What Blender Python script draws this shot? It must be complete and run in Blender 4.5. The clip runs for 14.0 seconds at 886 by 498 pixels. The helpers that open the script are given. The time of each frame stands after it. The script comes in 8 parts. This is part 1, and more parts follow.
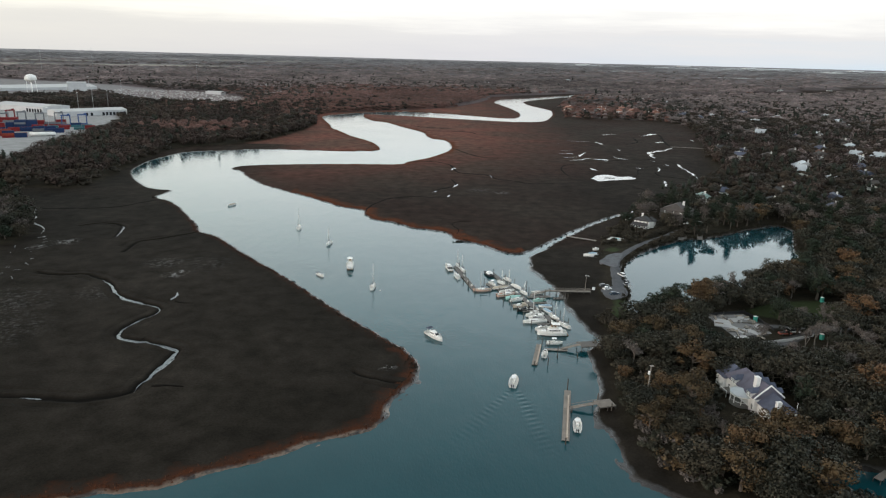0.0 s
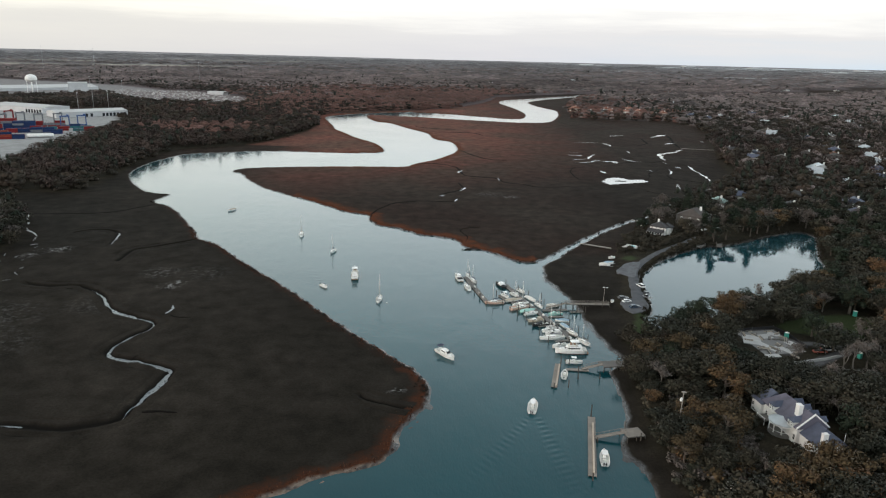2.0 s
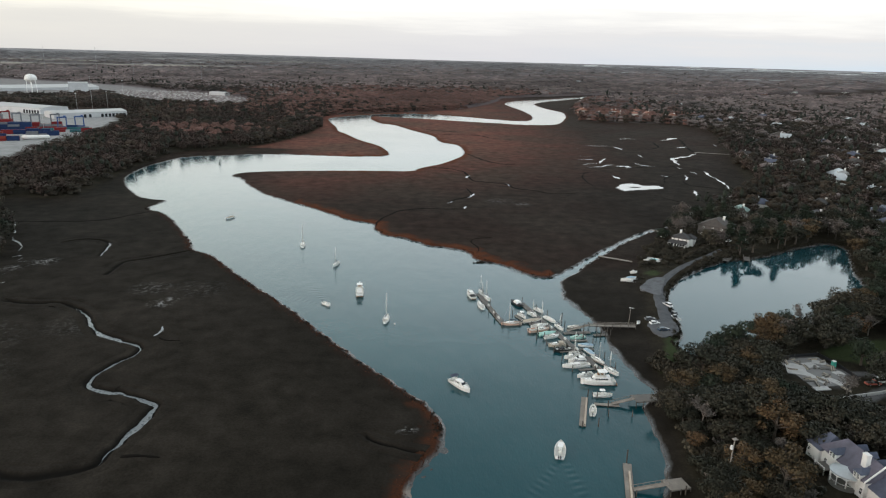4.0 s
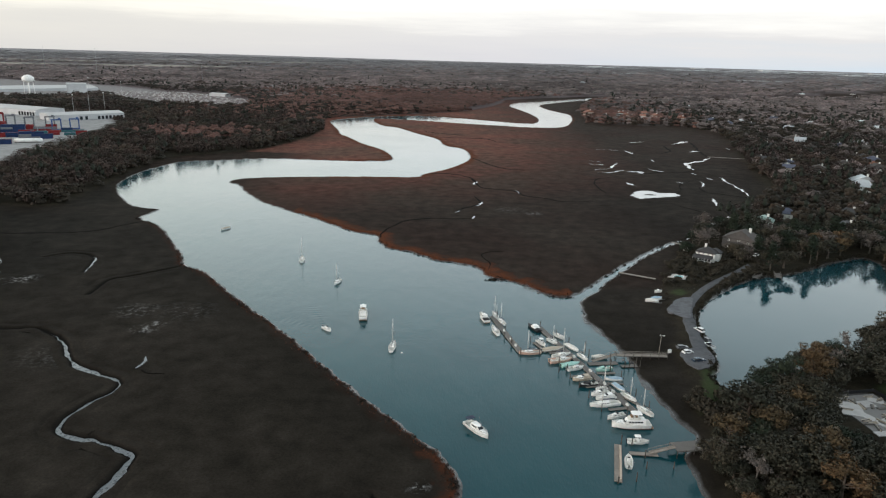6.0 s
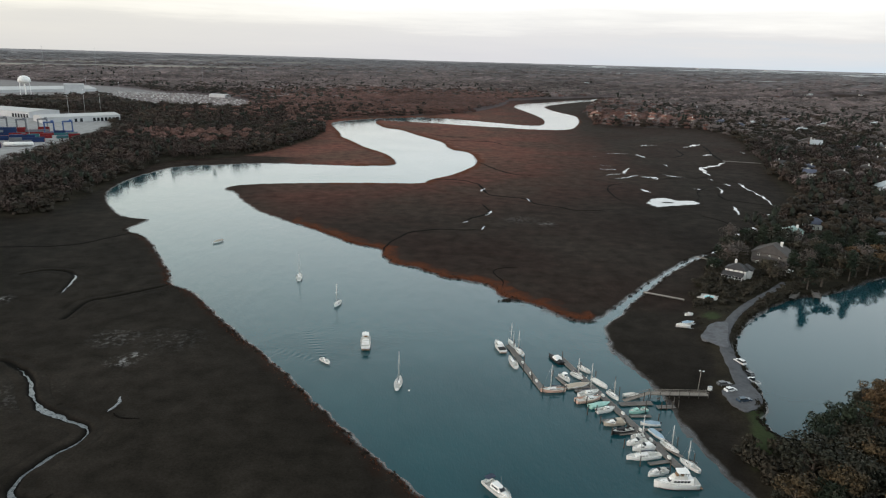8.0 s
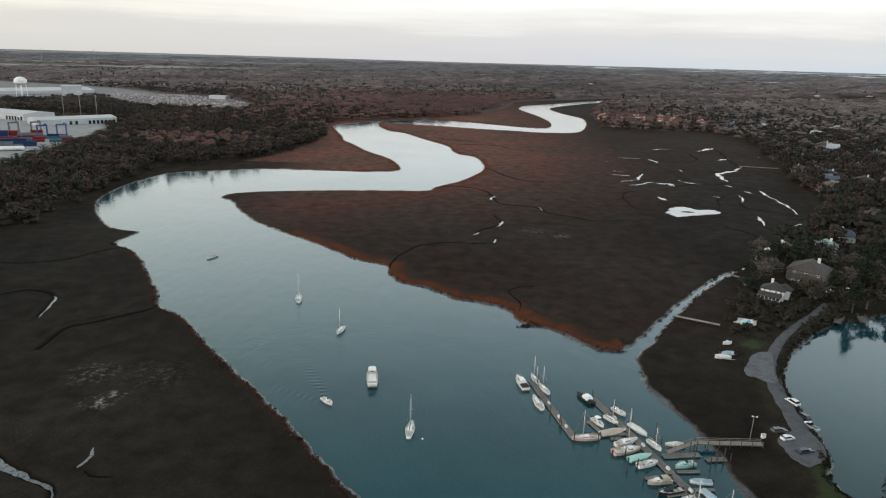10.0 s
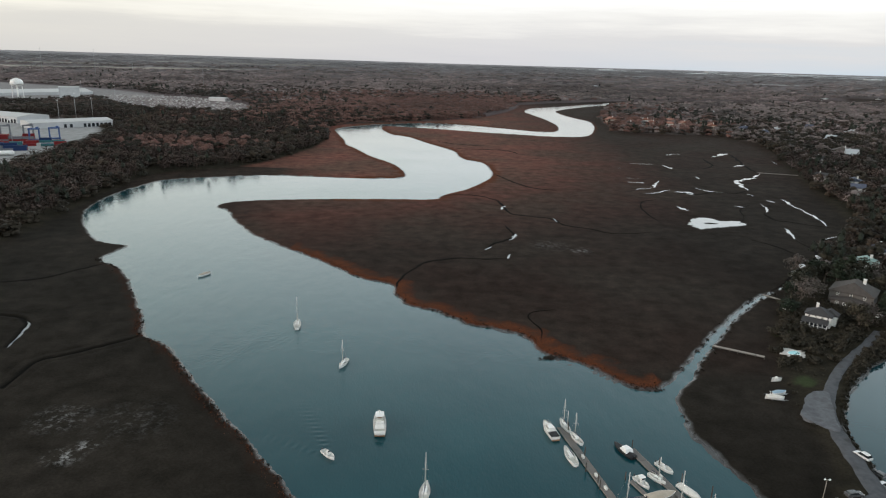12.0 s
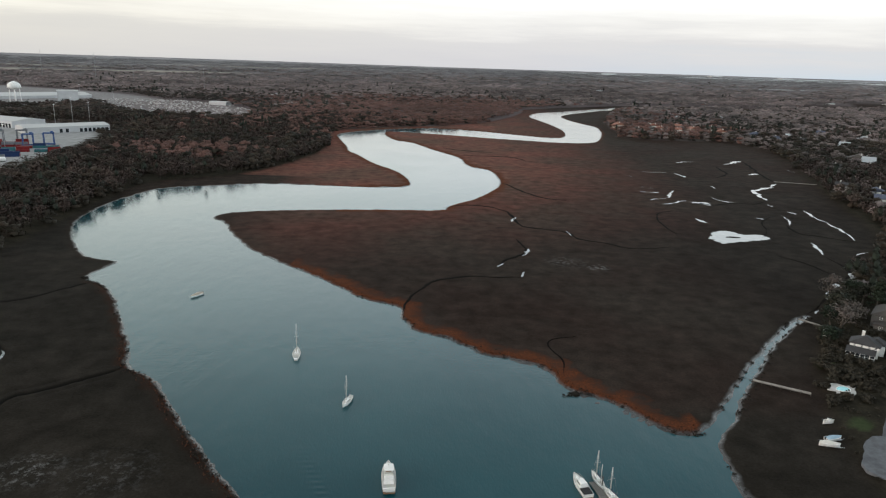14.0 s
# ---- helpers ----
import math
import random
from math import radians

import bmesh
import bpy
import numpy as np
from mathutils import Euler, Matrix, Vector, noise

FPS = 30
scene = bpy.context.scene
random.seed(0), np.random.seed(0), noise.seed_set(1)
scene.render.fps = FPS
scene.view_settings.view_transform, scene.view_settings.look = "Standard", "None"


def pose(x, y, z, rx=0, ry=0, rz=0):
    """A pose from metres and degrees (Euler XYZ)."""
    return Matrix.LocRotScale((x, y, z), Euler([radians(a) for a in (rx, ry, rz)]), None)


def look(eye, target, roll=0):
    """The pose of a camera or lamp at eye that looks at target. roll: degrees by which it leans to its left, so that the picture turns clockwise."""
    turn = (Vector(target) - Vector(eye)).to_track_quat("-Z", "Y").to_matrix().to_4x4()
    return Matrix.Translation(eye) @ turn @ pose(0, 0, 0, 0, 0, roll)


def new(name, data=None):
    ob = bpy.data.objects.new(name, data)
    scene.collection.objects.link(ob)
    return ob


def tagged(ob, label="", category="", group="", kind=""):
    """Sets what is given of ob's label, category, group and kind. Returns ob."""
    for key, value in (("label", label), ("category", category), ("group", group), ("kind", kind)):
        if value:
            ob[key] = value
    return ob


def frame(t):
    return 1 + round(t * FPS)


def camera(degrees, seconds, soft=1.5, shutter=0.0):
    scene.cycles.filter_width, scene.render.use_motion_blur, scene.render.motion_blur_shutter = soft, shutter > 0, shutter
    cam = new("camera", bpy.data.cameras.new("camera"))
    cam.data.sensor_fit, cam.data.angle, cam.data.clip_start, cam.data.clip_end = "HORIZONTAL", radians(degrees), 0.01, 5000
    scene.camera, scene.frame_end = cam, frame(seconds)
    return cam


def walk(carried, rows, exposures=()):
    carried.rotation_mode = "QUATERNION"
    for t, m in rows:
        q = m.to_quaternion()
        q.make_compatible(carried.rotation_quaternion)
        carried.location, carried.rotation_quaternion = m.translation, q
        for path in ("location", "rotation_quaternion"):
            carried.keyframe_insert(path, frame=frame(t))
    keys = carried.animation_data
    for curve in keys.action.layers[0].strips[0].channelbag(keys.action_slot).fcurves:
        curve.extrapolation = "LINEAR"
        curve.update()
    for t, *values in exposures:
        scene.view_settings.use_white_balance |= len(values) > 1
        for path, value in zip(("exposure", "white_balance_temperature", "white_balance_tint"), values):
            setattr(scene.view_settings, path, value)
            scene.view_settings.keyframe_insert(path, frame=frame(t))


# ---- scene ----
cam = camera(66.0, 14.0, 1.2)
PATH = [
    (0, (0.00, -0.00, 105.00), (-0.00, 96.21, 77.74), 1.41),
    (0.5, (-0.52, 3.23, 104.83), (-0.65, 99.41, 77.48), 1.30),
    (1, (-1.42, 7.14, 104.93), (-1.64, 103.33, 77.58), 1.32),
    (1.5, (-2.65, 11.77, 104.94), (-2.88, 107.97, 77.64), 1.36),
    (2, (-3.52, 17.24, 104.76), (-3.89, 113.44, 77.48), 1.39),
    (2.5, (-4.91, 22.64, 104.67), (-5.29, 118.86, 77.43), 1.44),
    (3, (-5.88, 28.69, 104.59), (-6.40, 124.90, 77.34), 1.46),
    (5.5, (-11.03, 60.44, 104.83), (-11.97, 156.69, 77.70), 1.61),
    (6, (-12.00, 67.26, 105.10), (-13.01, 163.50, 77.96), 1.59),
    (6.5, (-12.99, 74.30, 105.16), (-14.06, 170.54, 78.02), 1.62),
    (7, (-14.26, 81.41, 105.24), (-15.36, 177.66, 78.12), 1.74),
    (7.5, (-14.89, 89.11, 105.26), (-16.10, 185.35, 78.13), 1.62),
    (8, (-15.98, 96.06, 105.24), (-17.27, 192.30, 78.12), 1.57),
    (10.5, (-22.74, 131.29, 105.86), (-24.31, 227.56, 78.82), 1.63),
    (11, (-24.05, 138.87, 105.87), (-25.70, 235.14, 78.86), 1.69),
    (11.5, (-25.51, 145.94, 105.82), (-27.20, 242.25, 78.94), 1.70),
    (12, (-26.90, 152.99, 105.72), (-28.60, 249.31, 78.89), 1.68),
    (12.5, (-28.16, 159.87, 105.82), (-29.93, 256.21, 79.06), 1.76),
    (13, (-29.96, 166.57, 105.95), (-31.70, 262.94, 79.29), 1.72),
    (13.5, (-30.51, 173.16, 106.12), (-32.37, 269.61, 79.78), 1.68),
    (14, (-31.94, 177.22, 106.30), (-33.83, 273.66, 79.95), 1.82),
]
walk(cam, [(t, look(eye, target, roll)) for t, eye, target, roll in PATH], [(0.0, 0.16), (3.0, 0.14), (8.0, 0.08), (11.0, 0.0), (14.0, 0.0)])

# ---- world and sun ----
world = bpy.data.worlds.new("dusk_sky")
scene.world = world
world.use_nodes = True
wn, wl = world.node_tree.nodes, world.node_tree.links
wn.clear()
SUN_EL, SUN_AZ = radians(11), radians(-112)    # low in a veiled sky, to the left and a little behind


def wnode(kind, **inputs):
    n = wn.new(kind)
    for key, v in inputs.items():
        n.inputs[key].default_value = v
    return n


sky = wn.new("ShaderNodeTexSky")
sky.sky_type, sky.sun_disc = "NISHITA", False
sky.sun_elevation, sky.sun_rotation = SUN_EL, SUN_AZ
tc = wn.new("ShaderNodeTexCoord")
sep = wn.new("ShaderNodeSeparateXYZ")
wl.new(tc.outputs["Generated"], sep.inputs[0])
# streaky layers of stratus: the direction squeezed along the horizon
mp = wn.new("ShaderNodeMapping")
mp.inputs["Scale"].default_value = (2.6, 2.6, 34.0)
wl.new(tc.outputs["Generated"], mp.inputs[0])
streak = wnode("ShaderNodeTexNoise", Scale=1.3, Detail=7.0, Roughness=0.6)
wl.new(mp.outputs[0], streak.inputs["Vector"])
el = wnode("ShaderNodeMath")
el.operation = "MULTIPLY_ADD"
el.inputs[1].default_value = 0.075
wl.new(streak.outputs["Fac"], el.inputs[0])
wl.new(sep.outputs["Z"], el.inputs[2])
ramp = wn.new("ShaderNodeValToRGB")
cr = ramp.color_ramp
stops = [(0.0, (0.565, 0.565, 0.59)), (0.030, (0.58, 0.58, 0.61)), (0.072, (0.635, 0.63, 0.64)), (0.092, (0.77, 0.76, 0.745)),
         (0.125, (0.94, 0.937, 0.92)), (0.155, (1.12, 1.14, 1.12)), (0.19, (1.33, 1.40, 1.41)), (0.28, (1.29, 1.42, 1.46)), (0.40, (1.16, 1.37, 1.45)), (0.50, (0.78, 0.95, 1.02)), (0.62, (0.50, 0.59, 0.64)), (1.0, (0.38, 0.37, 0.385))]
cr.elements[0].position, cr.elements[0].color = stops[0][0], (*stops[0][1], 1)
cr.elements[1].position, cr.elements[1].color = stops[-1][0], (*stops[-1][1], 1)
for pos, col in stops[1:-1]:
    cr.elements.new(pos).color = (*col, 1)
wl.new(el.outputs[0], ramp.inputs[0])
# a clear pale-blue gap low in the sky to the right
gap = wnode("ShaderNodeMapRange")
gap.inputs["From Min"].default_value, gap.inputs["From Max"].default_value = 0.08, 0.48
wl.new(sep.outputs["X"], gap.inputs["Value"])
low = wnode("ShaderNodeMapRange")
low.inputs["From Min"].default_value, low.inputs["From Max"].default_value = 0.070, 0.012
wl.new(el.outputs[0], low.inputs["Value"])
gm = wn.new("ShaderNodeMath")
gm.operation = "MULTIPLY"
wl.new(gap.outputs[0], gm.inputs[0])
wl.new(low.outputs[0], gm.inputs[1])
blue = wn.new("ShaderNodeMixRGB")
blue.inputs[2].default_value = (0.50, 0.625, 0.725, 1)
wl.new(gm.outputs[0], blue.inputs[0])
wl.new(ramp.outputs[0], blue.inputs[1])
# a faint yellow glow round the hidden sun
warm = wnode("ShaderNodeMapRange")
warm.inputs["From Min"].default_value, warm.inputs["From Max"].default_value = 0.05, -0.62
wl.new(sep.outputs["X"], warm.inputs["Value"])
wm = wn.new("ShaderNodeMixRGB")
wm.blend_type = "MULTIPLY"
wm.inputs[2].default_value = (1.02, 1.0, 0.915, 1)
wl.new(warm.outputs[0], wm.inputs[0])
wl.new(blue.outputs[0], wm.inputs[1])
cover = wnode("ShaderNodeBackground", Strength=1.27)
wl.new(wm.outputs[0], cover.inputs[0])
clear = wnode("ShaderNodeBackground", Strength=0.08)
wl.new(sky.outputs[0], clear.inputs[0])
both = wnode("ShaderNodeMixShader", Fac=0.9)
wl.new(clear.outputs[0], both.inputs[1])
wl.new(cover.outputs[0], both.inputs[2])
wout = wn.new("ShaderNodeOutputWorld")
wl.new(both.outputs[0], wout.inputs[0])

sun = new("sun", bpy.data.lights.new("sun", "SUN"))
sun.data.energy, sun.data.angle, sun.data.color = 1.3, radians(16), (1.0, 0.80, 0.70)
sun.matrix_world = look(Vector((math.sin(SUN_AZ) * math.cos(SUN_EL), math.cos(SUN_AZ) * math.cos(SUN_EL), math.sin(SUN_EL))) * 100, (0, 0, 0))

# ---- materials ----


def material(name, build):
    m = bpy.data.materials.new(name)
    m.use_nodes = True
    nt = m.node_tree
    bsdf = nt.nodes["Principled BSDF"]
    build(nt, bsdf)
    return m


def nd(nt, kind, **inputs):
    n = nt.nodes.new(kind)
    for key, v in inputs.items():
        n.inputs[key].default_value = v
    return n


def noise_fac(nt, scale, detail=4.0, rough=0.55, coords=None):
    """Noise over world-size coordinates (metres)."""
    n = nd(nt, "ShaderNodeTexNoise", Scale=scale, Detail=detail, Roughness=rough)
    if coords is None:
        coords = nt.nodes.new("ShaderNodeTexCoord").outputs["Object"]
    nt.links.new(coords, n.inputs["Vector"])
    return n.outputs["Fac"]


def spread(nt, fac, lo, hi, a=0.0, b=1.0):
    n = nt.nodes.new("ShaderNodeMapRange")
    n.inputs["From Min"].default_value, n.inputs["From Max"].default_value = lo, hi
    n.inputs["To Min"].default_value, n.inputs["To Max"].default_value = a, b
    nt.links.new(fac, n.inputs["Value"])
    return n.outputs[0]


def math_node(nt, op, a, b):
    n = nt.nodes.new("ShaderNodeMath")
    n.operation = op
    for i, v in enumerate((a, b)):
        if isinstance(v, (int, float)):
            n.inputs[i].default_value = v
        else:
            nt.links.new(v, n.inputs[i])
    return n.outputs[0]


def mix(nt, fac, a, b, blend="MIX"):
    n = nt.nodes.new("ShaderNodeMixRGB")
    n.blend_type = blend
    for i, v in enumerate((fac, a, b)):
        if isinstance(v, (int, float)):
            n.inputs[i].default_value = v
        elif isinstance(v, tuple):
            n.inputs[i].default_value = (*v, 1)
        else:
            nt.links.new(v, n.inputs[i])
    return n.outputs[0]


def bump(nt, bsdf, height, strength=0.3, distance=0.1):
    b = nd(nt, "ShaderNodeBump", Strength=strength, Distance=distance)
    nt.links.new(height, b.inputs["Height"])
    nt.links.new(b.outputs[0], bsdf.inputs["Normal"])


def plain(name, col, rough=0.6, metal=0.0, grain=3.0, vary=0.25, relief=0.0, dirt=None, gloss=0.5):
    """A painted, wooden or moulded surface: fine grain, broad stains, a shade of its own for each piece."""
    def build(nt, bsdf):
        broad = noise_fac(nt, grain * 0.23, 3.0)
        fine = noise_fac(nt, grain, 5.0, 0.65)
        v = math_node(nt, "ADD", math_node(nt, "MULTIPLY", broad, 0.6), math_node(nt, "MULTIPLY", fine, 0.4))
        shade = spread(nt, v, 0.3, 0.7, 1 - vary, 1 + vary)
        info = nt.nodes.new("ShaderNodeObjectInfo")
        own = spread(nt, info.outputs["Random"], 0.0, 1.0, 1 - vary * 0.4, 1 + vary * 0.4)
        c = mix(nt, 1.0, col, math_node(nt, "MULTIPLY", shade, own), "MULTIPLY")
        if dirt:
            c = mix(nt, spread(nt, broad, 0.52, 0.72, 0.0, 0.7), c, dirt)
        nt.links.new(c, bsdf.inputs["Base Color"])
        nt.links.new(spread(nt, fine, 0.3, 0.7, max(rough - 0.12, 0.03), min(rough + 0.12, 1)), bsdf.inputs["Roughness"])
        bsdf.inputs["Metallic"].default_value = metal
        bsdf.inputs["Specular IOR Level"].default_value = gloss
        if relief:
            bump(nt, bsdf, fine, relief, 0.05)
    return material(name, build)


def leaf_material(name, cols, rough=0.75, woods=False):
    """Leaf clumps: each clump takes its own shade between the given colours, each tree leans to one of them (in joined woods by its stored tint)."""
    def build(nt, bsdf):
        geo = nt.nodes.new("ShaderNodeNewGeometry")
        info = nt.nodes.new("ShaderNodeObjectInfo")
        ramp = nt.nodes.new("ShaderNodeValToRGB")
        r = ramp.color_ramp
        r.elements[0].color, r.elements[1].color = (*cols[0], 1), (*cols[-1], 1)
        for i, c in enumerate(cols[1:-1]):
            r.elements.new((i + 1) / (len(cols) - 1)).color = (*c, 1)
        own = info.outputs["Random"]
        if woods:
            tint = nt.nodes.new("ShaderNodeAttribute")
            tint.attribute_name = "tint"
            own = tint.outputs["Fac"]
        v = math_node(nt, "ADD", math_node(nt, "MULTIPLY", geo.outputs["Random Per Island"], 0.2 if woods else 0.35), math_node(nt, "MULTIPLY", own, 0.8 if woods else 0.65))
        nt.links.new(v, ramp.inputs[0])
        sh = spread(nt, noise_fac(nt, 0.02 if woods else 0.9, 3.0), 0.3, 0.7, 0.7, 1.3)
        if woods:
            sh = math_node(nt, "MULTIPLY", sh, spread(nt, noise_fac(nt, 0.45, 4.0, 0.7), 0.3, 0.7, 0.78, 1.22))
        nt.links.new(mix(nt, 1.0, ramp.outputs[0], sh, "MULTIPLY"), bsdf.inputs["Base Color"])
        bsdf.inputs["Roughness"].default_value = rough
        bsdf.inputs["Specular IOR Level"].default_value = 0.25
    return material(name, build)


def build_ground(nt, bsdf):
    """Marsh grass, rusty bank grass, mud, leaf litter, lawn and gravel, parted by the plan's own zones; far upland
    paled for haze.
    """
    def attr(name):
        a = nt.nodes.new("ShaderNodeAttribute")
        a.attribute_name = name
        return a.outputs["Fac"]
    shore, upland, gravel, lawn, reach, slab = (attr(n) for n in ("shore", "upland", "gravel", "lawn", "reach", "slab"))
    wet, salt, rusty, remote, sand = attr("wet"), attr("salt"), attr("rusty"), attr("remote"), attr("sand")
    n_big, n_mid, n_fine = noise_fac(nt, 0.012, 4.0), noise_fac(nt, 0.11, 5.0, 0.62), noise_fac(nt, 1.3, 4.0, 0.7)
    # marsh: olive brown near, russet further up the river
    near = mix(nt, spread(nt, n_big, 0.36, 0.64), (0.0143, 0.0122, 0.0099), (0.0240, 0.0202, 0.0164))
    far = mix(nt, spread(nt, n_big, 0.38, 0.62), (0.140, 0.056, 0.042), (0.090, 0.051, 0.038))
    marsh = mix(nt, reach, near, far)
    marsh = mix(nt, 1.0, marsh, spread(nt, n_mid, 0.3, 0.7, 0.62, 1.42), "MULTIPLY")
    marsh = mix(nt, 1.0, marsh, spread(nt, n_fine, 0.25, 0.75, 0.66, 1.36), "MULTIPLY")
    # pale salt-crusted and wrack-strewn patches
    crust = math_node(nt, "MULTIPLY", salt, spread(nt, noise_fac(nt, 0.55, 5.0, 0.7), 0.50, 0.66))
    marsh = mix(nt, crust, marsh, (0.26, 0.255, 0.25))
    # rust-red tall grass along the banks
    edge = math_node(nt, "ADD", math_node(nt, "MULTIPLY", shore, spread(nt, rusty, 0.6, 1.2, 1.7, 0.8)), spread(nt, n_mid, 0.3, 0.7, -4.0, 4.0))
    rust_fac = math_node(nt, "MULTIPLY", spread(nt, edge, 9.0, 2.0, 0.0, 1.0), math_node(nt, "MULTIPLY", rusty, spread(nt, n_big, 0.30, 0.55, 0.55, 1.0)))
    rust = mix(nt, spread(nt, n_fine, 0.3, 0.7), (0.135, 0.040, 0.016), (0.040, 0.019, 0.012))
    marsh = mix(nt, rust_fac, marsh, rust)
    # wet mud at the water's edge
    mud = mix(nt, spread(nt, n_mid, 0.35, 0.65), (0.022, 0.020, 0.019), (0.050, 0.044, 0.040))
    mud_fac = spread(nt, math_node(nt, "ADD", shore, spread(nt, n_mid, 0.3, 0.7, -0.8, 0.8)), 1.7, 0.5)
    shine = mud_fac
    mud_fac = math_node(nt, "MAXIMUM", mud_fac, spread(nt, wet, 0.9, 0.0))
    # mud inside cut creeks goes near black, painting in the recess's shade
    mud = mix(nt, spread(nt, wet, 2.0, 0.6), mud, (0.010, 0.009, 0.008))
    beach = mix(nt, spread(nt, n_fine, 0.3, 0.7), (0.12, 0.088, 0.064), (0.19, 0.145, 0.112))
    mud = mix(nt, math_node(nt, "MULTIPLY", sand, spread(nt, noise_fac(nt, 0.2, 3.0), 0.42, 0.52)), mud, beach)
    c = mix(nt, mud_fac, marsh, mud)
    litter = mix(nt, spread(nt, n_mid, 0.35, 0.65), (0.017, 0.015, 0.011), (0.034, 0.029, 0.020))
    litter = mix(nt, 1.0, litter, spread(nt, n_fine, 0.25, 0.75, 0.6, 1.4), "MULTIPLY")
    # remote upland floor turns paler and greyer: haze put into the base colour
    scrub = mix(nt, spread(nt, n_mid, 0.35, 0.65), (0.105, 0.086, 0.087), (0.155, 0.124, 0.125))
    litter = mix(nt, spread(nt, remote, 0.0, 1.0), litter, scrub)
    far_haze = mix(nt, spread(nt, noise_fac(nt, 0.006, 5.0, 0.6), 0.38, 0.62), (0.170, 0.166, 0.174), (0.300, 0.288, 0.294))
    litter = mix(nt, spread(nt, remote, 1.0, 2.0), litter, far_haze)
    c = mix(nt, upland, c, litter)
    grass = mix(nt, spread(nt, n_fine, 0.3, 0.7), (0.028, 0.040, 0.017), (0.046, 0.058, 0.028))
    c = mix(nt, lawn, c, grass)
    stone = mix(nt, spread(nt, n_mid, 0.3, 0.7), (0.095, 0.096, 0.102), (0.15, 0.148, 0.150))
    stone = mix(nt, 1.0, stone, spread(nt, n_fine, 0.25, 0.75, 0.75, 1.2), "MULTIPLY")
    c = mix(nt, gravel, c, stone)
    paved = mix(nt, spread(nt, n_mid, 0.3, 0.7), (0.24, 0.24, 0.24), (0.36, 0.36, 0.36))
    c = mix(nt, slab, c, paved)
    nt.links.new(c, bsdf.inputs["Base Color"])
    nt.links.new(math_node(nt, "SUBTRACT", 0.92, math_node(nt, "MULTIPLY", shine, 0.66)), bsdf.inputs["Roughness"])
    nt.links.new(spread(nt, shine, 0.0, 1.0, 0.03, 0.42), bsdf.inputs["Specular IOR Level"])
    h = math_node(nt, "ADD", math_node(nt, "MULTIPLY", n_mid, 1.2), math_node(nt, "MULTIPLY", n_fine, 0.5))
    bump(nt, bsdf, h, 0.5, 0.5)


def build_water(nt, bsdf):
    co = nt.nodes.new("ShaderNodeTexCoord").outputs["Object"]
    m = nt.nodes.new("ShaderNodeMapping")
    m.inputs["Scale"].default_value = (1.0, 0.45, 1.0)
    m.inputs["Rotation"].default_value = (0, 0, radians(24))
    nt.links.new(co, m.inputs[0])
    rip, swell = noise_fac(nt, 1.6, 3.0, 0.6, m.outputs[0]), noise_fac(nt, 0.16, 3.0, 0.5, m.outputs[0])
    broad = noise_fac(nt, 0.014, 3.0, 0.5, co)
    c = mix(nt, spread(nt, broad, 0.35, 0.65), (0.0040, 0.043, 0.054), (0.0072, 0.056, 0.068))
    nt.links.new(c, bsdf.inputs["Base Color"])
    nt.links.new(spread(nt, broad, 0.35, 0.65, 0.07, 0.13), bsdf.inputs["Roughness"])
    bsdf.inputs["IOR"].default_value = 1.333
    h = math_node(nt, "ADD", math_node(nt, "MULTIPLY", rip, 0.35), math_node(nt, "MULTIPLY", swell, 1.0))
    bump(nt, bsdf, h, 0.6, 0.2)


M_GROUND = material("ground", build_ground)


def build_pond(nt, bsdf):
    co = nt.nodes.new("ShaderNodeTexCoord").outputs["Object"]
    broad, rip = noise_fac(nt, 0.05, 3.0, 0.5, co), noise_fac(nt, 1.1, 3.0, 0.6, co)
    nt.links.new(mix(nt, broad, (0.006, 0.036, 0.045), (0.010, 0.048, 0.059)), bsdf.inputs["Base Color"])
    nt.links.new(spread(nt, broad, 0.40, 0.62, 0.03, 0.13), bsdf.inputs["Roughness"])
    bsdf.inputs["IOR"].default_value = 1.333
    bump(nt, bsdf, rip, 0.12, 0.05)


M_POND = material("pond_water", build_pond)
M_WATER = material("water", build_water)


def build_pan(nt, bsdf):
    co = nt.nodes.new("ShaderNodeTexCoord").outputs["Object"]
    broad = noise_fac(nt, 0.2, 3.0, 0.5, co)
    nt.links.new(mix(nt, broad, (0.16, 0.165, 0.17), (0.24, 0.24, 0.24)), bsdf.inputs["Base Color"])
    nt.links.new(spread(nt, broad, 0.3, 0.7, 0.05, 0.16), bsdf.inputs["Roughness"])
    bsdf.inputs["IOR"].default_value = 1.333


M_PAN = material("pan_water", build_pan)
OAK = leaf_material("live_oak_leaves", [(0.016, 0.018, 0.012), (0.029, 0.030, 0.020), (0.045, 0.040, 0.027), (0.066, 0.052, 0.034)])
RUST = leaf_material("autumn_leaves", [(0.056, 0.043, 0.024), (0.094, 0.062, 0.030), (0.148, 0.076, 0.038)])
PINE = leaf_material("pine_needles", [(0.012, 0.020, 0.012), (0.018, 0.028, 0.016), (0.026, 0.035, 0.020)])
BARE = leaf_material("bare_twigs", [(0.085, 0.074, 0.067), (0.110, 0.094, 0.085), (0.140, 0.116, 0.104)], 0.9)
FAR_PINE = leaf_material("far_pine_needles", [(0.014, 0.019, 0.013), (0.020, 0.025, 0.017), (0.030, 0.034, 0.024)], woods=True)
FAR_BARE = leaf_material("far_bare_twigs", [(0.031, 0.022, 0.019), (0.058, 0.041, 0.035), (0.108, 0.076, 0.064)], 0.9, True)
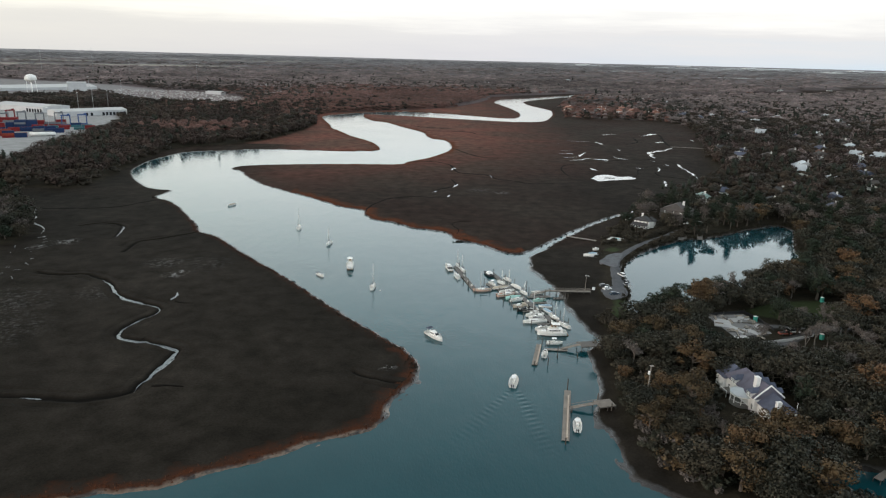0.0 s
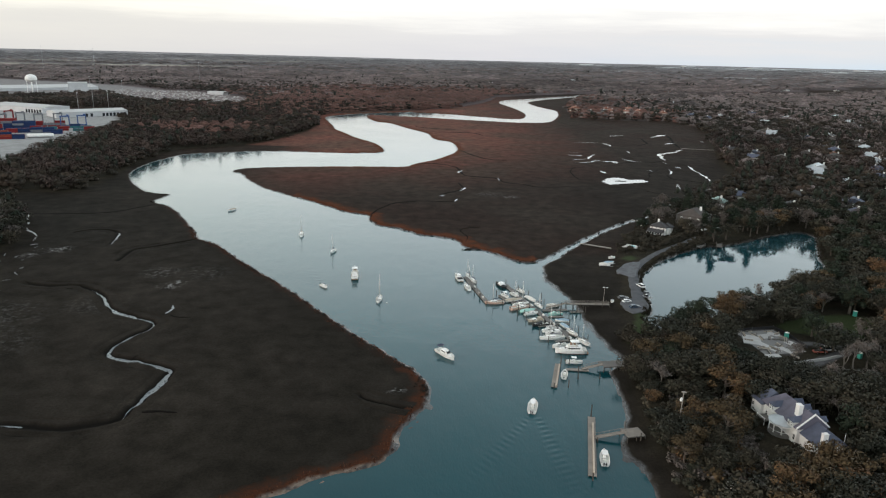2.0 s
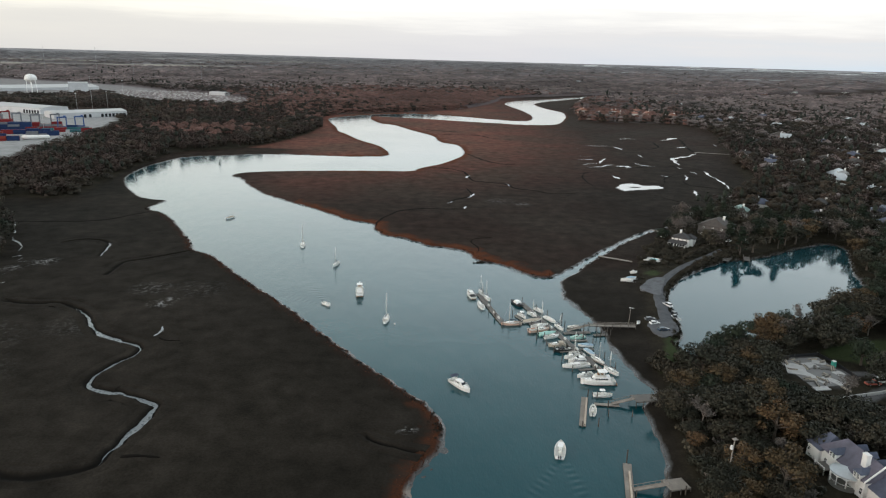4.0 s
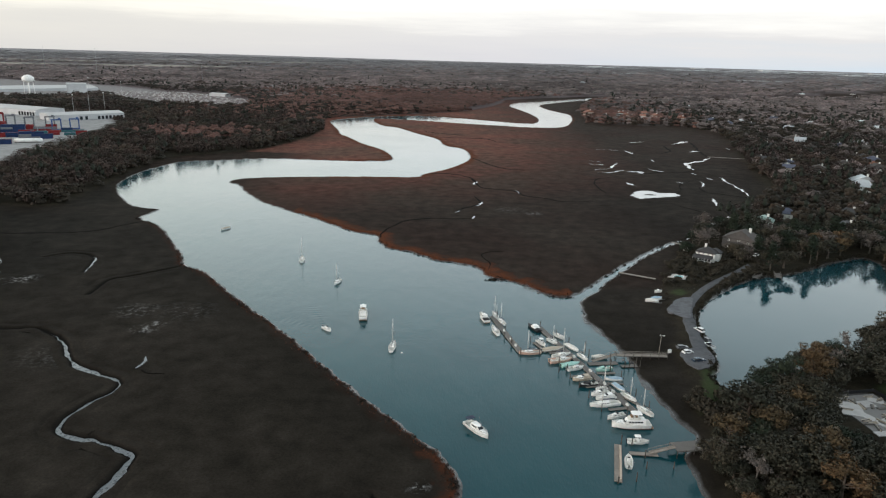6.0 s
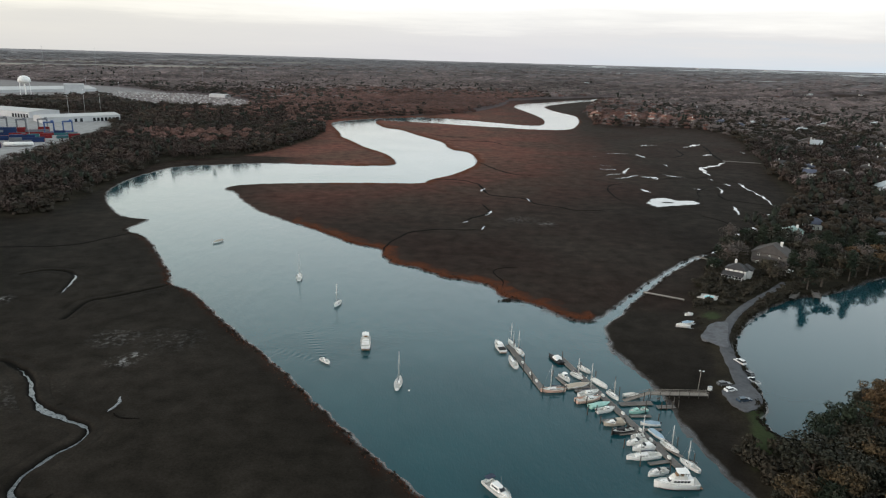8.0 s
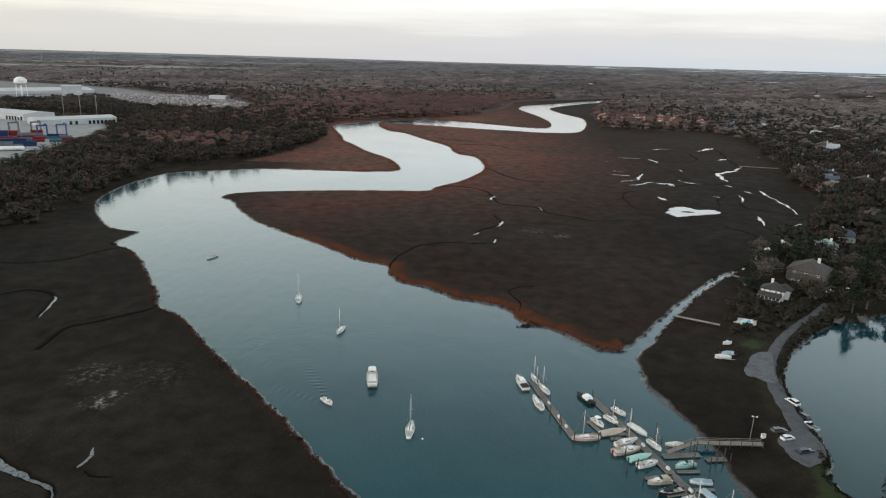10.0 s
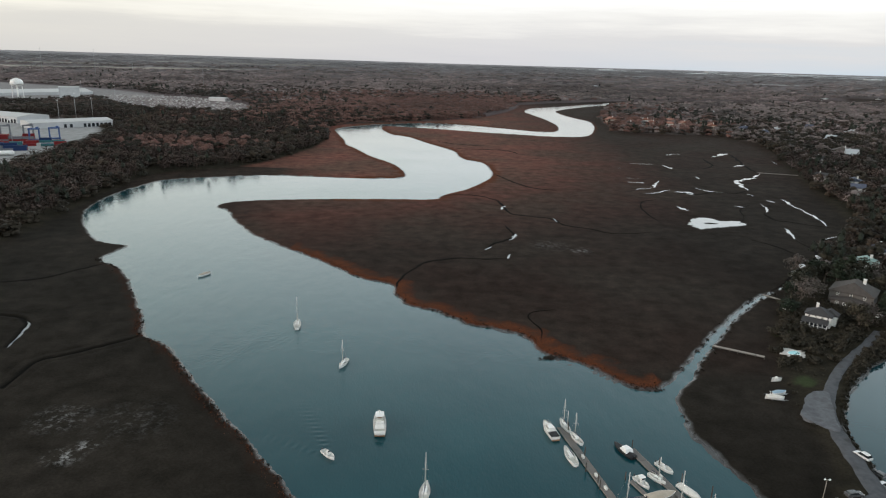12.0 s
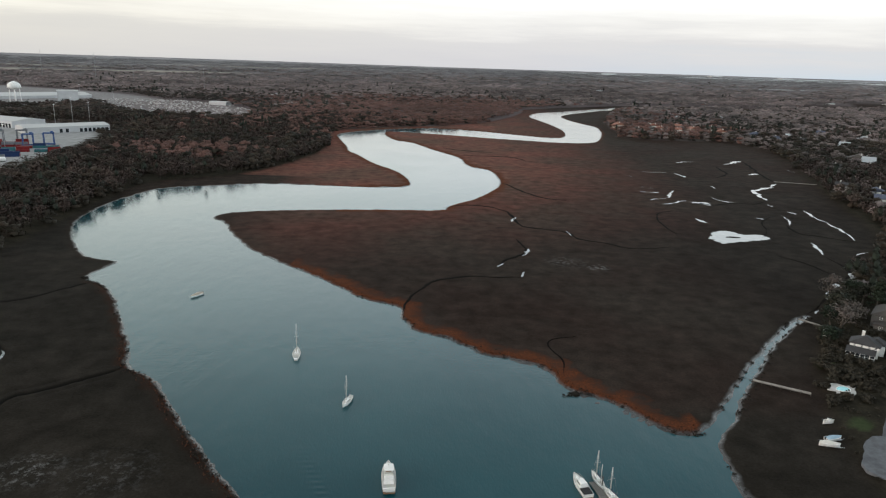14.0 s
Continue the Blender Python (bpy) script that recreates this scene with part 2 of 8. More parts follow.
RUSSET = leaf_material("russet_leaves", [(0.085, 0.050, 0.042), (0.145, 0.077, 0.063), (0.200, 0.110, 0.092)], woods=True)
DULL = leaf_material("dull_winter_leaves", [(0.012, 0.012, 0.008), (0.021, 0.018, 0.012), (0.038, 0.028, 0.019), (0.068, 0.044, 0.030)], woods=True)
# these three carry distance haze, painted into their leaf and twig colours
HAZY_OAK = leaf_material("hazy_oak_leaves", [(0.044, 0.038, 0.036), (0.150, 0.124, 0.119), (0.290, 0.236, 0.228)], woods=True)
HAZY_HORIZON = leaf_material("hazy_horizon_leaves", [(0.110, 0.105, 0.112), (0.210, 0.200, 0.208), (0.305, 0.286, 0.290)], woods=True)
HAZY_BARE = leaf_material("hazy_bare_twigs", [(0.072, 0.058, 0.055), (0.205, 0.162, 0.156), (0.36, 0.280, 0.270)], 0.9, True)
REED = leaf_material("bank_grass", [(0.026, 0.014, 0.009), (0.055, 0.022, 0.011), (0.105, 0.032, 0.013)], 0.9)
BARK = plain("bark", (0.075, 0.060, 0.048), 0.9, grain=2.0, vary=0.35, relief=0.4)

# ---- the plan: banks, ponds, ditches, woods (metres) ----
LEFT_BANK_A = [(-150, 112), (-89, 142), (-72, 145), (-59, 153), (-45, 160), (-34, 169), (-22, 174), (-17, 179), (-15, 184), (-16, 192), (-14, 197),
               (-8, 207), (-7, 216), (-11, 230), (-22, 243), (-38.4, 263), (-53.2, 283), (-77, 316), (-99, 341), (-122, 372), (-133, 387),
               (-145, 392), (-152, 410), (-167, 434), (-185, 464), (-196, 478), (-212, 488), (-211, 507), (-208, 517)]
LEFT_BANK_B = [(-227, 521), (-243, 538), (-260, 564), (-275, 591), (-283, 620), (-286, 663), (-282, 687), (-278, 717), (-260, 733), (-228, 748),
               (-195, 764), (-112, 760), (-81, 766), (-73, 777), (-80, 816), (-95, 858), (-126, 908), (-151, 973), (-164, 993), (-174, 1041),
               (-199, 1129), (-212, 1179), (-199, 1217), (-156, 1280), (-70, 1333), (-11, 1311), (52, 1267), (101, 1233), (131, 1242),
               (145, 1345), (138, 1474), (122, 1590), (112, 1664), (137, 1783), (210, 1861), (348, 2055), (511, 2189)]
RIGHT_MARSH_A = [(499, 2120), (337, 1975), (220, 1790), (182, 1700), (187, 1595), (203, 1512), (219, 1454), (203, 1323), (172, 1198), (149, 1171),
                 (105, 1165), (68, 1181), (10, 1197), (-50, 1225), (-91, 1237), (-132, 1249), (-149, 1244), (-145, 1198), (-124, 1129),
                 (-100, 1115), (-68, 1041), (-31, 971), (-24, 904), (1, 884), (8, 812), (1, 772), (-17, 724), (-39, 693), (-42, 673)]
RIGHT_MARSH_B = [(-82, 670), (-126, 663), (-167, 653), (-194, 642), (-199, 624), (-186, 614), (-169, 580), (-152, 553), (-127, 527), (-111, 513),
                 (-90, 492), (-74, 473), (-55, 464), (-55, 452), (-46, 436), (-35, 432), (-26, 423), (-21, 416), (-9, 413), (2, 408),
                 (9, 387), (17, 386), (28, 374), (35, 363), (44, 363), (48, 367)]
SIDE_CREEK = [(55, 377), (62, 389), (70, 400), (80, 415), (90, 429), (101, 444), (115, 461), (128, 473),
              (128.6, 472), (115.8, 459), (103, 444), (92, 429), (83.6, 415), (74, 401), (66.5, 389), (61.5, 380), (56, 370)]
RIGHT_BANK = [(49, 363), (46, 348), (45.5, 333), (49, 324), (52, 313), (54, 303), (55, 292), (55, 279), (57, 268), (58, 257), (62, 247),
              (60, 242), (54, 234), (54, 217), (53, 205), (50, 195), (47, 188), (48, 182), (50, 177), (51, 169), (50, 161), (51, 156),
              (54, 152), (58, 149), (70, 140), (95, 118), (140, 60), (300, -300), (-400, -300), (-400, 60)]
POND = [(80, 281), (86, 294), (88, 300), (91, 322), (93, 335), (96, 344), (103, 358), (112, 370), (129, 389), (147, 403), (159, 405), (174, 414),
        (191, 427), (210, 440), (226, 447), (230, 436), (216, 408), (206, 388), (199, 364), (186, 340), (168, 326), (143, 310), (117, 296),
        (100, 280), (86, 270)]
BACK_POOL = [(100, 158), (112, 163), (128, 158), (140, 140), (130, 122), (108, 130)]
SALT_PAN = [(134, 617), (145, 637), (156, 636), (160, 626), (172, 630), (178, 623), (173, 615), (156, 609), (141, 601), (132, 607)]


def rounded(points, closed=True, rounds=2):
    """Corner-cut line through a plan's turning points."""
    p = np.array(points, float)
    for _ in range(rounds):
        nxt = np.roll(p, -1, 0) if closed else p[1:]
        cur = p if closed else p[:-1]
        q = np.empty((2 * len(cur), 2))
        q[0::2], q[1::2] = cur * 0.78 + nxt * 0.22, cur * 0.22 + nxt * 0.78
        p = q if closed else np.vstack([p[:1], q, p[-1:]])
    return p


def line_distance(X, Y, pts, closed=False):
    best = np.full(X.shape, 1e9)
    ends = np.roll(pts, -1, 0) if closed else pts[1:]
    for (ax, ay), (bx, by) in zip(pts, ends):
        dx, dy = bx - ax, by - ay
        u = np.clip(((X - ax) * dx + (Y - ay) * dy) / max(dx * dx + dy * dy, 1e-9), 0, 1)
        np.minimum(best, (X - ax - u * dx) ** 2 + (Y - ay - u * dy) ** 2, out=best)
    return np.sqrt(best)


def inside(X, Y, pts):
    hit = np.zeros(X.shape, bool)
    for (ax, ay), (bx, by) in zip(pts, np.roll(pts, -1, 0)):
        if ay != by:
            hit ^= ((ay > Y) != (by > Y)) & (X < (bx - ax) * (Y - ay) / (by - ay) + ax)
    return hit


def signed(X, Y, pts):
    """Distance to a closed line: negative inside."""
    d = line_distance(X, Y, pts, True)
    return np.where(inside(X, Y, pts), -d, d)


_rng = np.random.default_rng(7)
_waves = [(s, _rng.uniform(0, 6.3, (5, 2)), _rng.uniform(0, 6.3, 5)) for s in (3.7, 6.5, 12.0, 23.0)]


def ragged(X, Y, scales=(0, 1, 2, 3)):
    """Smooth pseudo-noise, about -1 to 1, made of crossed waves."""
    out = np.zeros(X.shape)
    for i in scales:
        s, ph, dirs = _waves[i]
        w = np.zeros(X.shape)
        for (p, q), a in zip(ph, dirs):
            w += np.sin((X * np.cos(a) + Y * np.sin(a)) * 6.283 / s + p + 1.3 * np.sin(Y * 4.1 / s + q) + 1.1 * np.sin(X * 3.7 / s + p * 2))
        out += w / 5 * (0.5, 0.7, 1.0, 1.2)[i]
    return out / 1.6


RIVER = rounded(LEFT_BANK_A + LEFT_BANK_B + RIGHT_MARSH_A + RIGHT_MARSH_B + SIDE_CREEK + RIGHT_BANK, rounds=1)
PONDS = [rounded(POND), rounded(BACK_POOL)]
# winding tidal creeks of the left marsh, cut into the ground
MAIN_CREEK = [(-197, 311), (-187, 307), (-177, 307), (-170, 309), (-158, 302), (-151, 295), (-140, 279), (-134, 275), (-123, 271), (-117, 266),
              (-117, 260), (-120, 255), (-123, 248), (-123, 240), (-121, 236), (-115, 233), (-107, 232), (-100, 229), (-95, 227), (-94, 221),
              (-95, 214), (-96, 207), (-97, 199), (-97, 195), (-100, 191), (-111, 188), (-121, 188), (-129, 189), (-150, 190)]
SHORT_CREEK = [(-222, 398), (-212, 408), (-200, 406), (-193, 399), (-190, 385), (-187, 373)]
SPLIT_CREEK = [(-169, 345), (-172, 367), (-161, 375), (-146, 391)]
TIP_CREEK = [(-31, 214), (-27, 209), (-18, 206), (-13, 204)]


def trimmed(pts, ends):
    """A rounded line without its first and last metres."""
    p = rounded(pts, False, 3)
    run = np.r_[0, np.cumsum(np.linalg.norm(np.diff(p, axis=0), axis=1))]
    t = np.arange(ends, run[-1] - ends, 1.5)
    return np.stack([np.interp(t, run, p[:, 0]), np.interp(t, run, p[:, 1])], 1)


CUTS = [(trimmed(MAIN_CREEK, 6), 1.4), (trimmed(SHORT_CREEK, 6), 0.9), (trimmed(SPLIT_CREEK, 5.5), 0.7), (trimmed(TIP_CREEK, 5), 0.5)]
BEACH = rounded([(-150, 112), (-89, 142), (-72, 145), (-59, 153), (-45, 160), (-34, 169), (-22, 174), (-17, 180), (-15, 186)], False)
ROAD = rounded([(150, 421), (135.5, 404.8), (126.7, 396.5), (116.7, 386.1), (107.3, 374.2), (100, 363.3), (94.5, 353.2), (90.6, 343.8), (88.1, 333.6), (86.4, 324.1),
                (84.9, 315.3), (83.5, 307), (81, 298)], False)
LOTS = [rounded(p, rounds=1) for p in (
    [(83.0, 347.0), (88, 356.6), (92.4, 361.6), (100.5, 364.5), (96, 354), (92.5, 345.0), (90.0, 336), (86.0, 340)], [(73.4, 300.5), (77.6, 305.2), (86, 307.3), (86.4, 298.6), (82.2, 290.2), (76, 286), (74, 292.3)],
    [(152, 443), (176, 452), (180, 430), (162, 422)])]
DRIVES = [rounded(p, False) for p in ([(120, 262), (150, 258), (190, 262), (260, 275)], [(120, 236), (136, 246), (150, 256)])]
BUILD_LOT = rounded([(112, 271), (126, 276), (133, 262), (128, 248), (114, 250)], rounds=1)
PORTS = [rounded(p, rounds=1) for p in ([(-1500, 900), (-409, 621), (-425, 674), (-448, 786), (-459, 894), (-492, 1040), (-548, 1140), (-640, 1190), (-900, 1240), (-1500, 1300)],
                                        [(-870, 1470), (-800, 1620), (-700, 1790), (-1000, 2050), (-1600, 2300), (-2400, 1800), (-1200, 1440)])]
CAR_PARK = rounded([(-889, 1760), (-646, 1416), (-517, 1379), (-390, 1346), (-453, 1591), (-665, 1821)], rounds=1)
LAWNS = [rounded(p, rounds=1) for p in ([(95, 366), (101, 371), (97, 376), (91, 370)], [(128, 275), (150, 290), (176, 292), (182, 272), (150, 264)],
                                        [(78, 291), (84, 290), (79, 272), (71, 256), (66.5, 258), (74, 275)], [(108, 412), (113, 418), (109, 422), (104, 414)])]
# firm land (above the marsh)
NORTH_WOODS = [(-2500, 330), (-343, 505), (-312, 512), (-289, 508), (-276, 520), (-290, 633), (-298, 735), (-275, 762), (-239, 788), (-213, 838),
               (-190, 990), (-218, 1150), (-225, 1230), (-158, 1300), (-77, 1352), (12, 1455), (64, 1595), (105, 1751), (120, 1900), (500, 2260),
               (4900, 4000), (4900, 4880), (-4900, 4880), (-4900, 330)]
WEST_WOODS = [(-340, 340), (-237, 352), (-232, 364), (-252, 407), (-300, 469), (-340, 480)]
EAST_SHORE = [(560, 2130), (430, 2060), (352, 1915), (285, 1689), (240, 1462), (232, 1330), (208, 1250), (313, 1236), (385, 1253), (405, 1131),
              (325, 873), (274, 694), (257, 632), (220, 580), (194, 551), (174, 528), (150, 503), (133, 467), (117, 436), (103, 411),
              (91, 378), (84, 352), (84, 332), (79, 318), (74, 308), (73, 290), (72, 276), (66, 262), (66, 245), (60, 232),
              (60, 215), (57, 205), (55, 190), (58, 176), (60, 162), (66, 152), (90, 130), (140, 60), (300, -300), (4900, -300),
              (4900, 3900)]
UPLANDS = [rounded(p, rounds=1) for p in (NORTH_WOODS, WEST_WOODS, EAST_SHORE)]


# mud banks that lie just awash: line, half width, crest
SHOALS = [([(-24, 424), (-16, 416), (-6, 411), (4, 404)], 5.0, -0.02), ([(4, 398), (12, 384), (22, 378), (30, 368)], 3.5, -0.04), ([(50, 359), (46.5, 347), (46, 334), (49.5, 322)], 6.0, 0.0),
          ([(52, 300), (53, 285), (55, 272)], 3.0, -0.05), ([(45, 188), (47, 178), (48, 168), (49, 158), (53, 150)], 5.0, -0.09), ([(-15, 190), (-6, 206), (-5, 218)], 3.0, -0.05),
          ([(-16, 180), (-24, 173), (-46, 159)], 2.0, -0.1), ([(52, 376), (60, 389), (70, 403)], 2.0, 0.0)]
SALT_PATCHES = [(-129, 311, 5, 1.0), (-126, 316, 3, 1.2), (-209, 364, 6, 1.5), (-218, 352, 5, 0.8), (-141, 330, 8, 0.55), (-170, 240, 18, 0.22), (-185, 266, 20, 0.26), (-18, 216, 2.2, 1.4),
                (30, 545, 11, 0.4), (-232, 300, 24, 0.3), (46, 536, 6, 0.9), (-150, 285, 12, 0.2), (-120, 330, 12, 0.2)]


def haul(r):
    """Scale of the land at a distance: 1 near, smaller towards the horizon."""
    return np.exp(-1.42 * np.clip((r - 2700) / 2150, 0, 1.1))


def zones(X, Y):
    """Ground height and the share of each surface at places of the plan."""
    rag = ragged(X, Y)
    water = signed(X, Y, RIVER)
    for p in PONDS:
        water = np.minimum(water, signed(X, Y, p))
    fade = np.clip((1500 - Y) / 600, 0.15, 1)
    shore = water + rag * 0.9 * fade
    up = np.full(X.shape, -1e9)
    for p in UPLANDS:
        up = np.maximum(up, -signed(X, Y, p))
    upland = np.clip((up + rag * 1.5) / 5 + 0.5, 0, 1) * np.clip(shore / 3, 0, 1)
    marsh_z = np.where(shore > 0, np.minimum(shore * 0.42, 0.65 + 0.012 * np.minimum(shore, 20)), np.maximum(shore * 0.22, -1.6))
    z = marsh_z + rag * 0.05 + upland * 1.1
    z = np.where(shore < -1, marsh_z, z)
    wet = np.full(X.shape, 60.0)
    for line, half in CUTS:
        cut = np.clip((half + 3.2 - line_distance(X, Y, line)) / 1.6, 0, 1)
        z = np.where(water > 0.5, z - 1.15 * cut, z)
    for pts, half, level in SHOALS:
        close = np.clip(1 - line_distance(X, Y, rounded(pts, False)) / half, 0, 1)
        z = np.where(shore < 0.4, np.maximum(z, level - 0.50 + 0.6 * close + ragged(X * 1.9, Y * 1.9) * 0.17 * close), z)
    salt = np.zeros(X.shape)
    for sx, sy, sr_, much in SALT_PATCHES:
        salt = np.maximum(salt, np.clip(1.3 - np.hypot(X - sx, Y - sy) / sr_, 0, 1) * much)
    shore_attr = np.clip(shore, 0, 60)
    gravel = np.clip(2.1 - line_distance(X, Y, ROAD) + rag * 0.3, 0, 1)
    for p in LOTS:
        gravel = np.maximum(gravel, np.clip(0.6 - signed(X, Y, p) + rag * 0.5, 0, 1))
    loose = np.zeros(X.shape)
    for d in DRIVES:
        loose = np.maximum(loose, np.clip(2.4 - line_distance(X, Y, d) + rag * 0.5, 0, 1))
        gravel = np.maximum(gravel, np.clip(2.4 - line_distance(X, Y, d) + rag * 0.5, 0, 1))
    slab = np.clip(0.5 - signed(X, Y, CAR_PARK) / 4, 0, 1) * 0.21
    for p, share in zip(PORTS, (1.0, 0.55)):
        slab = np.maximum(slab, np.clip(0.5 - signed(X, Y, p) / 4, 0, 1) * share)
    lawn = np.zeros(X.shape)
    for p in LAWNS:
        lawn = np.maximum(lawn, np.clip(0.5 - signed(X, Y, p) + rag * 0.8, 0, 1))
    site = np.clip(0.5 - signed(X, Y, BUILD_LOT), 0, 1) * 0.55
    gravel, loose = np.maximum(gravel, site), np.maximum(loose, site)
    flat = np.maximum(gravel, slab)
    z = np.where(shore > 0.5, z * (1 - flat) + np.maximum(z, 1.7) * flat, z)
    r = np.hypot(X, Y)
    k = haul(r)                                        # beyond 2.7 km the land is drawn in, smaller and nearer, towards the curved horizon
    z = z * k + 105 * (1 - k) - k * np.maximum(r / k - 2700, 0) ** 2 / 2.0e7
    z = z + 4.5 * np.clip((r - 3900) / 900, 0, 1) * np.clip(-X / np.maximum(Y, 1) / 0.5, 0, 1)      # a low wooded ridge in the north-west
    reach = np.clip((Y - 520 + np.clip(-X, -200, 200) * 0.4) / 330, 0, 1) * np.clip(1 - (X - 20) / 190, 0.10, 1) * np.clip((X + 330 + (Y - 600) * 0.6) / 60, 0, 1)
    reach = np.where((X < -140) & (Y < 800), reach * np.clip((X + 200) / 60, 0, 1), reach)
    reach = np.maximum(reach, 0.08 * np.clip((X - 10 + (Y - 367) * 0.96) / 12, 0, 1) * np.clip((Y - 372) / 10, 0, 1) * np.clip((150 - X) / 90, 0.2, 1))
    sand = np.clip(1.6 - line_distance(X, Y, BEACH) / 3.2, 0, 1)
    rusty = np.clip((Y - 366 + (46 - X) * 3.0) / 8, 0, 1) * np.where((X > 46) & (Y < 480), 0.25, 1.0)
    left = (X < -62 - (Y - 290) * 0.72 + 45) & (Y > 232) & (Y < 560)
    rusty = np.where((X > -210) & (Y > 366) & (X < 46), rusty * 1.25, rusty * 0.75)
    rusty = np.where(left, rusty * 0.2, rusty)
    rusty = np.where((X < -120) & (Y > 480) & (Y < 775), 0.06, rusty)
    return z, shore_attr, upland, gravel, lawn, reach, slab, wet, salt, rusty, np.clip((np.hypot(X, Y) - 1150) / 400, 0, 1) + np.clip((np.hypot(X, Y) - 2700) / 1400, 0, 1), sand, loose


def steps(*runs):
    out = []
    for a, b, s in runs:
        out.append(np.arange(a, b, s))
    return np.unique(np.concatenate(out).round(2))


def sheet(name, xs, ys, heights, attrs=()):
    X, Y = np.meshgrid(xs, ys)
    nx, ny = len(xs), len(ys)
    co = np.stack([X, Y, heights], -1).reshape(-1, 3)
    i = (np.arange(ny - 1)[:, None] * nx + np.arange(nx - 1)[None]).ravel()
    faces = np.stack([i, i + 1, i + 1 + nx, i + nx], 1)
    me = quads(name, co, faces)
    for key, val in attrs:
        me.attributes.new(key, "FLOAT", "POINT").data.foreach_set("value", val.astype(np.float32).ravel())
    return me


def quads(name, co, faces):
    me = bpy.data.meshes.new(name)
    k = faces.shape[1]
    me.vertices.add(len(co))
    me.vertices.foreach_set("co", np.ascontiguousarray(co, np.float32).ravel())
    me.loops.add(faces.size)
    me.loops.foreach_set("vertex_index", faces.astype(np.int32).ravel())
    me.polygons.add(len(faces))
    me.polygons.foreach_set("loop_start", np.arange(0, faces.size, k, dtype=np.int32))
    me.update(calc_edges=True)
    return me


XS = steps((-4900, -1500, 170), (-1500, -700, 40), (-700, -330, 10), (-330, -170, 3.2), (-170, 150, 1.9), (150, 330, 3.2), (330, 700, 10),
           (700, 1500, 40), (1500, 4901, 170))
YS = steps((-300, 100, 40), (100, 140, 4), (140, 480, 1.7), (480, 720, 2.6), (720, 1400, 5.5), (1400, 2300, 14), (2300, 4881, 86))
GX, GY = np.meshgrid(XS, YS)
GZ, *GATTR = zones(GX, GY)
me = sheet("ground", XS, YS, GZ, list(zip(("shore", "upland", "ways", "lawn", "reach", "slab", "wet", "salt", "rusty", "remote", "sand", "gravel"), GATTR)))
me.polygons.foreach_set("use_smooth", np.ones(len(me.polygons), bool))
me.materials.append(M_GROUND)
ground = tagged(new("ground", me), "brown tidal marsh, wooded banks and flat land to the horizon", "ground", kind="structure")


def ground_z(x, y):
    """Height of the ground sheet at one place."""
    i = min(max(int(np.searchsorted(XS, x)) - 1, 0), len(XS) - 2)
    j = min(max(int(np.searchsorted(YS, y)) - 1, 0), len(YS) - 2)
    u, v = (x - XS[i]) / (XS[i + 1] - XS[i]), (y - YS[j]) / (YS[j + 1] - YS[j])
    return float((GZ[j, i] * (1 - u) + GZ[j, i + 1] * u) * (1 - v) + (GZ[j + 1, i] * (1 - u) + GZ[j + 1, i + 1] * u) * v)




def wake(X, Y, x, y, heading, length, swell):
    """Diverging ripples behind a slow boat."""
    c, sn = math.cos(radians(heading)), math.sin(radians(heading))
    back, side = -((X - x) * c + (Y - y) * sn), np.abs(-(X - x) * sn + (Y - y) * c)
    ridge = np.exp(-((side - 0.34 * back - 0.6) / (0.7 + 0.06 * back)) ** 2)
    fade = np.clip(back / 4, 0, 1) * np.clip((length - back) / length, 0, 1)
    return swell * ridge * fade * np.sin((back * 0.80 + side * 0.60) * 6.283 / 2.4)


wx = steps((-900, -80, 60), (-80, -48, 0.5), (-48, -4, 8), (-4, 48, 0.55), (48, 901, 60))
wy = steps((-290, 150, 40), (150, 214, 0.55), (214, 312, 14), (312, 352, 0.5), (352, 2401, 80))
WX, WY = np.meshgrid(wx, wy)
WZ = wake(WX, WY, 24.9, 204.5, 79, 42, 0.075) + wake(WX, WY, -59.5, 317.0, -45, 34, 0.055)
me = sheet("water", wx, wy, WZ)
me.polygons.foreach_set("use_smooth", np.ones(len(me.polygons), bool))
me.materials.append(M_WATER)
tagged(new("water", me), "calm teal tidal river reflecting a pale overcast sky", "water", kind="structure")


def strip(name, p, offsets, heights, mat, attrs=()):
    """A long strip along a line: one column of points for each offset, at its own heights."""
    d = np.gradient(p, axis=0)
    nrm = np.stack([-d[:, 1], d[:, 0]], 1) / (np.linalg.norm(d, axis=1, keepdims=True) + 1e-9)
    k = len(offsets)
    co = np.stack([np.c_[p + nrm * np.reshape(o, (-1, 1)), np.broadcast_to(h, len(p))] for o, h in zip(offsets, heights)], 1).reshape(-1, 3)
    i = (np.arange(len(p) - 1)[:, None] * k + np.arange(k - 1)[None]).ravel()
    me = quads(name, co, np.stack([i, i + k, i + k + 1, i + 1], 1))
    me.polygons.foreach_set("use_smooth", np.ones(len(me.polygons), bool))
    me.materials.append(mat)
    for key, val in attrs:
        me.attributes.new(key, "FLOAT", "POINT").data.foreach_set("value", np.broadcast_to(val, (len(p), k)).astype(np.float32).ravel())
    return me


def swing(p, k=1.0):
    return ragged(p[:, 0] * 0.7 * k, p[:, 1] * 0.7 * k)


def dense(pts, gap):
    """A rounded line with a point every gap metres."""
    p = rounded(pts, False, 3)
    run = np.r_[0, np.cumsum(np.linalg.norm(np.diff(p, axis=0), axis=1))]
    t = np.linspace(0, run[-1], max(int(run[-1] / gap), 6))
    return np.stack([np.interp(t, run, p[:, 0]), np.interp(t, run, p[:, 1])], 1)


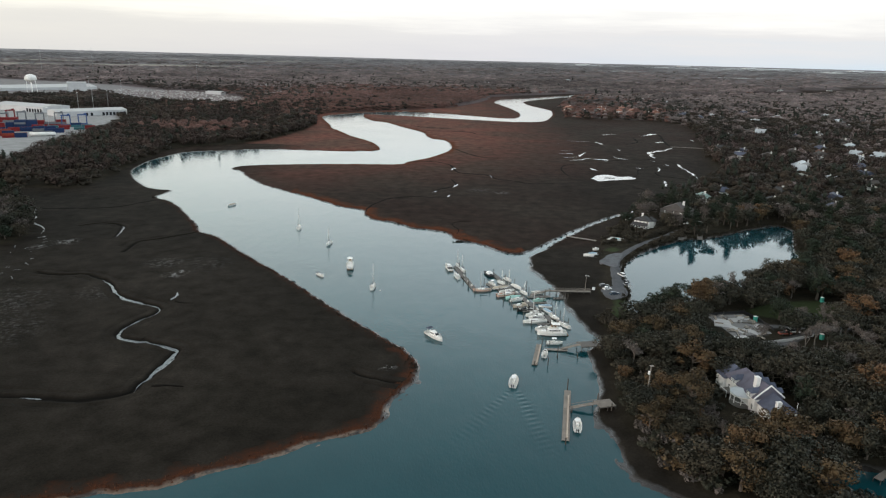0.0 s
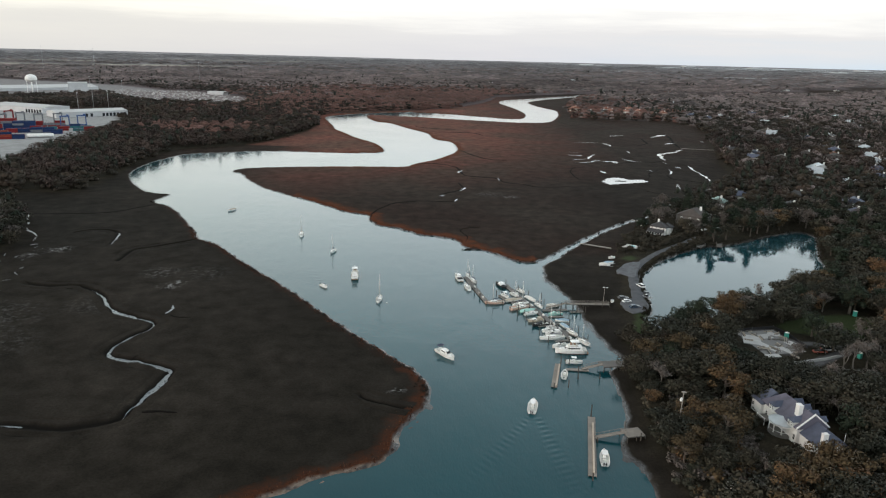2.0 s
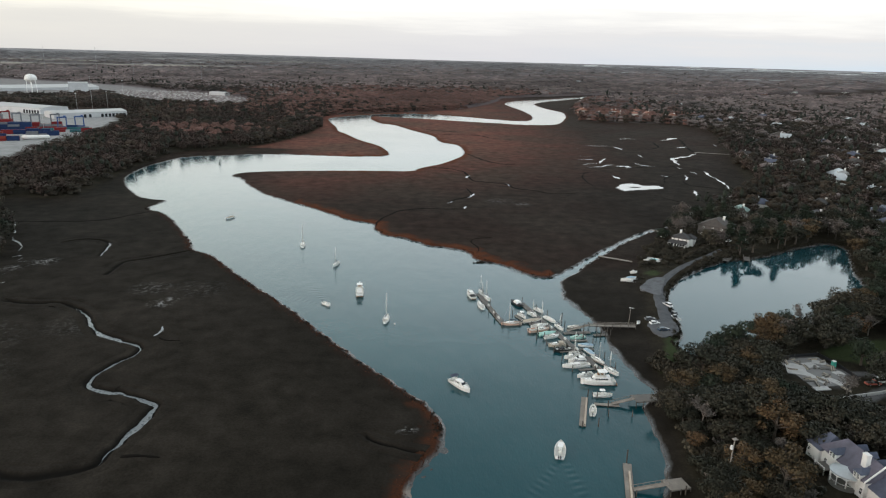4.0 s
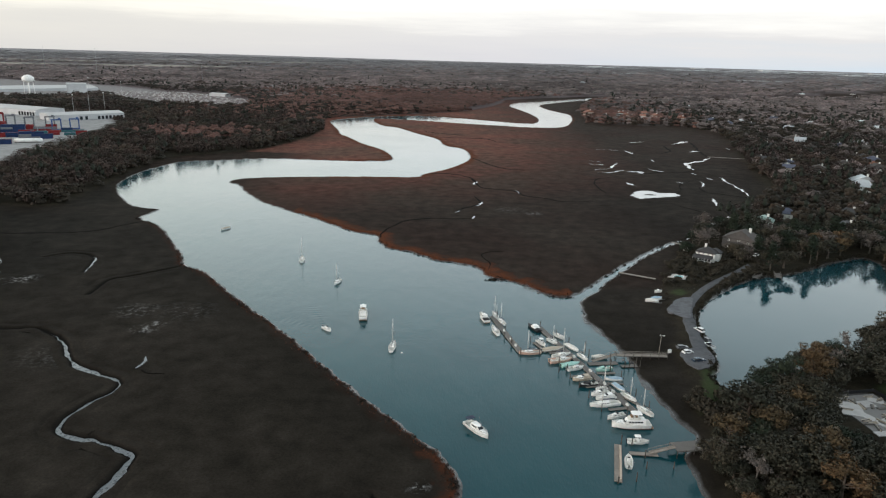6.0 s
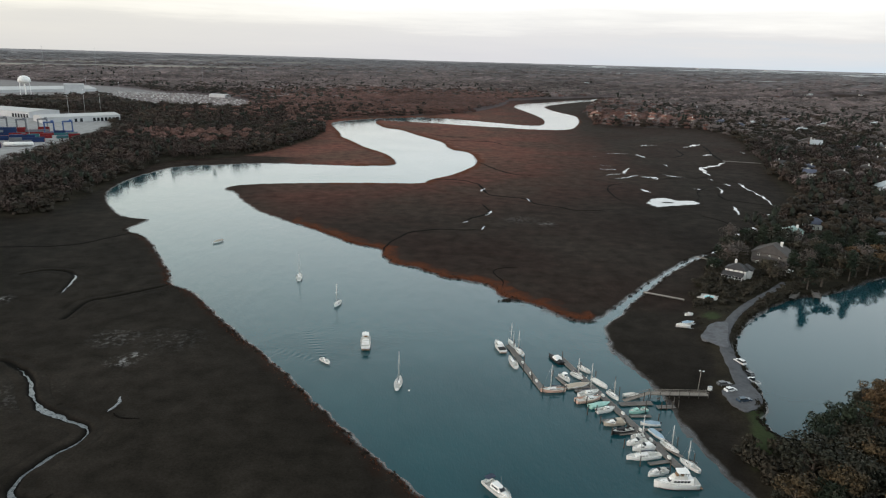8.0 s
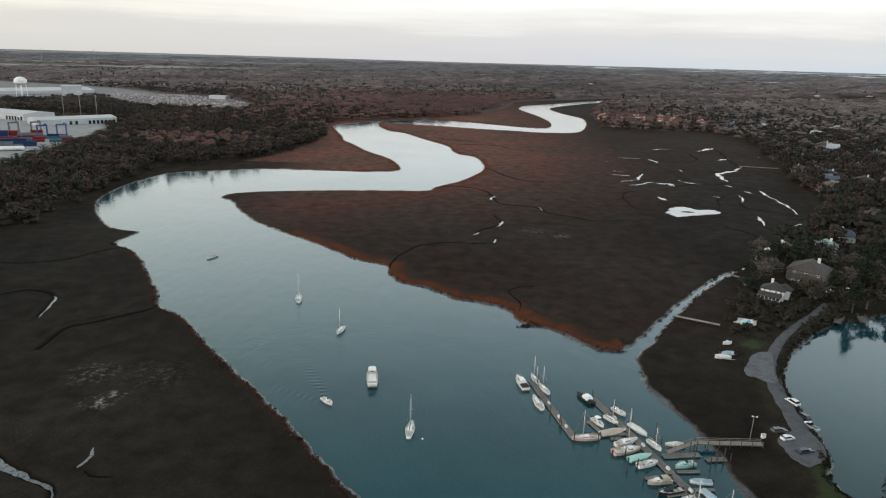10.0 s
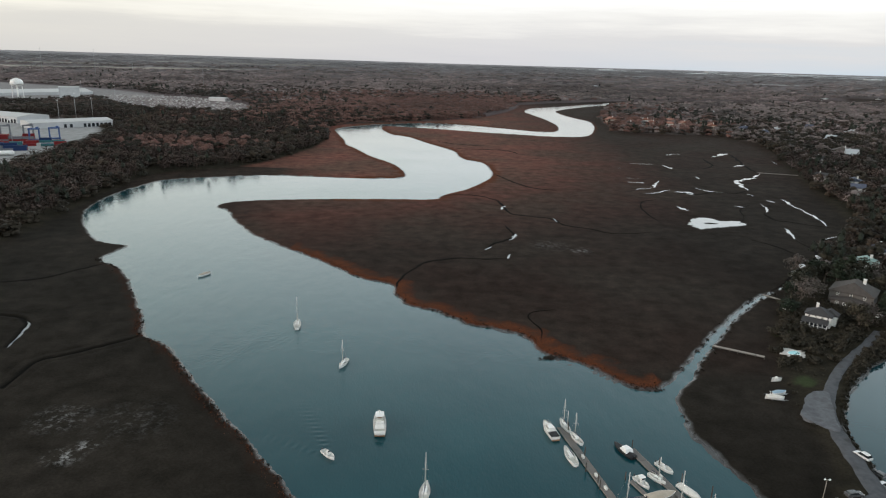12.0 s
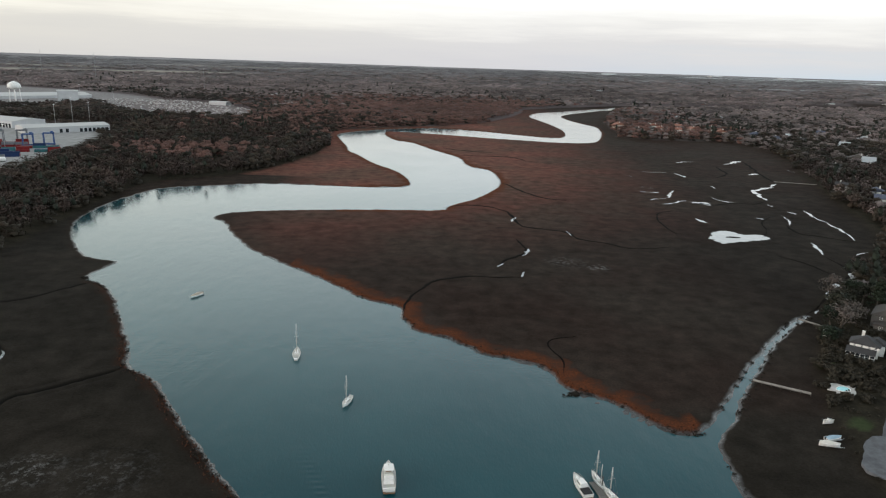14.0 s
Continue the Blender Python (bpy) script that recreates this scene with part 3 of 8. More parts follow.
def wavering(p):
    """The same line with the small bends of a tidal run."""
    return p + np.stack([swing(p, 1.1), swing(p[:, ::-1], 1.3)], 1) * 0.85


def cut_creek(pts, half, bed, label):
    """A creek with steep mud banks and grassy lips, let into the carved ground."""
    p = wavering(dense(pts, 1.0))
    w = half * np.clip(0.85 + 0.6 * swing(p), 0.4, 1.5)
    lip = 0.55 + 0.25 * swing(p, 2.3)
    top = np.array([max(0.86 + 0.05 * r, 0.5) for r in swing(p, 1.4)])
    outer = w + lip + 3.4
    offs = [-outer, -(w + lip + 1.0), -(w + lip), -w, w * 0, w, w + lip, w + lip + 1.0, outer]
    hts = [top - 0.12, top + 0.02, top + 0.06, bed, bed - 0.1, bed, top + 0.06, top + 0.02, top - 0.12]
    # low values give the wet bank mud its painted-in shade
    dry = np.array([60.0, 60.0, 0.75, 0.0, 0.0, 0.0, 0.75, 60.0, 60.0])
    me = strip("creek_bank", p, offs, hts, M_GROUND, [("wet", dry), ("shore", 30.0)])
    tagged(new("creek_bank", me), label, "creek", kind="structure")


def silt_run(pts, half, z, label="pale wet silt and water in a winding tidal creek"):
    """Shallow water over silt in a creek's bed, pinched out at both ends."""
    p = wavering(dense(pts, 0.7))
    t = np.linspace(0, 1, len(p))
    w = half * np.clip(0.75 + 1.0 * swing(p) + 0.35 * swing(p, 2.6), 0.22, 1.7) * np.clip(np.minimum(t, 1 - t) * 9, 0.05, 1)
    me = strip("creek_bed", p, [-w, w * 0, w], [z, z + 0.01, z], M_SILT)
    tagged(new("creek_bed", me), label, "creek", kind="structure")


def tidal_pool(pts, half):
    """A shallow pan of standing water, uneven in width, flush with the marsh."""
    p = dense(pts, 0.9)
    p = p + np.stack([swing(p, 0.9) + 0.7 * swing(p, 0.35), swing(p[:, ::-1], 0.8) + 0.7 * swing(p[:, ::-1], 0.4)], 1) * half * 1.15
    t = np.linspace(0, 1, len(p))
    w = half * 0.8 * np.clip(0.75 + 0.95 * swing(p, 0.8) + 0.4 * swing(p, 2.2), 0.18, 1.9) * np.clip(np.sin(t * math.pi) ** 0.55, 0.04, 1)
    z = max(ground_z(x, y) for x, y in p) + 0.06
    me = strip("tidal_pool", p, [-w * (1 + 0.3 * swing(p, 2.9)), w * 0, w * (1 + 0.3 * swing(p, 3.7))], [z, z, z], M_PAN)
    tagged(new("tidal_pool", me), "shallow pale pool of water lying in the brown marsh", "pool", kind="structure")


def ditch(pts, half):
    """A narrow drain of wet mud between low grassy lips; its dark colour includes the banks' shade."""
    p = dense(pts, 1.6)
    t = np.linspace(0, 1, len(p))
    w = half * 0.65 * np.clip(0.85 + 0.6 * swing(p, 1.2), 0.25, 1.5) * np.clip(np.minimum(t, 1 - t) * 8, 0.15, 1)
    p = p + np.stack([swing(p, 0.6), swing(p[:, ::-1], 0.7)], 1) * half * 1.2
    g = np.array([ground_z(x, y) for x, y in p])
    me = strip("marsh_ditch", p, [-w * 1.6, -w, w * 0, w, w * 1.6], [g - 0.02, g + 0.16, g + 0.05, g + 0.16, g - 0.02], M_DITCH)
    tagged(new("marsh_ditch", me), "narrow muddy ditch with bank shade in its dark colour, winding through the marsh", "ditch", kind="structure")


M_SILT = plain("wet_silt", (0.118, 0.126, 0.140), 0.3, grain=0.9, vary=0.35, dirt=(0.06, 0.058, 0.058))
# mud made near black, so the strip carries the shadow of ditch banks
M_DITCH = plain("ditch_mud_and_shade", (0.010, 0.0085, 0.0078), 0.95, grain=1.2, vary=0.4, gloss=0.02)
cut_creek(MAIN_CREEK, 1.1, 0.10, "muddy banks of a winding tidal creek, darkened as shade")
cut_creek(SHORT_CREEK, 0.8, 0.2, "muddy banks of a short tidal creek, darkened as shade")
cut_creek(SPLIT_CREEK, 0.6, 0.3, "muddy banks of a narrow tidal creek, darkened as shade")
cut_creek(TIP_CREEK, 0.4, 0.3, "muddy banks of a small drain at the point, darkened as shade")
silt_run([(-161, 304), (-151, 295), (-140, 279), (-134, 275), (-123, 271), (-117, 266), (-117, 260), (-120, 255), (-123, 248), (-123, 240), (-121, 236),
          (-115, 233), (-107, 232), (-100, 229), (-95, 227), (-94, 221), (-95, 214), (-96, 207), (-97, 199), (-97, 194)], 0.72, 0.22)
silt_run([(-122, 188.2), (-126, 188.6), (-130, 189)], 0.4, 0.24)
silt_run([(-196, 403), (-193, 399), (-190, 385), (-187, 374)], 0.42, 0.32)
silt_run([(-271, 441), (-262, 424), (-256, 416), (-250, 402), (-241, 396), (-234, 386), (-231, 378)], 0.55, 1.02, "pale tidal run at the edge of the woods")
# scattered pale silt along a lost creek
sg = random.Random(21)
for x, y in ((-219, 362), (-218, 354), (-222, 349), (-216, 343), (-209, 331), (-206, 322), (-209, 306), (-227, 371), (-223, 366), (-212, 316), (-225, 340), (-230, 352), (-205, 312), (-200, 300)):
    a = sg.uniform(0.6, 2.4)
    L = sg.uniform(1.2, 3.2)
    silt_run([(x - L * math.cos(a), y - L * math.sin(a)), (x + sg.uniform(-0.8, 0.8), y), (x + L * math.cos(a), y + L * math.sin(a))], sg.uniform(0.14, 0.32), 1.02, "pale silt patch in the marsh")
silt_run([(-117.5, 286), (-116, 281), (-116.5, 276)], 0.42, 1.0, "pale silt at the head of a creek")
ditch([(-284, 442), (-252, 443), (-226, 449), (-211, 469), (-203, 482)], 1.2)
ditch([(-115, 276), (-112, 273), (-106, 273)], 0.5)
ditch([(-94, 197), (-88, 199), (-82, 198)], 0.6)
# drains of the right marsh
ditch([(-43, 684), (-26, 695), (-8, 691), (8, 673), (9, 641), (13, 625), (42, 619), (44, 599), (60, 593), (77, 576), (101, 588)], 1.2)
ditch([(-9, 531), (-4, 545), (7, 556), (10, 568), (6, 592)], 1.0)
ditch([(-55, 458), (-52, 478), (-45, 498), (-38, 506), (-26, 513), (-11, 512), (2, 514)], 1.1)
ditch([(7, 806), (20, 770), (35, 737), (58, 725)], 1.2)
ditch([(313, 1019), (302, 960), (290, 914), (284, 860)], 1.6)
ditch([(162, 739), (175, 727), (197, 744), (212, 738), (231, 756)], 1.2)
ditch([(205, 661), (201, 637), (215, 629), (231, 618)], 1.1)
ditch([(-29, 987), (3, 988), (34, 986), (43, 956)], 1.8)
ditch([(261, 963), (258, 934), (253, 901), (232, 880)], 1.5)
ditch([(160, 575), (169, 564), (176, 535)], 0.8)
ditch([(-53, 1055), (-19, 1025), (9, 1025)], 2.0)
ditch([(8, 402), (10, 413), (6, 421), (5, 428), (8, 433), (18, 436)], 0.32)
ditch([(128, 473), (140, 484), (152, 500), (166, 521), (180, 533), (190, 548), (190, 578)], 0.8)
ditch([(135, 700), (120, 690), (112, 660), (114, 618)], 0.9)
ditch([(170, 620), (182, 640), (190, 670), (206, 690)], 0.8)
# pans of standing water in the right marsh
for pts, half in (
        ([(278, 982), (297, 1002), (313, 1019)], 3.4), ([(278, 906), (285, 913), (291, 914)], 3.6), ([(284, 860), (271, 839), (252, 815), (241, 801), (236, 778), (231, 756)], 3.0),
        ([(224, 988), (239, 998), (249, 1000)], 1.6), ([(197, 901), (199, 889), (199, 874)], 1.6), ([(137, 808), (140, 803), (147, 802)], 1.6), ([(131, 782), (139, 781), (147, 779)], 2.0),
        ([(127, 742), (140, 750), (150, 759), (162, 792)], 1.7), ([(128, 727), (142, 728), (160, 747)], 1.1), ([(162, 737), (170, 734), (175, 727)], 3.2)):
    tidal_pool(pts, half)
for pts, half in (
        ([(187, 762), (190, 749), (197, 744), (206, 740)], 1.3), ([(144, 675), (146, 667), (148, 659)], 1.7), ([(217, 697), (217, 688), (208, 661)], 1.5),
        ([(244, 720), (242, 702), (239, 685), (241, 676)], 1.2), ([(241, 676), (238, 654), (237, 637), (232, 621)], 1.3), ([(197, 611), (195, 597), (191, 580)], 1.3),
        ([(211, 583), (216, 587), (223, 592)], 0.9), ([(179, 533), (184, 538), (189, 539)], 1.6), ([(207, 826), (208, 814)], 1.2), ([(192, 685), (199, 680)], 1.2)):
    tidal_pool(pts, half)
for pts, half in (
        ([(133, 474.5), (137, 480)], 0.9), ([(146, 489), (150, 496), (157, 507)], 2.0), ([(160, 512), (167, 520)], 1.4), ([(178, 529.5), (186, 537.5)], 1.7), ([(340, 958), (338, 938)], 1.4), ([(142, 875), (145, 866)], 1.5), ([(5, 641), (10, 655)], 1.3), ([(41, 619), (43, 607)], 0.9), ([(6, 554), (9, 560), (11, 571)], 1.2),
        ([(-9, 530), (-6, 537)], 0.9), ([(2, 513), (4, 523)], 0.9), ([(160, 905), (176, 903), (190, 905)], 0.9), ([(228, 712), (232, 703)], 0.9), ([(222, 740), (226, 731)], 1.0)):
    tidal_pool(pts, half)
centre = PONDS[0].mean(0)
ring = centre + (PONDS[0] - centre) * 1.05
me = bpy.data.meshes.new("pond")
me.from_pydata([(float(x), float(y), 0.03) for x, y in ring], [], [tuple(range(len(ring)))])
me.materials.append(M_POND)
tagged(new("pond", me), "still pond reflecting trees and pale sky", "pond", kind="structure")
# the largest pan of the marsh, with a grassy islet
pan = rounded(SALT_PAN, rounds=3)
pan = np.vstack([a + (b - a) * k / 3 for a, b in zip(pan, np.roll(pan, -1, 0)) for k in range(3)])
mid = pan.mean(0)
pan = mid + (pan - mid) * (1 + 0.13 * ragged(pan[:, 0] * 1.3, pan[:, 1] * 1.3) + 0.05 * ragged(pan[:, 0] * 3, pan[:, 1] * 3))[:, None]
pan_z = max(ground_z(x, y) for x, y in pan) + 0.06
me = bpy.data.meshes.new("tidal_pool")
me.from_pydata([(float(x), float(y), pan_z) for x, y in pan], [], [tuple(range(len(pan)))])
me.materials.append(M_PAN)
tagged(new("tidal_pool", me), "wide pale pool with ragged edges in the marsh", "pool", kind="structure")
isle = dense([(145.5, 618), (149, 619), (155, 618)], 0.6)
bulge = 2.2 * np.sin(np.linspace(0.05, 3.09, len(isle))) * (1 + 0.3 * swing(isle, 2))
me = strip("marsh_islet", isle, [-bulge, -bulge * 0.6, bulge * 0, bulge * 0.6, bulge], [pan_z - 0.05, pan_z + 0.2, pan_z + 0.3, pan_z + 0.2, pan_z - 0.05], M_GROUND, [("wet", 60.0), ("shore", 30.0)])
tagged(new("marsh_islet", me), "low brown grassy islet in a marsh pool", "islet", kind="structure")
# pale flats and open water near the horizon
M_FLAT = plain("pale_flats", (0.50, 0.51, 0.52), 0.7, grain=0.02, vary=0.25)
M_FIELD = plain("dry_fields", (0.25, 0.225, 0.19), 0.9, grain=0.02, vary=0.35)
FLATS = []
for name, pts, half, mat, label in (("far_flats", [(560, 4330), (1150, 4130), (1650, 3930), (2100, 3690), (2600, 3380)], 52, M_FLAT, "pale tidal water near the horizon"),
                                    ("far_flats", [(1500, 4230), (2000, 4040), (2700, 3640)], 60, M_FLAT, "pale tidal flats near the horizon"),
                                    ("far_flats", [(700, 3560), (900, 3530)], 26, M_FLAT, "pale open ground among far woods"),
                                    ("far_flats", [(1180, 3160), (1420, 3080)], 18, M_FLAT, "pale open ground among far woods"),
                                    ("far_flats", [(-620, 2620), (-440, 2640)], 22, M_FIELD, "pale open ground among far woods"),
                                    ("far_fields", [(-2250, 2380), (-1738, 2782), (-1386, 2973), (-900, 3180)], 60, M_FIELD, "dry pale fields beyond the far woods"),
                                    ("far_fields", [(-2400, 2620), (-1900, 3000), (-1500, 3180)], 40, M_FIELD, "dry pale fields beyond the far woods"),
                                    ("far_fields", [(-1500, 3500), (-1000, 3640), (-600, 3760)], 40, M_FIELD, "dry pale fields beyond the far woods")):
    p = dense(pts, 30)
    t = np.linspace(0, 1, len(p))
    w = half * np.clip(0.75 + 0.9 * ragged(p[:, 0] / 30, p[:, 1] / 30), 0.08, 1.6) * np.clip(np.sin(t * math.pi) ** 0.4, 0.02, 1)
    FLATS.append((p[::3], half * 0.8))
    cols = np.linspace(-1, 1, 5)
    d = np.gradient(p, axis=0)
    nrm = np.stack([-d[:, 1], d[:, 0]], 1) / np.linalg.norm(d, axis=1, keepdims=True)
    z = [np.array([ground_z(x, y) for x, y in p + nrm * (w * u)[:, None]]) + 1.2 for u in cols]
    tagged(new(name, strip(name, p, [w * u for u in cols], z, mat)), label, "ground", kind="structure")

# ---- building blocks ----


class Form:
    """Corner points and faces of one mesh, gathered piece by piece."""

    def __init__(self):
        self.v, self.f, self.smooth = [], [], []

    def add(self, verts, faces, smooth=False):
        n = len(self.v)
        self.v += [tuple(p) for p in verts]
        self.f += [tuple(i + n for i in f) for f in faces]
        self.smooth += [smooth] * len(faces)
        return self

    def box(self, cx, cy, cz, sx, sy, sz, rz=0.0, taper=1.0, bevel=0.0):
        """A block round (cx, cy), from cz upwards; taper narrows its top, bevel rounds its upright corners."""
        c, s = math.cos(radians(rz)), math.sin(radians(rz))
        ring = []
        hx, hy = sx / 2, sy / 2
        b = min(bevel, hx * 0.9, hy * 0.9)
        if b > 0:
            base = [(hx - b, -hy), (hx, -hy + b), (hx, hy - b), (hx - b, hy), (-hx + b, hy), (-hx, hy - b), (-hx, -hy + b), (-hx + b, -hy)]
        else:
            base = [(hx, -hy), (hx, hy), (-hx, hy), (-hx, -hy)]
        for z, k in ((cz, 1.0), (cz + sz, taper)):
            ring += [(cx + (x * c - y * s) * k, cy + (x * s + y * c) * k, z) for x, y in base]
        n = len(base)
        faces = [tuple(range(n))[::-1], tuple(range(n, 2 * n))] + [(i, (i + 1) % n, n + (i + 1) % n, n + i) for i in range(n)]
        return self.add(ring, faces)

    def tube(self, p, q, r0, r1=None, n=7):
        p, q = Vector(p), Vector(q)
        r1 = r0 if r1 is None else r1
        d = (q - p).normalized()
        a = d.orthogonal().normalized()
        b = d.cross(a)
        ring = []
        for o, r in ((p, r0), (q, r1)):
            ring += [o + (a * math.cos(i * 2 * math.pi / n) + b * math.sin(i * 2 * math.pi / n)) * r for i in range(n)]
        self.add(ring, [tuple(range(n))[::-1], tuple(range(n, 2 * n))])
        self.f += []
        base = len(self.v) - 2 * n
        self.f += [(base + i, base + (i + 1) % n, base + n + (i + 1) % n, base + n + i) for i in range(n)]
        self.smooth += [True] * n
        return self

    def loft(self, rings, closed=False, caps=True, smooth=True):
        """Skins rows of points of equal count."""
        n = len(rings[0])
        verts = [p for r in rings for p in r]
        faces = []
        for k in range(len(rings) - 1):
            for i in range(n if closed else n - 1):
                j = (i + 1) % n
                faces.append((k * n + i, k * n + j, (k + 1) * n + j, (k + 1) * n + i))
        self.add(verts, faces, smooth)
        if caps:
            b = len(self.v) - len(verts)
            self.f += [tuple(b + i for i in range(n))[::-1], tuple(b + (len(rings) - 1) * n + i for i in range(n))]
            self.smooth += [False, False]
        return self

    def prism(self, poly, z0, z1):
        n = len(poly)
        return self.add([(x, y, z0) for x, y in poly] + [(x, y, z1) for x, y in poly],
                        [tuple(range(n))[::-1], tuple(range(n, 2 * n))] + [(i, (i + 1) % n, n + (i + 1) % n, n + i) for i in range(n)])

    def roof(self, x0, x1, y0, y1, z0, z1, over=0.4, hip0=0.0, hip1=0.0, thick=0.25):
        """A pitched roof with its ridge along y, hipped at its ends by hip0 and hip1 metres."""
        x0, x1, y0, y1 = x0 - over, x1 + over, y0 - over, y1 + over
        m = (x0 + x1) / 2
        top = [(x0, y0, z0), (x1, y0, z0), (x1, y1, z0), (x0, y1, z0), (m, y0 + hip0, z1), (m, y1 - hip1, z1)]
        low = [(x, y, z - thick) for x, y, z in top[:4]]
        faces = [(0, 1, 4), (1, 2, 5, 4), (2, 3, 5), (3, 0, 4, 5), (6, 7, 1, 0), (7, 8, 2, 1), (8, 9, 3, 2), (9, 6, 0, 3), (9, 8, 7, 6)]
        return self.add(top + low, faces)


def part(name, form, mat, parent=None, label=""):
    me = bpy.data.meshes.new(name)
    me.from_pydata(form.v, [], form.f)
    me.polygons.foreach_set("use_smooth", np.array(form.smooth, bool))
    me.materials.append(mat)
    me.update()
    ob = new(name, me)
    ob.parent = parent
    if label:
        ob["label"] = label
    return ob


def thing(name, m, label, category, group=""):
    ob = new(name)
    ob.empty_display_size = 0.5
    ob.matrix_basis = m
    return tagged(ob, label, category, group)


GEL = plain("white_gelcoat", (0.82, 0.81, 0.79), 0.35, grain=0.8, vary=0.08, dirt=(0.55, 0.53, 0.48))
DECK = plain("boat_deck", (0.62, 0.61, 0.57), 0.6, grain=1.5, vary=0.15, dirt=(0.42, 0.40, 0.35))
GLASS = plain("tinted_glass", (0.018, 0.022, 0.026), 0.12, vary=0.2)
NAVY = plain("navy_canvas", (0.020, 0.030, 0.060), 0.8, vary=0.3)
BLACK = plain("black_canvas", (0.012, 0.012, 0.014), 0.75, vary=0.3)
BLUE = plain("blue_tarp", (0.27, 0.38, 0.47), 0.6, vary=0.2)
TEAL = plain("sea_green_paint", (0.34, 0.58, 0.52), 0.45, vary=0.15)
SALMON = plain("salmon_hull_paint", (0.60, 0.40, 0.32), 0.45, vary=0.2)
TAN = plain("tan_canvas", (0.42, 0.36, 0.29), 0.8, vary=0.2)
ANTIFOUL = plain("bottom_paint", (0.10, 0.04, 0.03), 0.7, vary=0.3)
SPAR = plain("silvered_spar", (0.62, 0.60, 0.57), 0.4, 0.2, vary=0.1)
CHROME = plain("stainless_rail", (0.6, 0.6, 0.6), 0.25, 0.9, vary=0.1)
ENGINE = plain("outboard_cowl", (0.015, 0.016, 0.018), 0.35, vary=0.2)
TEAK = plain("teak", (0.22, 0.13, 0.07), 0.65, vary=0.3)
GREYWOOD = plain("weathered_dock_wood", (0.140, 0.131, 0.122), 0.85, grain=1.8, vary=0.35, relief=0.3, dirt=(0.11, 0.10, 0.09))
PALEWOOD = plain("new_dock_wood", (0.225, 0.198, 0.172), 0.8, grain=1.8, vary=0.3, relief=0.3)
PILE = plain("tarred_piling", (0.060, 0.052, 0.044), 0.9, grain=2.5, vary=0.4, relief=0.4)
FLOAT = plain("dock_float", (0.05, 0.05, 0.052), 0.8, vary=0.3)


def hull_rings(L, B, H, n=11, transom=0.78, sheer=0.25, full=0.55, keel=0.45):
    """Cross-sections of a hull from stern (-L/2) to bow (L/2), and the half beam and deck height of each."""
    rings, rail = [], []
    for i in range(n):
        s = i / (n - 1)
        w = (transom + (1 - transom) * min(s / 0.35, 1)) * (1 - max((s - full) / (1 - full), 0) ** 2.1)
        b = max(B / 2 * w, 0.03)
        x = -L / 2 + L * s
        h = H * (1 + sheer * (2 * s - 0.8) * max(s - 0.2, 0))
        flare = 0.88 - 0.30 * max(s - 0.6, 0)
        xs = x - 0.10 * L * max(s - 0.75, 0)          # raked stem
        d = keel * (1 - max(s - 0.7, 0) * 2.6)
        rings.append([(x, b, h), (x * 0.5 + xs * 0.5, b * flare, 0.25), (xs, b * flare * 0.72, -d * 0.5), (xs, 0, -d),
                      (xs, -b * flare * 0.72, -d * 0.5), (x * 0.5 + xs * 0.5, -b * flare, 0.25), (x, -b, h)])
        rail.append((x, b, h))
    return rings, rail


def sweep(path, r, closed=False, n=5):
    """One bent tube along a path."""
    P = [Vector(p) for p in path]
    rings = []
    for i, p in enumerate(P):
        d = (P[(i + 1) % len(P)] - P[i - 1]) if closed or 0 < i < len(P) - 1 else (P[1] - P[0] if i == 0 else P[-1] - P[-2])
        d.normalize()
        a = Vector((0, 0, 1)).cross(d)
        a = a.normalized() if a.length > 0.2 else Vector((1, 0, 0)).cross(d).normalized()
        b = d.cross(a)
        rings.append([tuple(p + (a * math.cos(k * 6.2832 / n) + b * math.sin(k * 6.2832 / n)) * r) for k in range(n)])
    if closed:
        rings.append(rings[0])
    return Form().loft(rings, closed=True, caps=not closed)


def add_hull(boat, L, B, H, mat, deck_mat, well=None, **shape):
    rings, rail = hull_rings(L, B, H, **shape)
    f = Form().loft(rings)
    part("hull", f, mat, boat)
    d = Form()
    inset = 0.09
    rows = []
    for x, b, h in rail:
        z = h - 0.07
        if well and well[0] < x / L + 0.5 < well[1]:
            z = h - min(0.55, H * 0.6)
        rows.append([(x, max(b - inset, 0.01), z), (x, 0, z + 0.03), (x, -max(b - inset, 0.01), z)])
    d.loft(rows, caps=False, smooth=False)
    part("deck", d, deck_mat, boat)
    loop = [(x, b, h + 0.02) for x, b, h in rail] + [(x, -b, h + 0.02) for x, b, h in reversed(rail)]
    part("gunwale", sweep(loop, 0.055, True), mat, boat)
    return rail


def cabin_form(x0, x1, w0, w1, z0, z1, slope0=0.3, slope1=0.5, crown=0.06):
    """A rounded deckhouse: plan narrowing from w0 aft to w1 forward, with sloped ends."""
    rings = []
    for z, k, e0, e1 in ((z0, 1.0, 0, 0), (z0 + (z1 - z0) * 0.8, 0.92, slope0 * 0.8, slope1 * 0.8), (z1, 0.80, slope0, slope1)):
        a, b = x0 + e0, x1 - e1
        rings.append([(a, -w0 / 2 * k, z), (a + (b - a) * 0.5, -(w0 + w1) / 4 * k * 1.03, z), (b - 0.12, -w1 / 2 * k, z), (b, -w1 / 4 * k, z), (b, w1 / 4 * k, z),
                      (b - 0.12, w1 / 2 * k, z), (a + (b - a) * 0.5, (w0 + w1) / 4 * k * 1.03, z), (a, w0 / 2 * k, z)])
    return Form().loft(rings, closed=True, smooth=False)


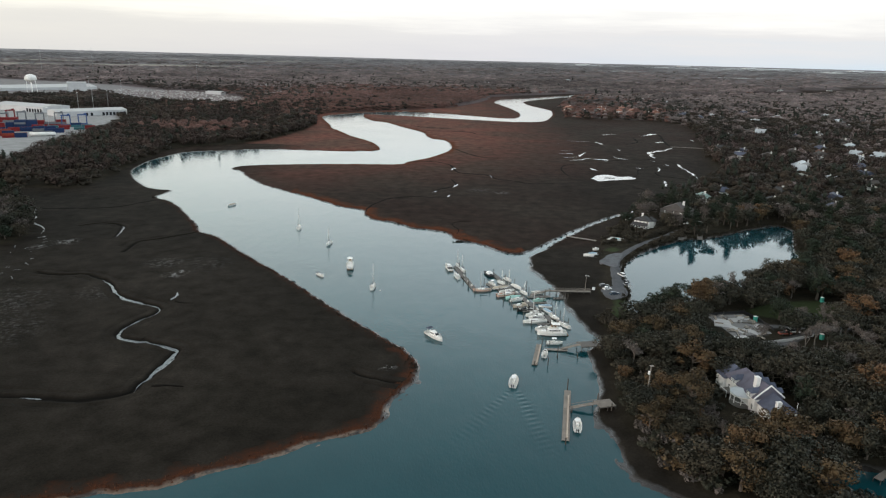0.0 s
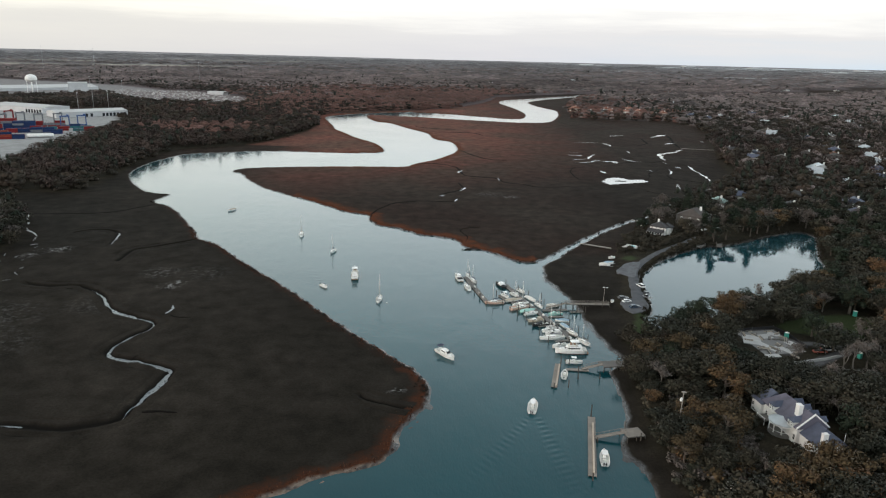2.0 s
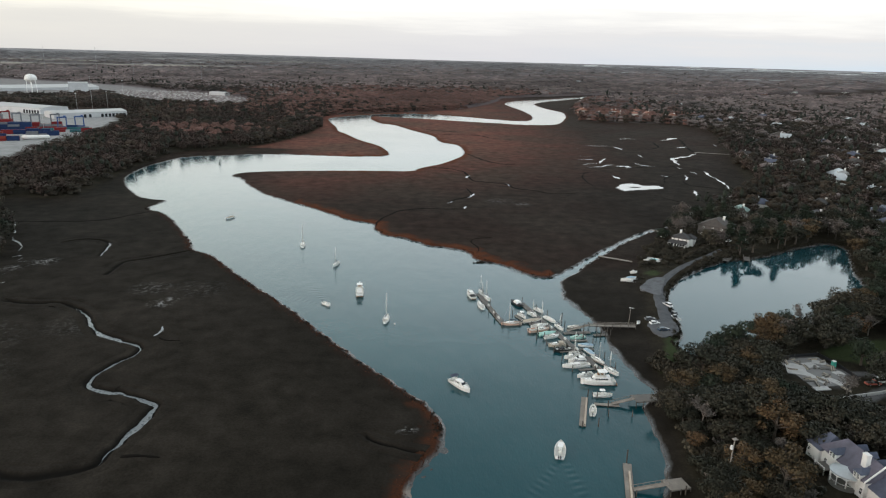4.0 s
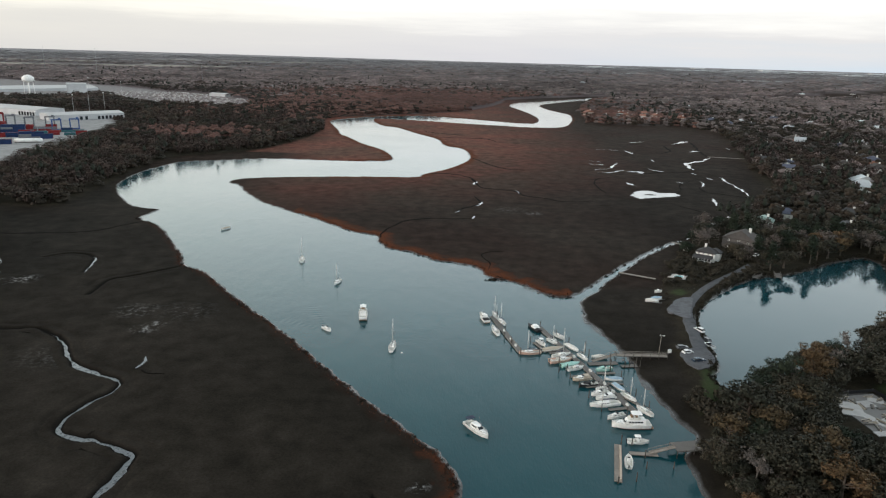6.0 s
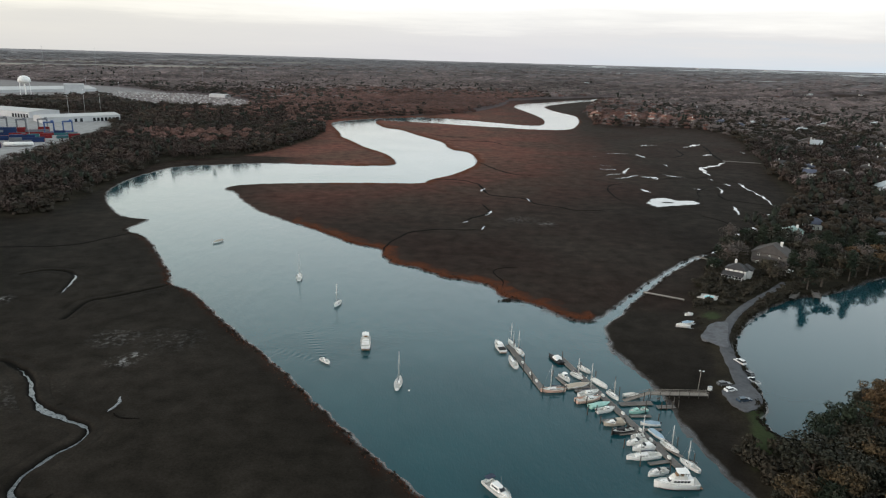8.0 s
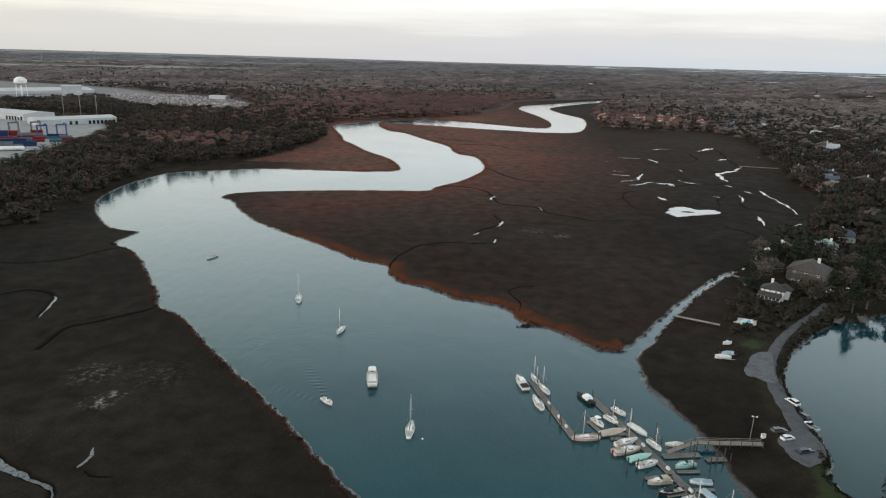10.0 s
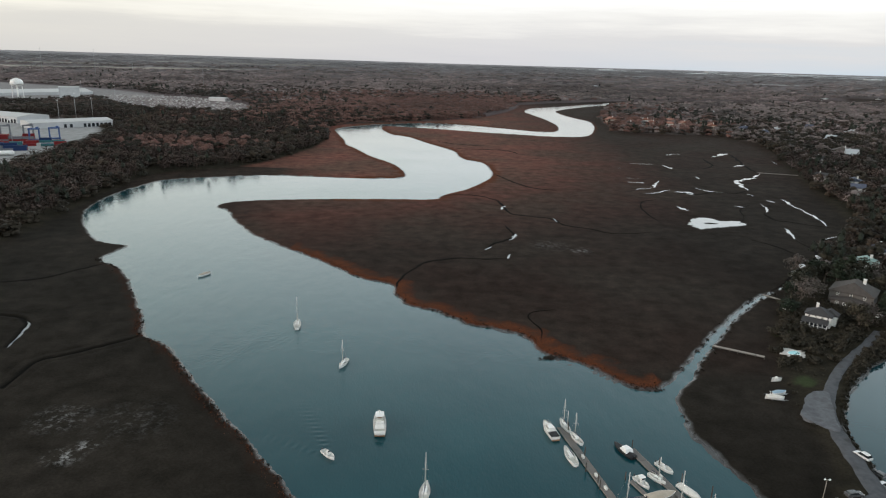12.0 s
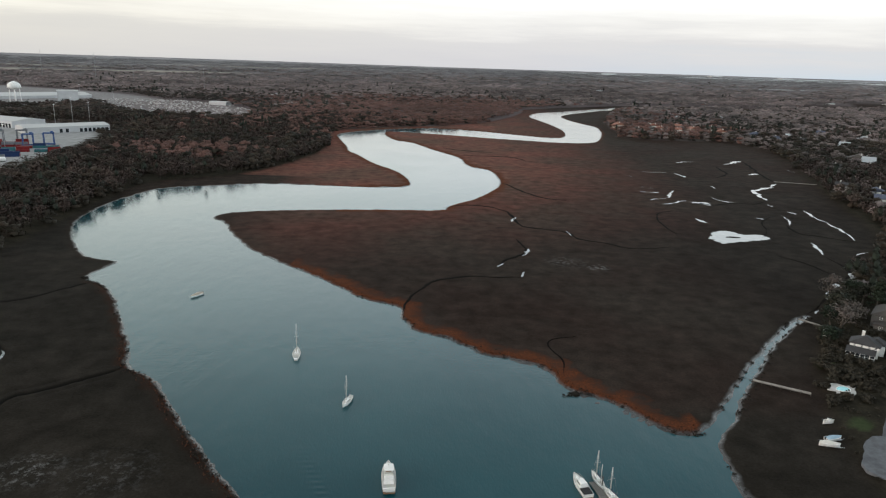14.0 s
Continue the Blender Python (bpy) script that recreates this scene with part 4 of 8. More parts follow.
def window_band(boat, x0, x1, w, z0, z1, panes, name="window"):
    for side in (1, -1):
        step = (x1 - x0) / panes
        for i in range(panes):
            part(name, Form().box(x0 + step * (i + 0.5), side * (w / 2), z0, step * 0.78, 0.05, z1 - z0), GLASS, boat, "dark tinted pane")


def outboard(boat, x, y=0.0, z=0.75):
    f = Form().box(x - 0.25, y, z, 0.5, 0.36, 0.5, taper=0.8, bevel=0.1).box(x - 0.2, y, z - 1.0, 0.18, 0.14, 1.05)
    part("outboard_motor", f, ENGINE, boat, "black outboard motor")


def rails(boat, rail, a, b, h=0.55):
    pts = [p for p in rail if a <= p[0] <= b]
    if len(pts) < 2:
        pts = rail[-4:-1]
    up = [(p[0], p[1] * 0.95, p[2] + h) for p in pts] + [(p[0], -p[1] * 0.95, p[2] + h) for p in reversed(pts)]
    ends = [(pts[0][0], s * pts[0][1] * 0.95, pts[0][2]) for s in (1, -1)]
    part("bow_rail", sweep([ends[0]] + up + [ends[1]], 0.035, n=4), CHROME, boat)


def at(x, y, heading, z=0.0):
    return pose(x, y, z, 0, 0, heading)


def sailboat(x, y, heading, L=7.5, mast=9.0, hull=None, cover=None, mizzen=0.0, label="white fibreglass sailboat with bare mast"):
    boat = thing("sailboat", at(x, y, heading), label, "boat", "boats on the river")
    B, H = L * 0.31, 0.75 + L * 0.02
    rail = add_hull(boat, L, B, H, hull or GEL, DECK, well=(0.05, 0.33), transom=0.55, sheer=0.3, full=0.42, keel=0.6)
    part("cabin", cabin_form(-L * 0.14, L * 0.24, B * 0.56, B * 0.34, H - 0.05, H + 0.48, 0.1, 0.35), GEL, boat)
    window_band(boat, -L * 0.10, L * 0.14, B * 0.50, H + 0.12, H + 0.28, 3)
    for s in (1, -1):
        part("cockpit_bench", Form().box(-L * 0.30, s * B * 0.27, H - 0.5, L * 0.26, 0.3, 0.35), DECK, boat)
    mx = L * 0.09
    part("mast", Form().tube((mx, 0, H), (mx, 0, H + mast), 0.13, 0.085), SPAR, boat, "tall pale mast")
    part("spreader", Form().tube((mx, -0.75, H + mast * 0.55), (mx, 0.75, H + mast * 0.55), 0.04, n=5), SPAR, boat)
    part("boom", Form().tube((mx, 0, H + 1.15), (-L * 0.33, 0, H + 1.05), 0.07), SPAR, boat)
    part("furled_sail", Form().loft([[(mx - 0.1 - u * L * 0.40, 0.16 * math.cos(a) * (1 - 0.5 * u), H + 1.3 + 0.2 * math.sin(a) * (1 - 0.4 * u)) for a in np.linspace(0, 6.28, 8)[:-1]]
                                      for u in (0, 0.35, 0.7, 1.0)], closed=True), cover or NAVY, boat, "folded sail under canvas")
    stay = Form()
    for ex, ey in ((L * 0.49, 0), (-L * 0.48, 0), (mx - 0.1, B * 0.46), (mx - 0.1, -B * 0.46)):
        stay.tube((ex, ey, H), (mx, 0, H + mast * 0.97), 0.018, n=3)
    part("rigging", stay, CHROME, boat)
    if mizzen:
        part("mizzen_mast", Form().tube((-L * 0.3, 0, H), (-L * 0.3, 0, H + mizzen), 0.1, 0.07), SPAR, boat)
    part("rudder", Form().box(-L * 0.52, 0, -0.4, 0.3, 0.07, 0.9), GEL, boat)
    rails(boat, rail, L * 0.2, L * 0.47)
    return boat


def motorboat(x, y, heading, L=7.0, hull=None, top=None, canopy=None, motor=True, label="white fibreglass motorboat with a small cabin"):
    boat = thing("motorboat", at(x, y, heading), label, "boat", "boats on the river")
    B, H = L * 0.34, 0.85 + L * 0.02
    rail = add_hull(boat, L, B, H, hull or GEL, DECK, well=(0.04, 0.42), transom=0.9, full=0.5)
    part("cabin", cabin_form(-L * 0.06, L * 0.30, B * 0.66, B * 0.36, H - 0.05, H + 0.62, 0.15, 0.7), top or GEL, boat)
    part("windscreen", Form().loft([[(L * 0.015, B * 0.36 * k, H + 0.55), (-L * 0.07, B * 0.34 * k, H + 1.0)] for k in (-1, -0.4, 0.4, 1)], caps=False, smooth=False)
         .loft([[(L * 0.015 - 0.03, B * 0.36 * k, H + 0.55), (-L * 0.07 - 0.03, B * 0.34 * k, H + 1.0)] for k in (1, 0.4, -0.4, -1)], caps=False, smooth=False), GLASS, boat)
    window_band(boat, -L * 0.02, L * 0.16, B * 0.57, H + 0.15, H + 0.38, 2)
    for s in (1, -1):
        part("seat", Form().box(-L * 0.14, s * B * 0.2, H - 0.45, 0.6, 0.6, 0.75, bevel=0.1), DECK, boat)
    part("bench", Form().box(-L * 0.40, 0, H - 0.45, 0.5, B * 0.6, 0.45, bevel=0.1), DECK, boat)
    if canopy:
        part("canopy", cabin_form(-L * 0.42, -L * 0.02, B * 0.8, B * 0.74, H, H + 0.95, 0.5, 0.3), canopy, boat, "canvas canopy over the cockpit")
    if motor:
        outboard(boat, -L / 2, 0, H - 0.1)
    rails(boat, rail, L * 0.08, L * 0.47, 0.4)
    return boat


def console_boat(x, y, heading, L=6.0, hull=None, shade=True, engines=1, label="open white centre-console fishing boat with a canopy"):
    boat = thing("fishing_boat", at(x, y, heading), label, "boat", "boats on the river")
    B, H = L * 0.35, 0.8
    rail = add_hull(boat, L, B, H, hull or GEL, DECK, well=(0.06, 0.80), transom=0.9, full=0.5)
    part("console", Form().box(-L * 0.02, 0, 0.3, 0.9, 0.8, 1.1, taper=0.85, bevel=0.12), GEL, boat)
    part("windscreen", Form().box(L * 0.03, 0, 1.35, 0.06, 0.7, 0.4, taper=0.9), GLASS, boat)
    part("seat", Form().box(-L * 0.18, 0, 0.3, 0.5, 1.0, 0.7, bevel=0.1), DECK, boat)
    part("bow_locker", Form().box(L * 0.26, 0, 0.3, 0.9, 0.8, 0.35, taper=0.8, bevel=0.1), DECK, boat)
    if shade:
        for px in (-L * 0.12, L * 0.06):
            for py in (-0.55, 0.55):
                part("canopy_post", Form().tube((px, py, 0.35), (px, py, 2.25), 0.035, n=5), CHROME, boat)
        part("canopy", Form().box(-L * 0.04, 0, 2.25, L * 0.30, 1.6, 0.10, taper=0.94, bevel=0.25), GEL, boat, "hard white canopy top")
    for k in range(engines):
        outboard(boat, -L / 2, (k - (engines - 1) / 2) * 0.6, H - 0.05)
    rails(boat, rail, L * 0.15, L * 0.47, 0.3)
    return boat


def covered_boat(x, y, heading, L=6.5, cover=None, hull=None, shell=False, label="small motorboat under a fitted canvas cover"):
    boat = thing("covered_boat", at(x, y, heading), label, "boat", "boats on the river")
    B, H = L * 0.34, 0.75
    rail = add_hull(boat, L, B, H, hull or GEL, DECK, transom=0.88, full=0.5)
    rows = []
    for i, (px, b, h) in enumerate(rail):
        s = i / (len(rail) - 1)
        ridge = 0.12 + 0.62 * math.sin(math.pi * min(max(s * 0.95 + 0.08, 0), 1)) * (1.0 if s < 0.6 else 0.8)
        rows.append([(px, b * k, h + 0.03 + ridge * (1 - abs(k) ** 1.6)) for k in (-0.97, -0.6, -0.25, 0, 0.25, 0.6, 0.97)])
    part("boat_cover", Form().loft(rows, caps=True), cover or NAVY, boat, "tight canvas cover")
    if shell:
        part("canopy", cabin_form(-L * 0.30, L * 0.10, B * 0.9, B * 0.7, H + 0.3, H + 1.35, 0.5, 0.8), GEL, boat, "white rounded canopy")
    outboard(boat, -L / 2, 0, H)
    return boat


def cabin_cruiser(x, y, heading, L=9.5, arch=True, label="white cabin cruiser at anchor"):
    boat = thing("cabin_cruiser", at(x, y, heading), label, "boat", "boats on the river")
    B, H = L * 0.33, 1.15
    rail = add_hull(boat, L, B, H, GEL, DECK, well=(0.05, 0.30), transom=0.9, full=0.48)
    part("cabin", cabin_form(-L * 0.20, L * 0.20, B * 0.70, B * 0.50, H - 0.05, H + 1.25, 0.25, 1.0), GEL, boat)
    part("foredeck_trunk", cabin_form(L * 0.05, L * 0.38, B * 0.52, B * 0.24, H - 0.05, H + 0.38, 0.1, 0.4), GEL, boat)
    window_band(boat, -L * 0.15, L * 0.08, B * 0.645, H + 0.55, H + 0.95, 3)
    part("windscreen", Form().loft([[(L * 0.185, B * 0.23 * k, H + 0.45), (L * 0.10, B * 0.21 * k, H + 1.18)] for k in (-1, -0.35, 0.35, 1)], caps=False, smooth=False)
         .loft([[(L * 0.18, B * 0.23 * k, H + 0.45), (L * 0.095, B * 0.21 * k, H + 1.18)] for k in (1, 0.35, -0.35, -1)], caps=False, smooth=False), GLASS, boat)
    part("bench", Form().box(-L * 0.42, 0, H - 0.45, 0.6, B * 0.7, 0.5, bevel=0.1), DECK, boat)
    if arch:
        for s in (1, -1):
            part("canopy_post", Form().tube((-L * 0.36, B * 0.40 * s, H), (-L * 0.30, B * 0.36 * s, H + 1.75), 0.07, n=6), CHROME, boat)
        part("canopy", Form().box(-L * 0.34, 0, H + 1.72, L * 0.17, B * 0.80, 0.09, bevel=0.25), NAVY, boat, "navy canvas bimini top")
    else:
        part("cockpit_cover", Form().box(-L * 0.34, 0, H + 0.02, L * 0.27, B * 0.78, 0.22, bevel=0.12), BLACK, boat, "black cockpit cover")
    part("swim_platform", Form().box(-L * 0.53, 0, 0.28, 0.7, B * 0.75, 0.10, bevel=0.15), TEAK, boat)
    part("antenna", Form().tube((L * 0.02, B * 0.2, H + 1.2), (L * 0.0, B * 0.2, H + 3.4), 0.025, n=4), CHROME, boat)
    rails(boat, rail, L * 0.05, L * 0.48)
    return boat


def motor_yacht(x, y, heading, L=12.5, dinghy=False, label="large white motor yacht with flying bridge"):
    boat = thing("motor_yacht", at(x, y, heading), label, "boat", "boats on the river")
    B, H = L * 0.32, 1.55
    rail = add_hull(boat, L, B, H, GEL, DECK, well=(0.03, 0.16), transom=0.92, full=0.5, sheer=0.35)
    part("boot_stripe", Form().loft([[(p[0], s * p[1] * 0.93, 0.12), (p[0], s * p[1] * 0.94, 0.30)] for p in rail[:-1] for s in (1,)], caps=False), ANTIFOUL, boat)
    part("saloon", cabin_form(-L * 0.36, L * 0.22, B * 0.76, B * 0.56, H - 0.1, H + 1.35, 0.1, 1.1), GEL, boat)
    window_band(boat, -L * 0.28, L * 0.10, B * 0.705, H + 0.45, H + 0.98, 5)
    part("windscreen", Form().loft([[(L * 0.19, B * 0.26 * k, H + 0.45), (L * 0.135, B * 0.245 * k, H + 1.12)] for k in (-1, -0.35, 0.35, 1)], caps=False, smooth=False)
         .loft([[(L * 0.185, B * 0.26 * k, H + 0.45), (L * 0.13, B * 0.245 * k, H + 1.12)] for k in (1, 0.35, -0.35, -1)], caps=False, smooth=False), GLASS, boat)
    part("foredeck_trunk", cabin_form(L * 0.10, L * 0.40, B * 0.55, B * 0.25, H - 0.05, H + 0.42, 0.1, 0.5), GEL, boat)
    part("flying_bridge", cabin_form(-L * 0.22, L * 0.10, B * 0.66, B * 0.56, H + 1.34, H + 1.95, 0.1, 0.5), DECK, boat)
    for px in (-L * 0.12, 0):
        part("bridge_seat", Form().box(px, 0, H + 1.95, 0.6, B * 0.36, 0.5, bevel=0.1), TEAK, boat)
    for px in (-L * 0.22, -L * 0.02):
        for s in (1, -1):
            part("hardtop_post", Form().tube((px, B * 0.29 * s, H + 1.9), (px, B * 0.29 * s, H + 3.15), 0.05, n=5), CHROME, boat)
    part("hardtop", Form().box(-L * 0.12, 0, H + 3.12, L * 0.28, B * 0.70, 0.12, taper=0.95, bevel=0.3), GEL, boat)
    part("radar_mast", Form().tube((-L * 0.14, 0, H + 3.2), (-L * 0.16, 0, H + 4.2), 0.06, n=5).box(-L * 0.16, 0, H + 4.15, 0.5, 0.5, 0.2, taper=0.7, bevel=0.2), GEL, boat)
    part("swim_platform", Form().box(-L * 0.53, 0, 0.28, 0.9, B * 0.8, 0.10, bevel=0.15), TEAK, boat)
    if dinghy:
        part("tender", Form().loft(hull_rings(B * 0.85, 1.3, 0.55, keel=0.15)[0]), GEL, boat, "small white tender slung across the stern").matrix_basis = pose(-L * 0.53, 0, 0.75, 0, 0, 90)
    rails(boat, rail, -L * 0.05, L * 0.48, 0.7)
    return boat


# ---- boats moored in the stream ----
motor_yacht(-47.4, 334.0, 97, 11.5, True, "white trawler yacht seen stern-on at its mooring")
cabin_cruiser(-2.4, 244.8, -54, 10.2, True, "white cabin cruiser with navy bimini moored midstream")
sailboat(-89.5, 409.5, 100, 9.5, 11.0, cover=TAN, label="white sloop with tan sail cover on a mooring")
sailboat(-65.0, 374.6, -104, 7.2, 9.0, label="small white sloop lying to its mooring")
sailboat(-32.3, 301.8, 87, 8.6, 10.5, label="white sloop with a tall mast on a mooring")
covered_boat(-149.6, 469.0, -116, 7.2, TAN, label="low boat under a tan cover on a mooring")
console_boat(-59.5, 317.0, -45, 5.4, shade=False, label="small open white motorboat on the river")
console_boat(24.9, 208.6, 79, 8.6, engines=2, label="white sport-fishing boat idling in mid-channel")
buoy = thing("mooring_buoy", at(-28.5, 297.5, 0), "small white mooring buoy afloat", "buoy")
part("float", Form().loft([[(0.32 * math.sin(a) * math.cos(b), 0.32 * math.sin(a) * math.sin(b), 0.15 - 0.32 * math.cos(a)) for b in np.linspace(0, 6.28, 10)[:-1]]
                           for a in np.linspace(0.15, 3.0, 7)], closed=True), GEL, buoy)

# ---- marina boats along the docks ----
cabin_cruiser(3.1, 334.2, 104, 9.6, False, "white express cruiser with a dark open cockpit at the dock end")
sailboat(7.9, 337.4, 104, 6.9, 8.0, mizzen=5.5, label="small white two-masted sailboat at the dock")
sailboat(10.2, 330.4, 112, 6.6, 7.6, label="small white sailboat tied to the dock")
sailboat(7.1, 320.9, 103, 8.8, 0.6, label="white sailboat hull without its mast")
sailboat(18.7, 300.6, -172, 8.4, 8.6, hull=SALMON, label="sailboat with a salmon-coloured hull at the dock corner")
covered_boat(22.9, 325.0, 116, 8.4, BLACK, BLACK, True, "dark motorboat under black cover with white canopy")
console_boat(24.1, 309.7, -64, 5.6, label="white fishing boat with a hard top")
sailboat(28.5, 311.6, -54, 5.6, 6.5, label="small white day sailer beside the dock")
console_boat(32.1, 316.9, -58, 5.8, shade=False, label="open white motorboat with a black outboard")
covered_boat(27.7, 304.6, 21, 8.6, TAN, label="long boat under a pale canvas cover")
covered_boat(35.4, 306.4, -60, 7.3, DECK, label="motorboat under a light grey cover")
sailboat(30.2, 299.2, 24, 7.8, 10.2, label="white sailboat with tall mast beside a finger dock")
motorboat(29.3, 294.7, 19, 8.8, SALMON, label="motorboat with a salmon-coloured hull")
covered_boat(32.3, 291.6, 23, 7.6, TEAL, TEAL, label="sea-green boat under a matching cover")
motorboat(33.5, 288.3, 20, 6.4, label="white runabout beside the dock")
sailboat(37.9, 298.0, -63, 5.8, 5.5, cover=BLACK, label="small sailboat with black sail cover")
covered_boat(43.9, 298.8, -179, 5.4, DECK, label="small boat under a pale cover by the gangway")
motorboat(43.6, 288.4, -160, 6.4, TEAL, TEAL, label="sea-green runabout tied at the dock")
motorboat(34.4, 280.4, -167, 6.8, TAN, canopy=TAN, label="motorboat with a tan canopy")
motorboat(35.9, 276.0, -162, 7.0, BLACK, BLACK, label="dark-hulled runabout with black cabin top")
covered_boat(45.4, 281.0, 177, 5.8, BLUE, label="small boat under a bright blue cover")
covered_boat(45.8, 274.6, -67, 6.2, BLUE, label="boat under a faded blue tarpaulin")
console_boat(39.6, 273.4, -164, 4.2, shade=False, label="small white skiff tied at the dock")
motorboat(38.6, 270.0, -164, 6.6, label="white runabout with open cockpit")
motorboat(39.7, 267.2, -165, 6.8, canopy=GEL, label="white cabin boat with a white canopy")
sailboat(38.6, 262.9, -169, 10.2, 12.5, label="large white sloop with a very tall mast")
sailboat(47.4, 267.8, -60, 6.6, 7.0, label="white sailboat with a stayed mast")
sailboat(50.2, 259.4, 123, 6.6, 6.8, cover=BLACK, label="white sailboat with black outboard")
motorboat(40.4, 255.4, -157, 6.2, label="white dinghy with a small cabin")
motor_yacht(43.6, 250.2, -177, 11.6, False, "large white motor yacht with flying bridge at the dock")
console_boat(43.6, 241.4, -1, 6.2, label="white fishing boat with canopy at the private pier")
console_boat(38.4, 231.2, 77, 6.2, shade=False, label="open white boat with a blue seat at the private pier")
console_boat(41.2, 181.0, 80, 7.4, engines=2, label="white twin-engined boat at the long float")

# ---- docks ----


def pile(x, y, top, r=0.17, label="dark tarred timber piling standing in the water"):
    p = thing("piling", at(x, y, 0, 0), label, "piling", "dock pilings")
    part("post", Form().tube((0, 0, -2.5), (random.uniform(-0.06, 0.06), random.uniform(-0.06, 0.06), top), r, r * 0.9, 8), PILE, p)
    part("cap", Form().tube((0, 0, top - 0.03), (0, 0, top + 0.14), r * 1.1, r * 0.4, 8), FLOAT, p)


def floating_dock(p, q, width, mat, label, sections=None):
    (x0, y0), (x1, y1) = p, q
    L = math.hypot(x1 - x0, y1 - y0)
    d = thing("floating_dock", at(x0, y0, math.degrees(math.atan2(y1 - y0, x1 - x0))), label, "dock")
    n = sections or max(1, round(L / 6))
    for i in range(n):
        a, b = L * i / n, L * (i + 1) / n
        part("deck_section", Form().box((a + b) / 2, 0, 0.38, b - a - 0.06, width, 0.10), mat, d)
        part("float", Form().box((a + b) / 2, 0, -0.25, (b - a) * 0.8, width * 0.86, 0.62), FLOAT, d)
    for s in (1, -1):
        part("rub_rail", Form().box(L / 2, s * (width / 2 + 0.05), 0.26, L, 0.09, 0.24), PALEWOOD, d)
    return d


def dock_box(x, y, heading, mat=None):
    b = thing("dock_box", at(x, y, heading, 0.48), "white fibreglass storage box on the dock", "box", "dock boxes")
    part("body", Form().box(0, 0, 0, 1.3, 0.6, 0.5, taper=0.95, bevel=0.05), GEL, b)
    part("lid", Form().box(0, 0, 0.5, 1.38, 0.68, 0.12, taper=0.9, bevel=0.06), DECK, b)


def trestle(points, width, z, mat, label, rail=True, spacing=3.0, name="walkway"):
    """A fixed timber walkway on posts, with handrails."""
    w = thing(name, at(0, 0, 0), label, "walkway")
    for (x0, y0), (x1, y1) in zip(points[:-1], points[1:]):
        L, a = math.hypot(x1 - x0, y1 - y0), math.degrees(math.atan2(y1 - y0, x1 - x0))
        ux, uy = (x1 - x0) / L, (y1 - y0) / L
        part("deck", Form().box((x0 + x1) / 2, (y0 + y1) / 2, z - 0.12, L, width, 0.12, a), mat, w)
        for s in (1, -1):
            px, py = -uy * s * (width / 2 - 0.06), ux * s * (width / 2 - 0.06)
            part("beam", Form().box((x0 + x1) / 2 + px, (y0 + y1) / 2 + py, z - 0.38, L, 0.14, 0.26, a), GREYWOOD, w)
            if rail:
                part("handrail", Form().box((x0 + x1) / 2 + px, (y0 + y1) / 2 + py, z + 0.92, L, 0.12, 0.10, a)
                     .box((x0 + x1) / 2 + px, (y0 + y1) / 2 + py, z + 0.45, L, 0.07, 0.08, a), mat, w)
        n = max(1, round(L / spacing))
        for i in range(n + 1):
            cx, cy = x0 + (x1 - x0) * i / n, y0 + (y1 - y0) * i / n
            for s in (1, -1):
                px, py = cx - uy * s * width * 0.5, cy + ux * s * width * 0.5
                part("post", Form().tube((px, py, min(ground_z(px, py), 0) - 0.8), (px, py, z + (1.0 if rail else 0.1)), 0.11, n=6), PILE, w)
    return w


def gangway(p, z0, q, z1, width, label):
    (x0, y0), (x1, y1) = p, q
    L = math.hypot(x1 - x0, y1 - y0)
    tilt = math.degrees(math.atan2(z1 - z0, L))
    g = thing("gangway", pose(x0, y0, z0, 0, 0, math.degrees(math.atan2(y1 - y0, x1 - x0))) @ pose(0, 0, 0, 0, -tilt, 0), label, "gangway")
    S = math.hypot(L, z1 - z0)
    part("tread", Form().box(S / 2, 0, 0, S, width, 0.08), PALEWOOD, g)
    for s in (1, -1):
        f = Form().box(S / 2, s * width / 2, 0.9, S, 0.07, 0.08).box(S / 2, s * width / 2, 0.02, S, 0.07, 0.16)
        for i in range(7):
            f.box(S * i / 6, s * width / 2, 0.05, 0.07, 0.07, 0.9)
        part("side_rail", f, PALEWOOD, g)


floating_dock((6.6, 336.5), (15.4, 300.6), 2.0, GREYWOOD, "long weathered floating dock along the outer berths")
floating_dock((16.4, 301.5), (31.6, 304.6), 2.0, GREYWOOD, "weathered cross dock joining two floating docks")
floating_dock((25.2, 326.0), (47.4, 257.6), 2.1, GREYWOOD, "long weathered main floating dock of the marina")
for p, q in (((31.0, 281.8), (38.6, 283.6)), ((34.6, 274.6), (41.0, 276.2)), ((39.2, 259.6), (45.8, 261.4)), ((21.4, 310.6), (24.0, 304.4)), ((40.5, 285.4), (47.0, 285.9)),
             ((42.6, 277.6), (48.0, 277.9)), ((31.6, 301.6), (26.0, 300.9)), ((44.4, 270.6), (49.5, 263.5))):
    floating_dock(p, q, 1.0, GREYWOOD, "narrow weathered finger dock between boats", 1)
floating_dock((38.8, 292.6), (49.6, 294.2), 1.9, GREYWOOD, "floating landing between marina and gangway")
floating_dock((50.4, 291.6), (56.4, 292.4), 1.6, GREYWOOD, "low float under the marina gangway")
gangway((40.6, 294.6), 0.55, (49.8, 298.2), 1.9, 1.5, "timber gangway sloping down to the marina float")
trestle([(49.8, 298.2), (68.6, 298.6)], 1.7, 1.9, PALEWOOD, "pale timber jetty on posts crossing the marsh")
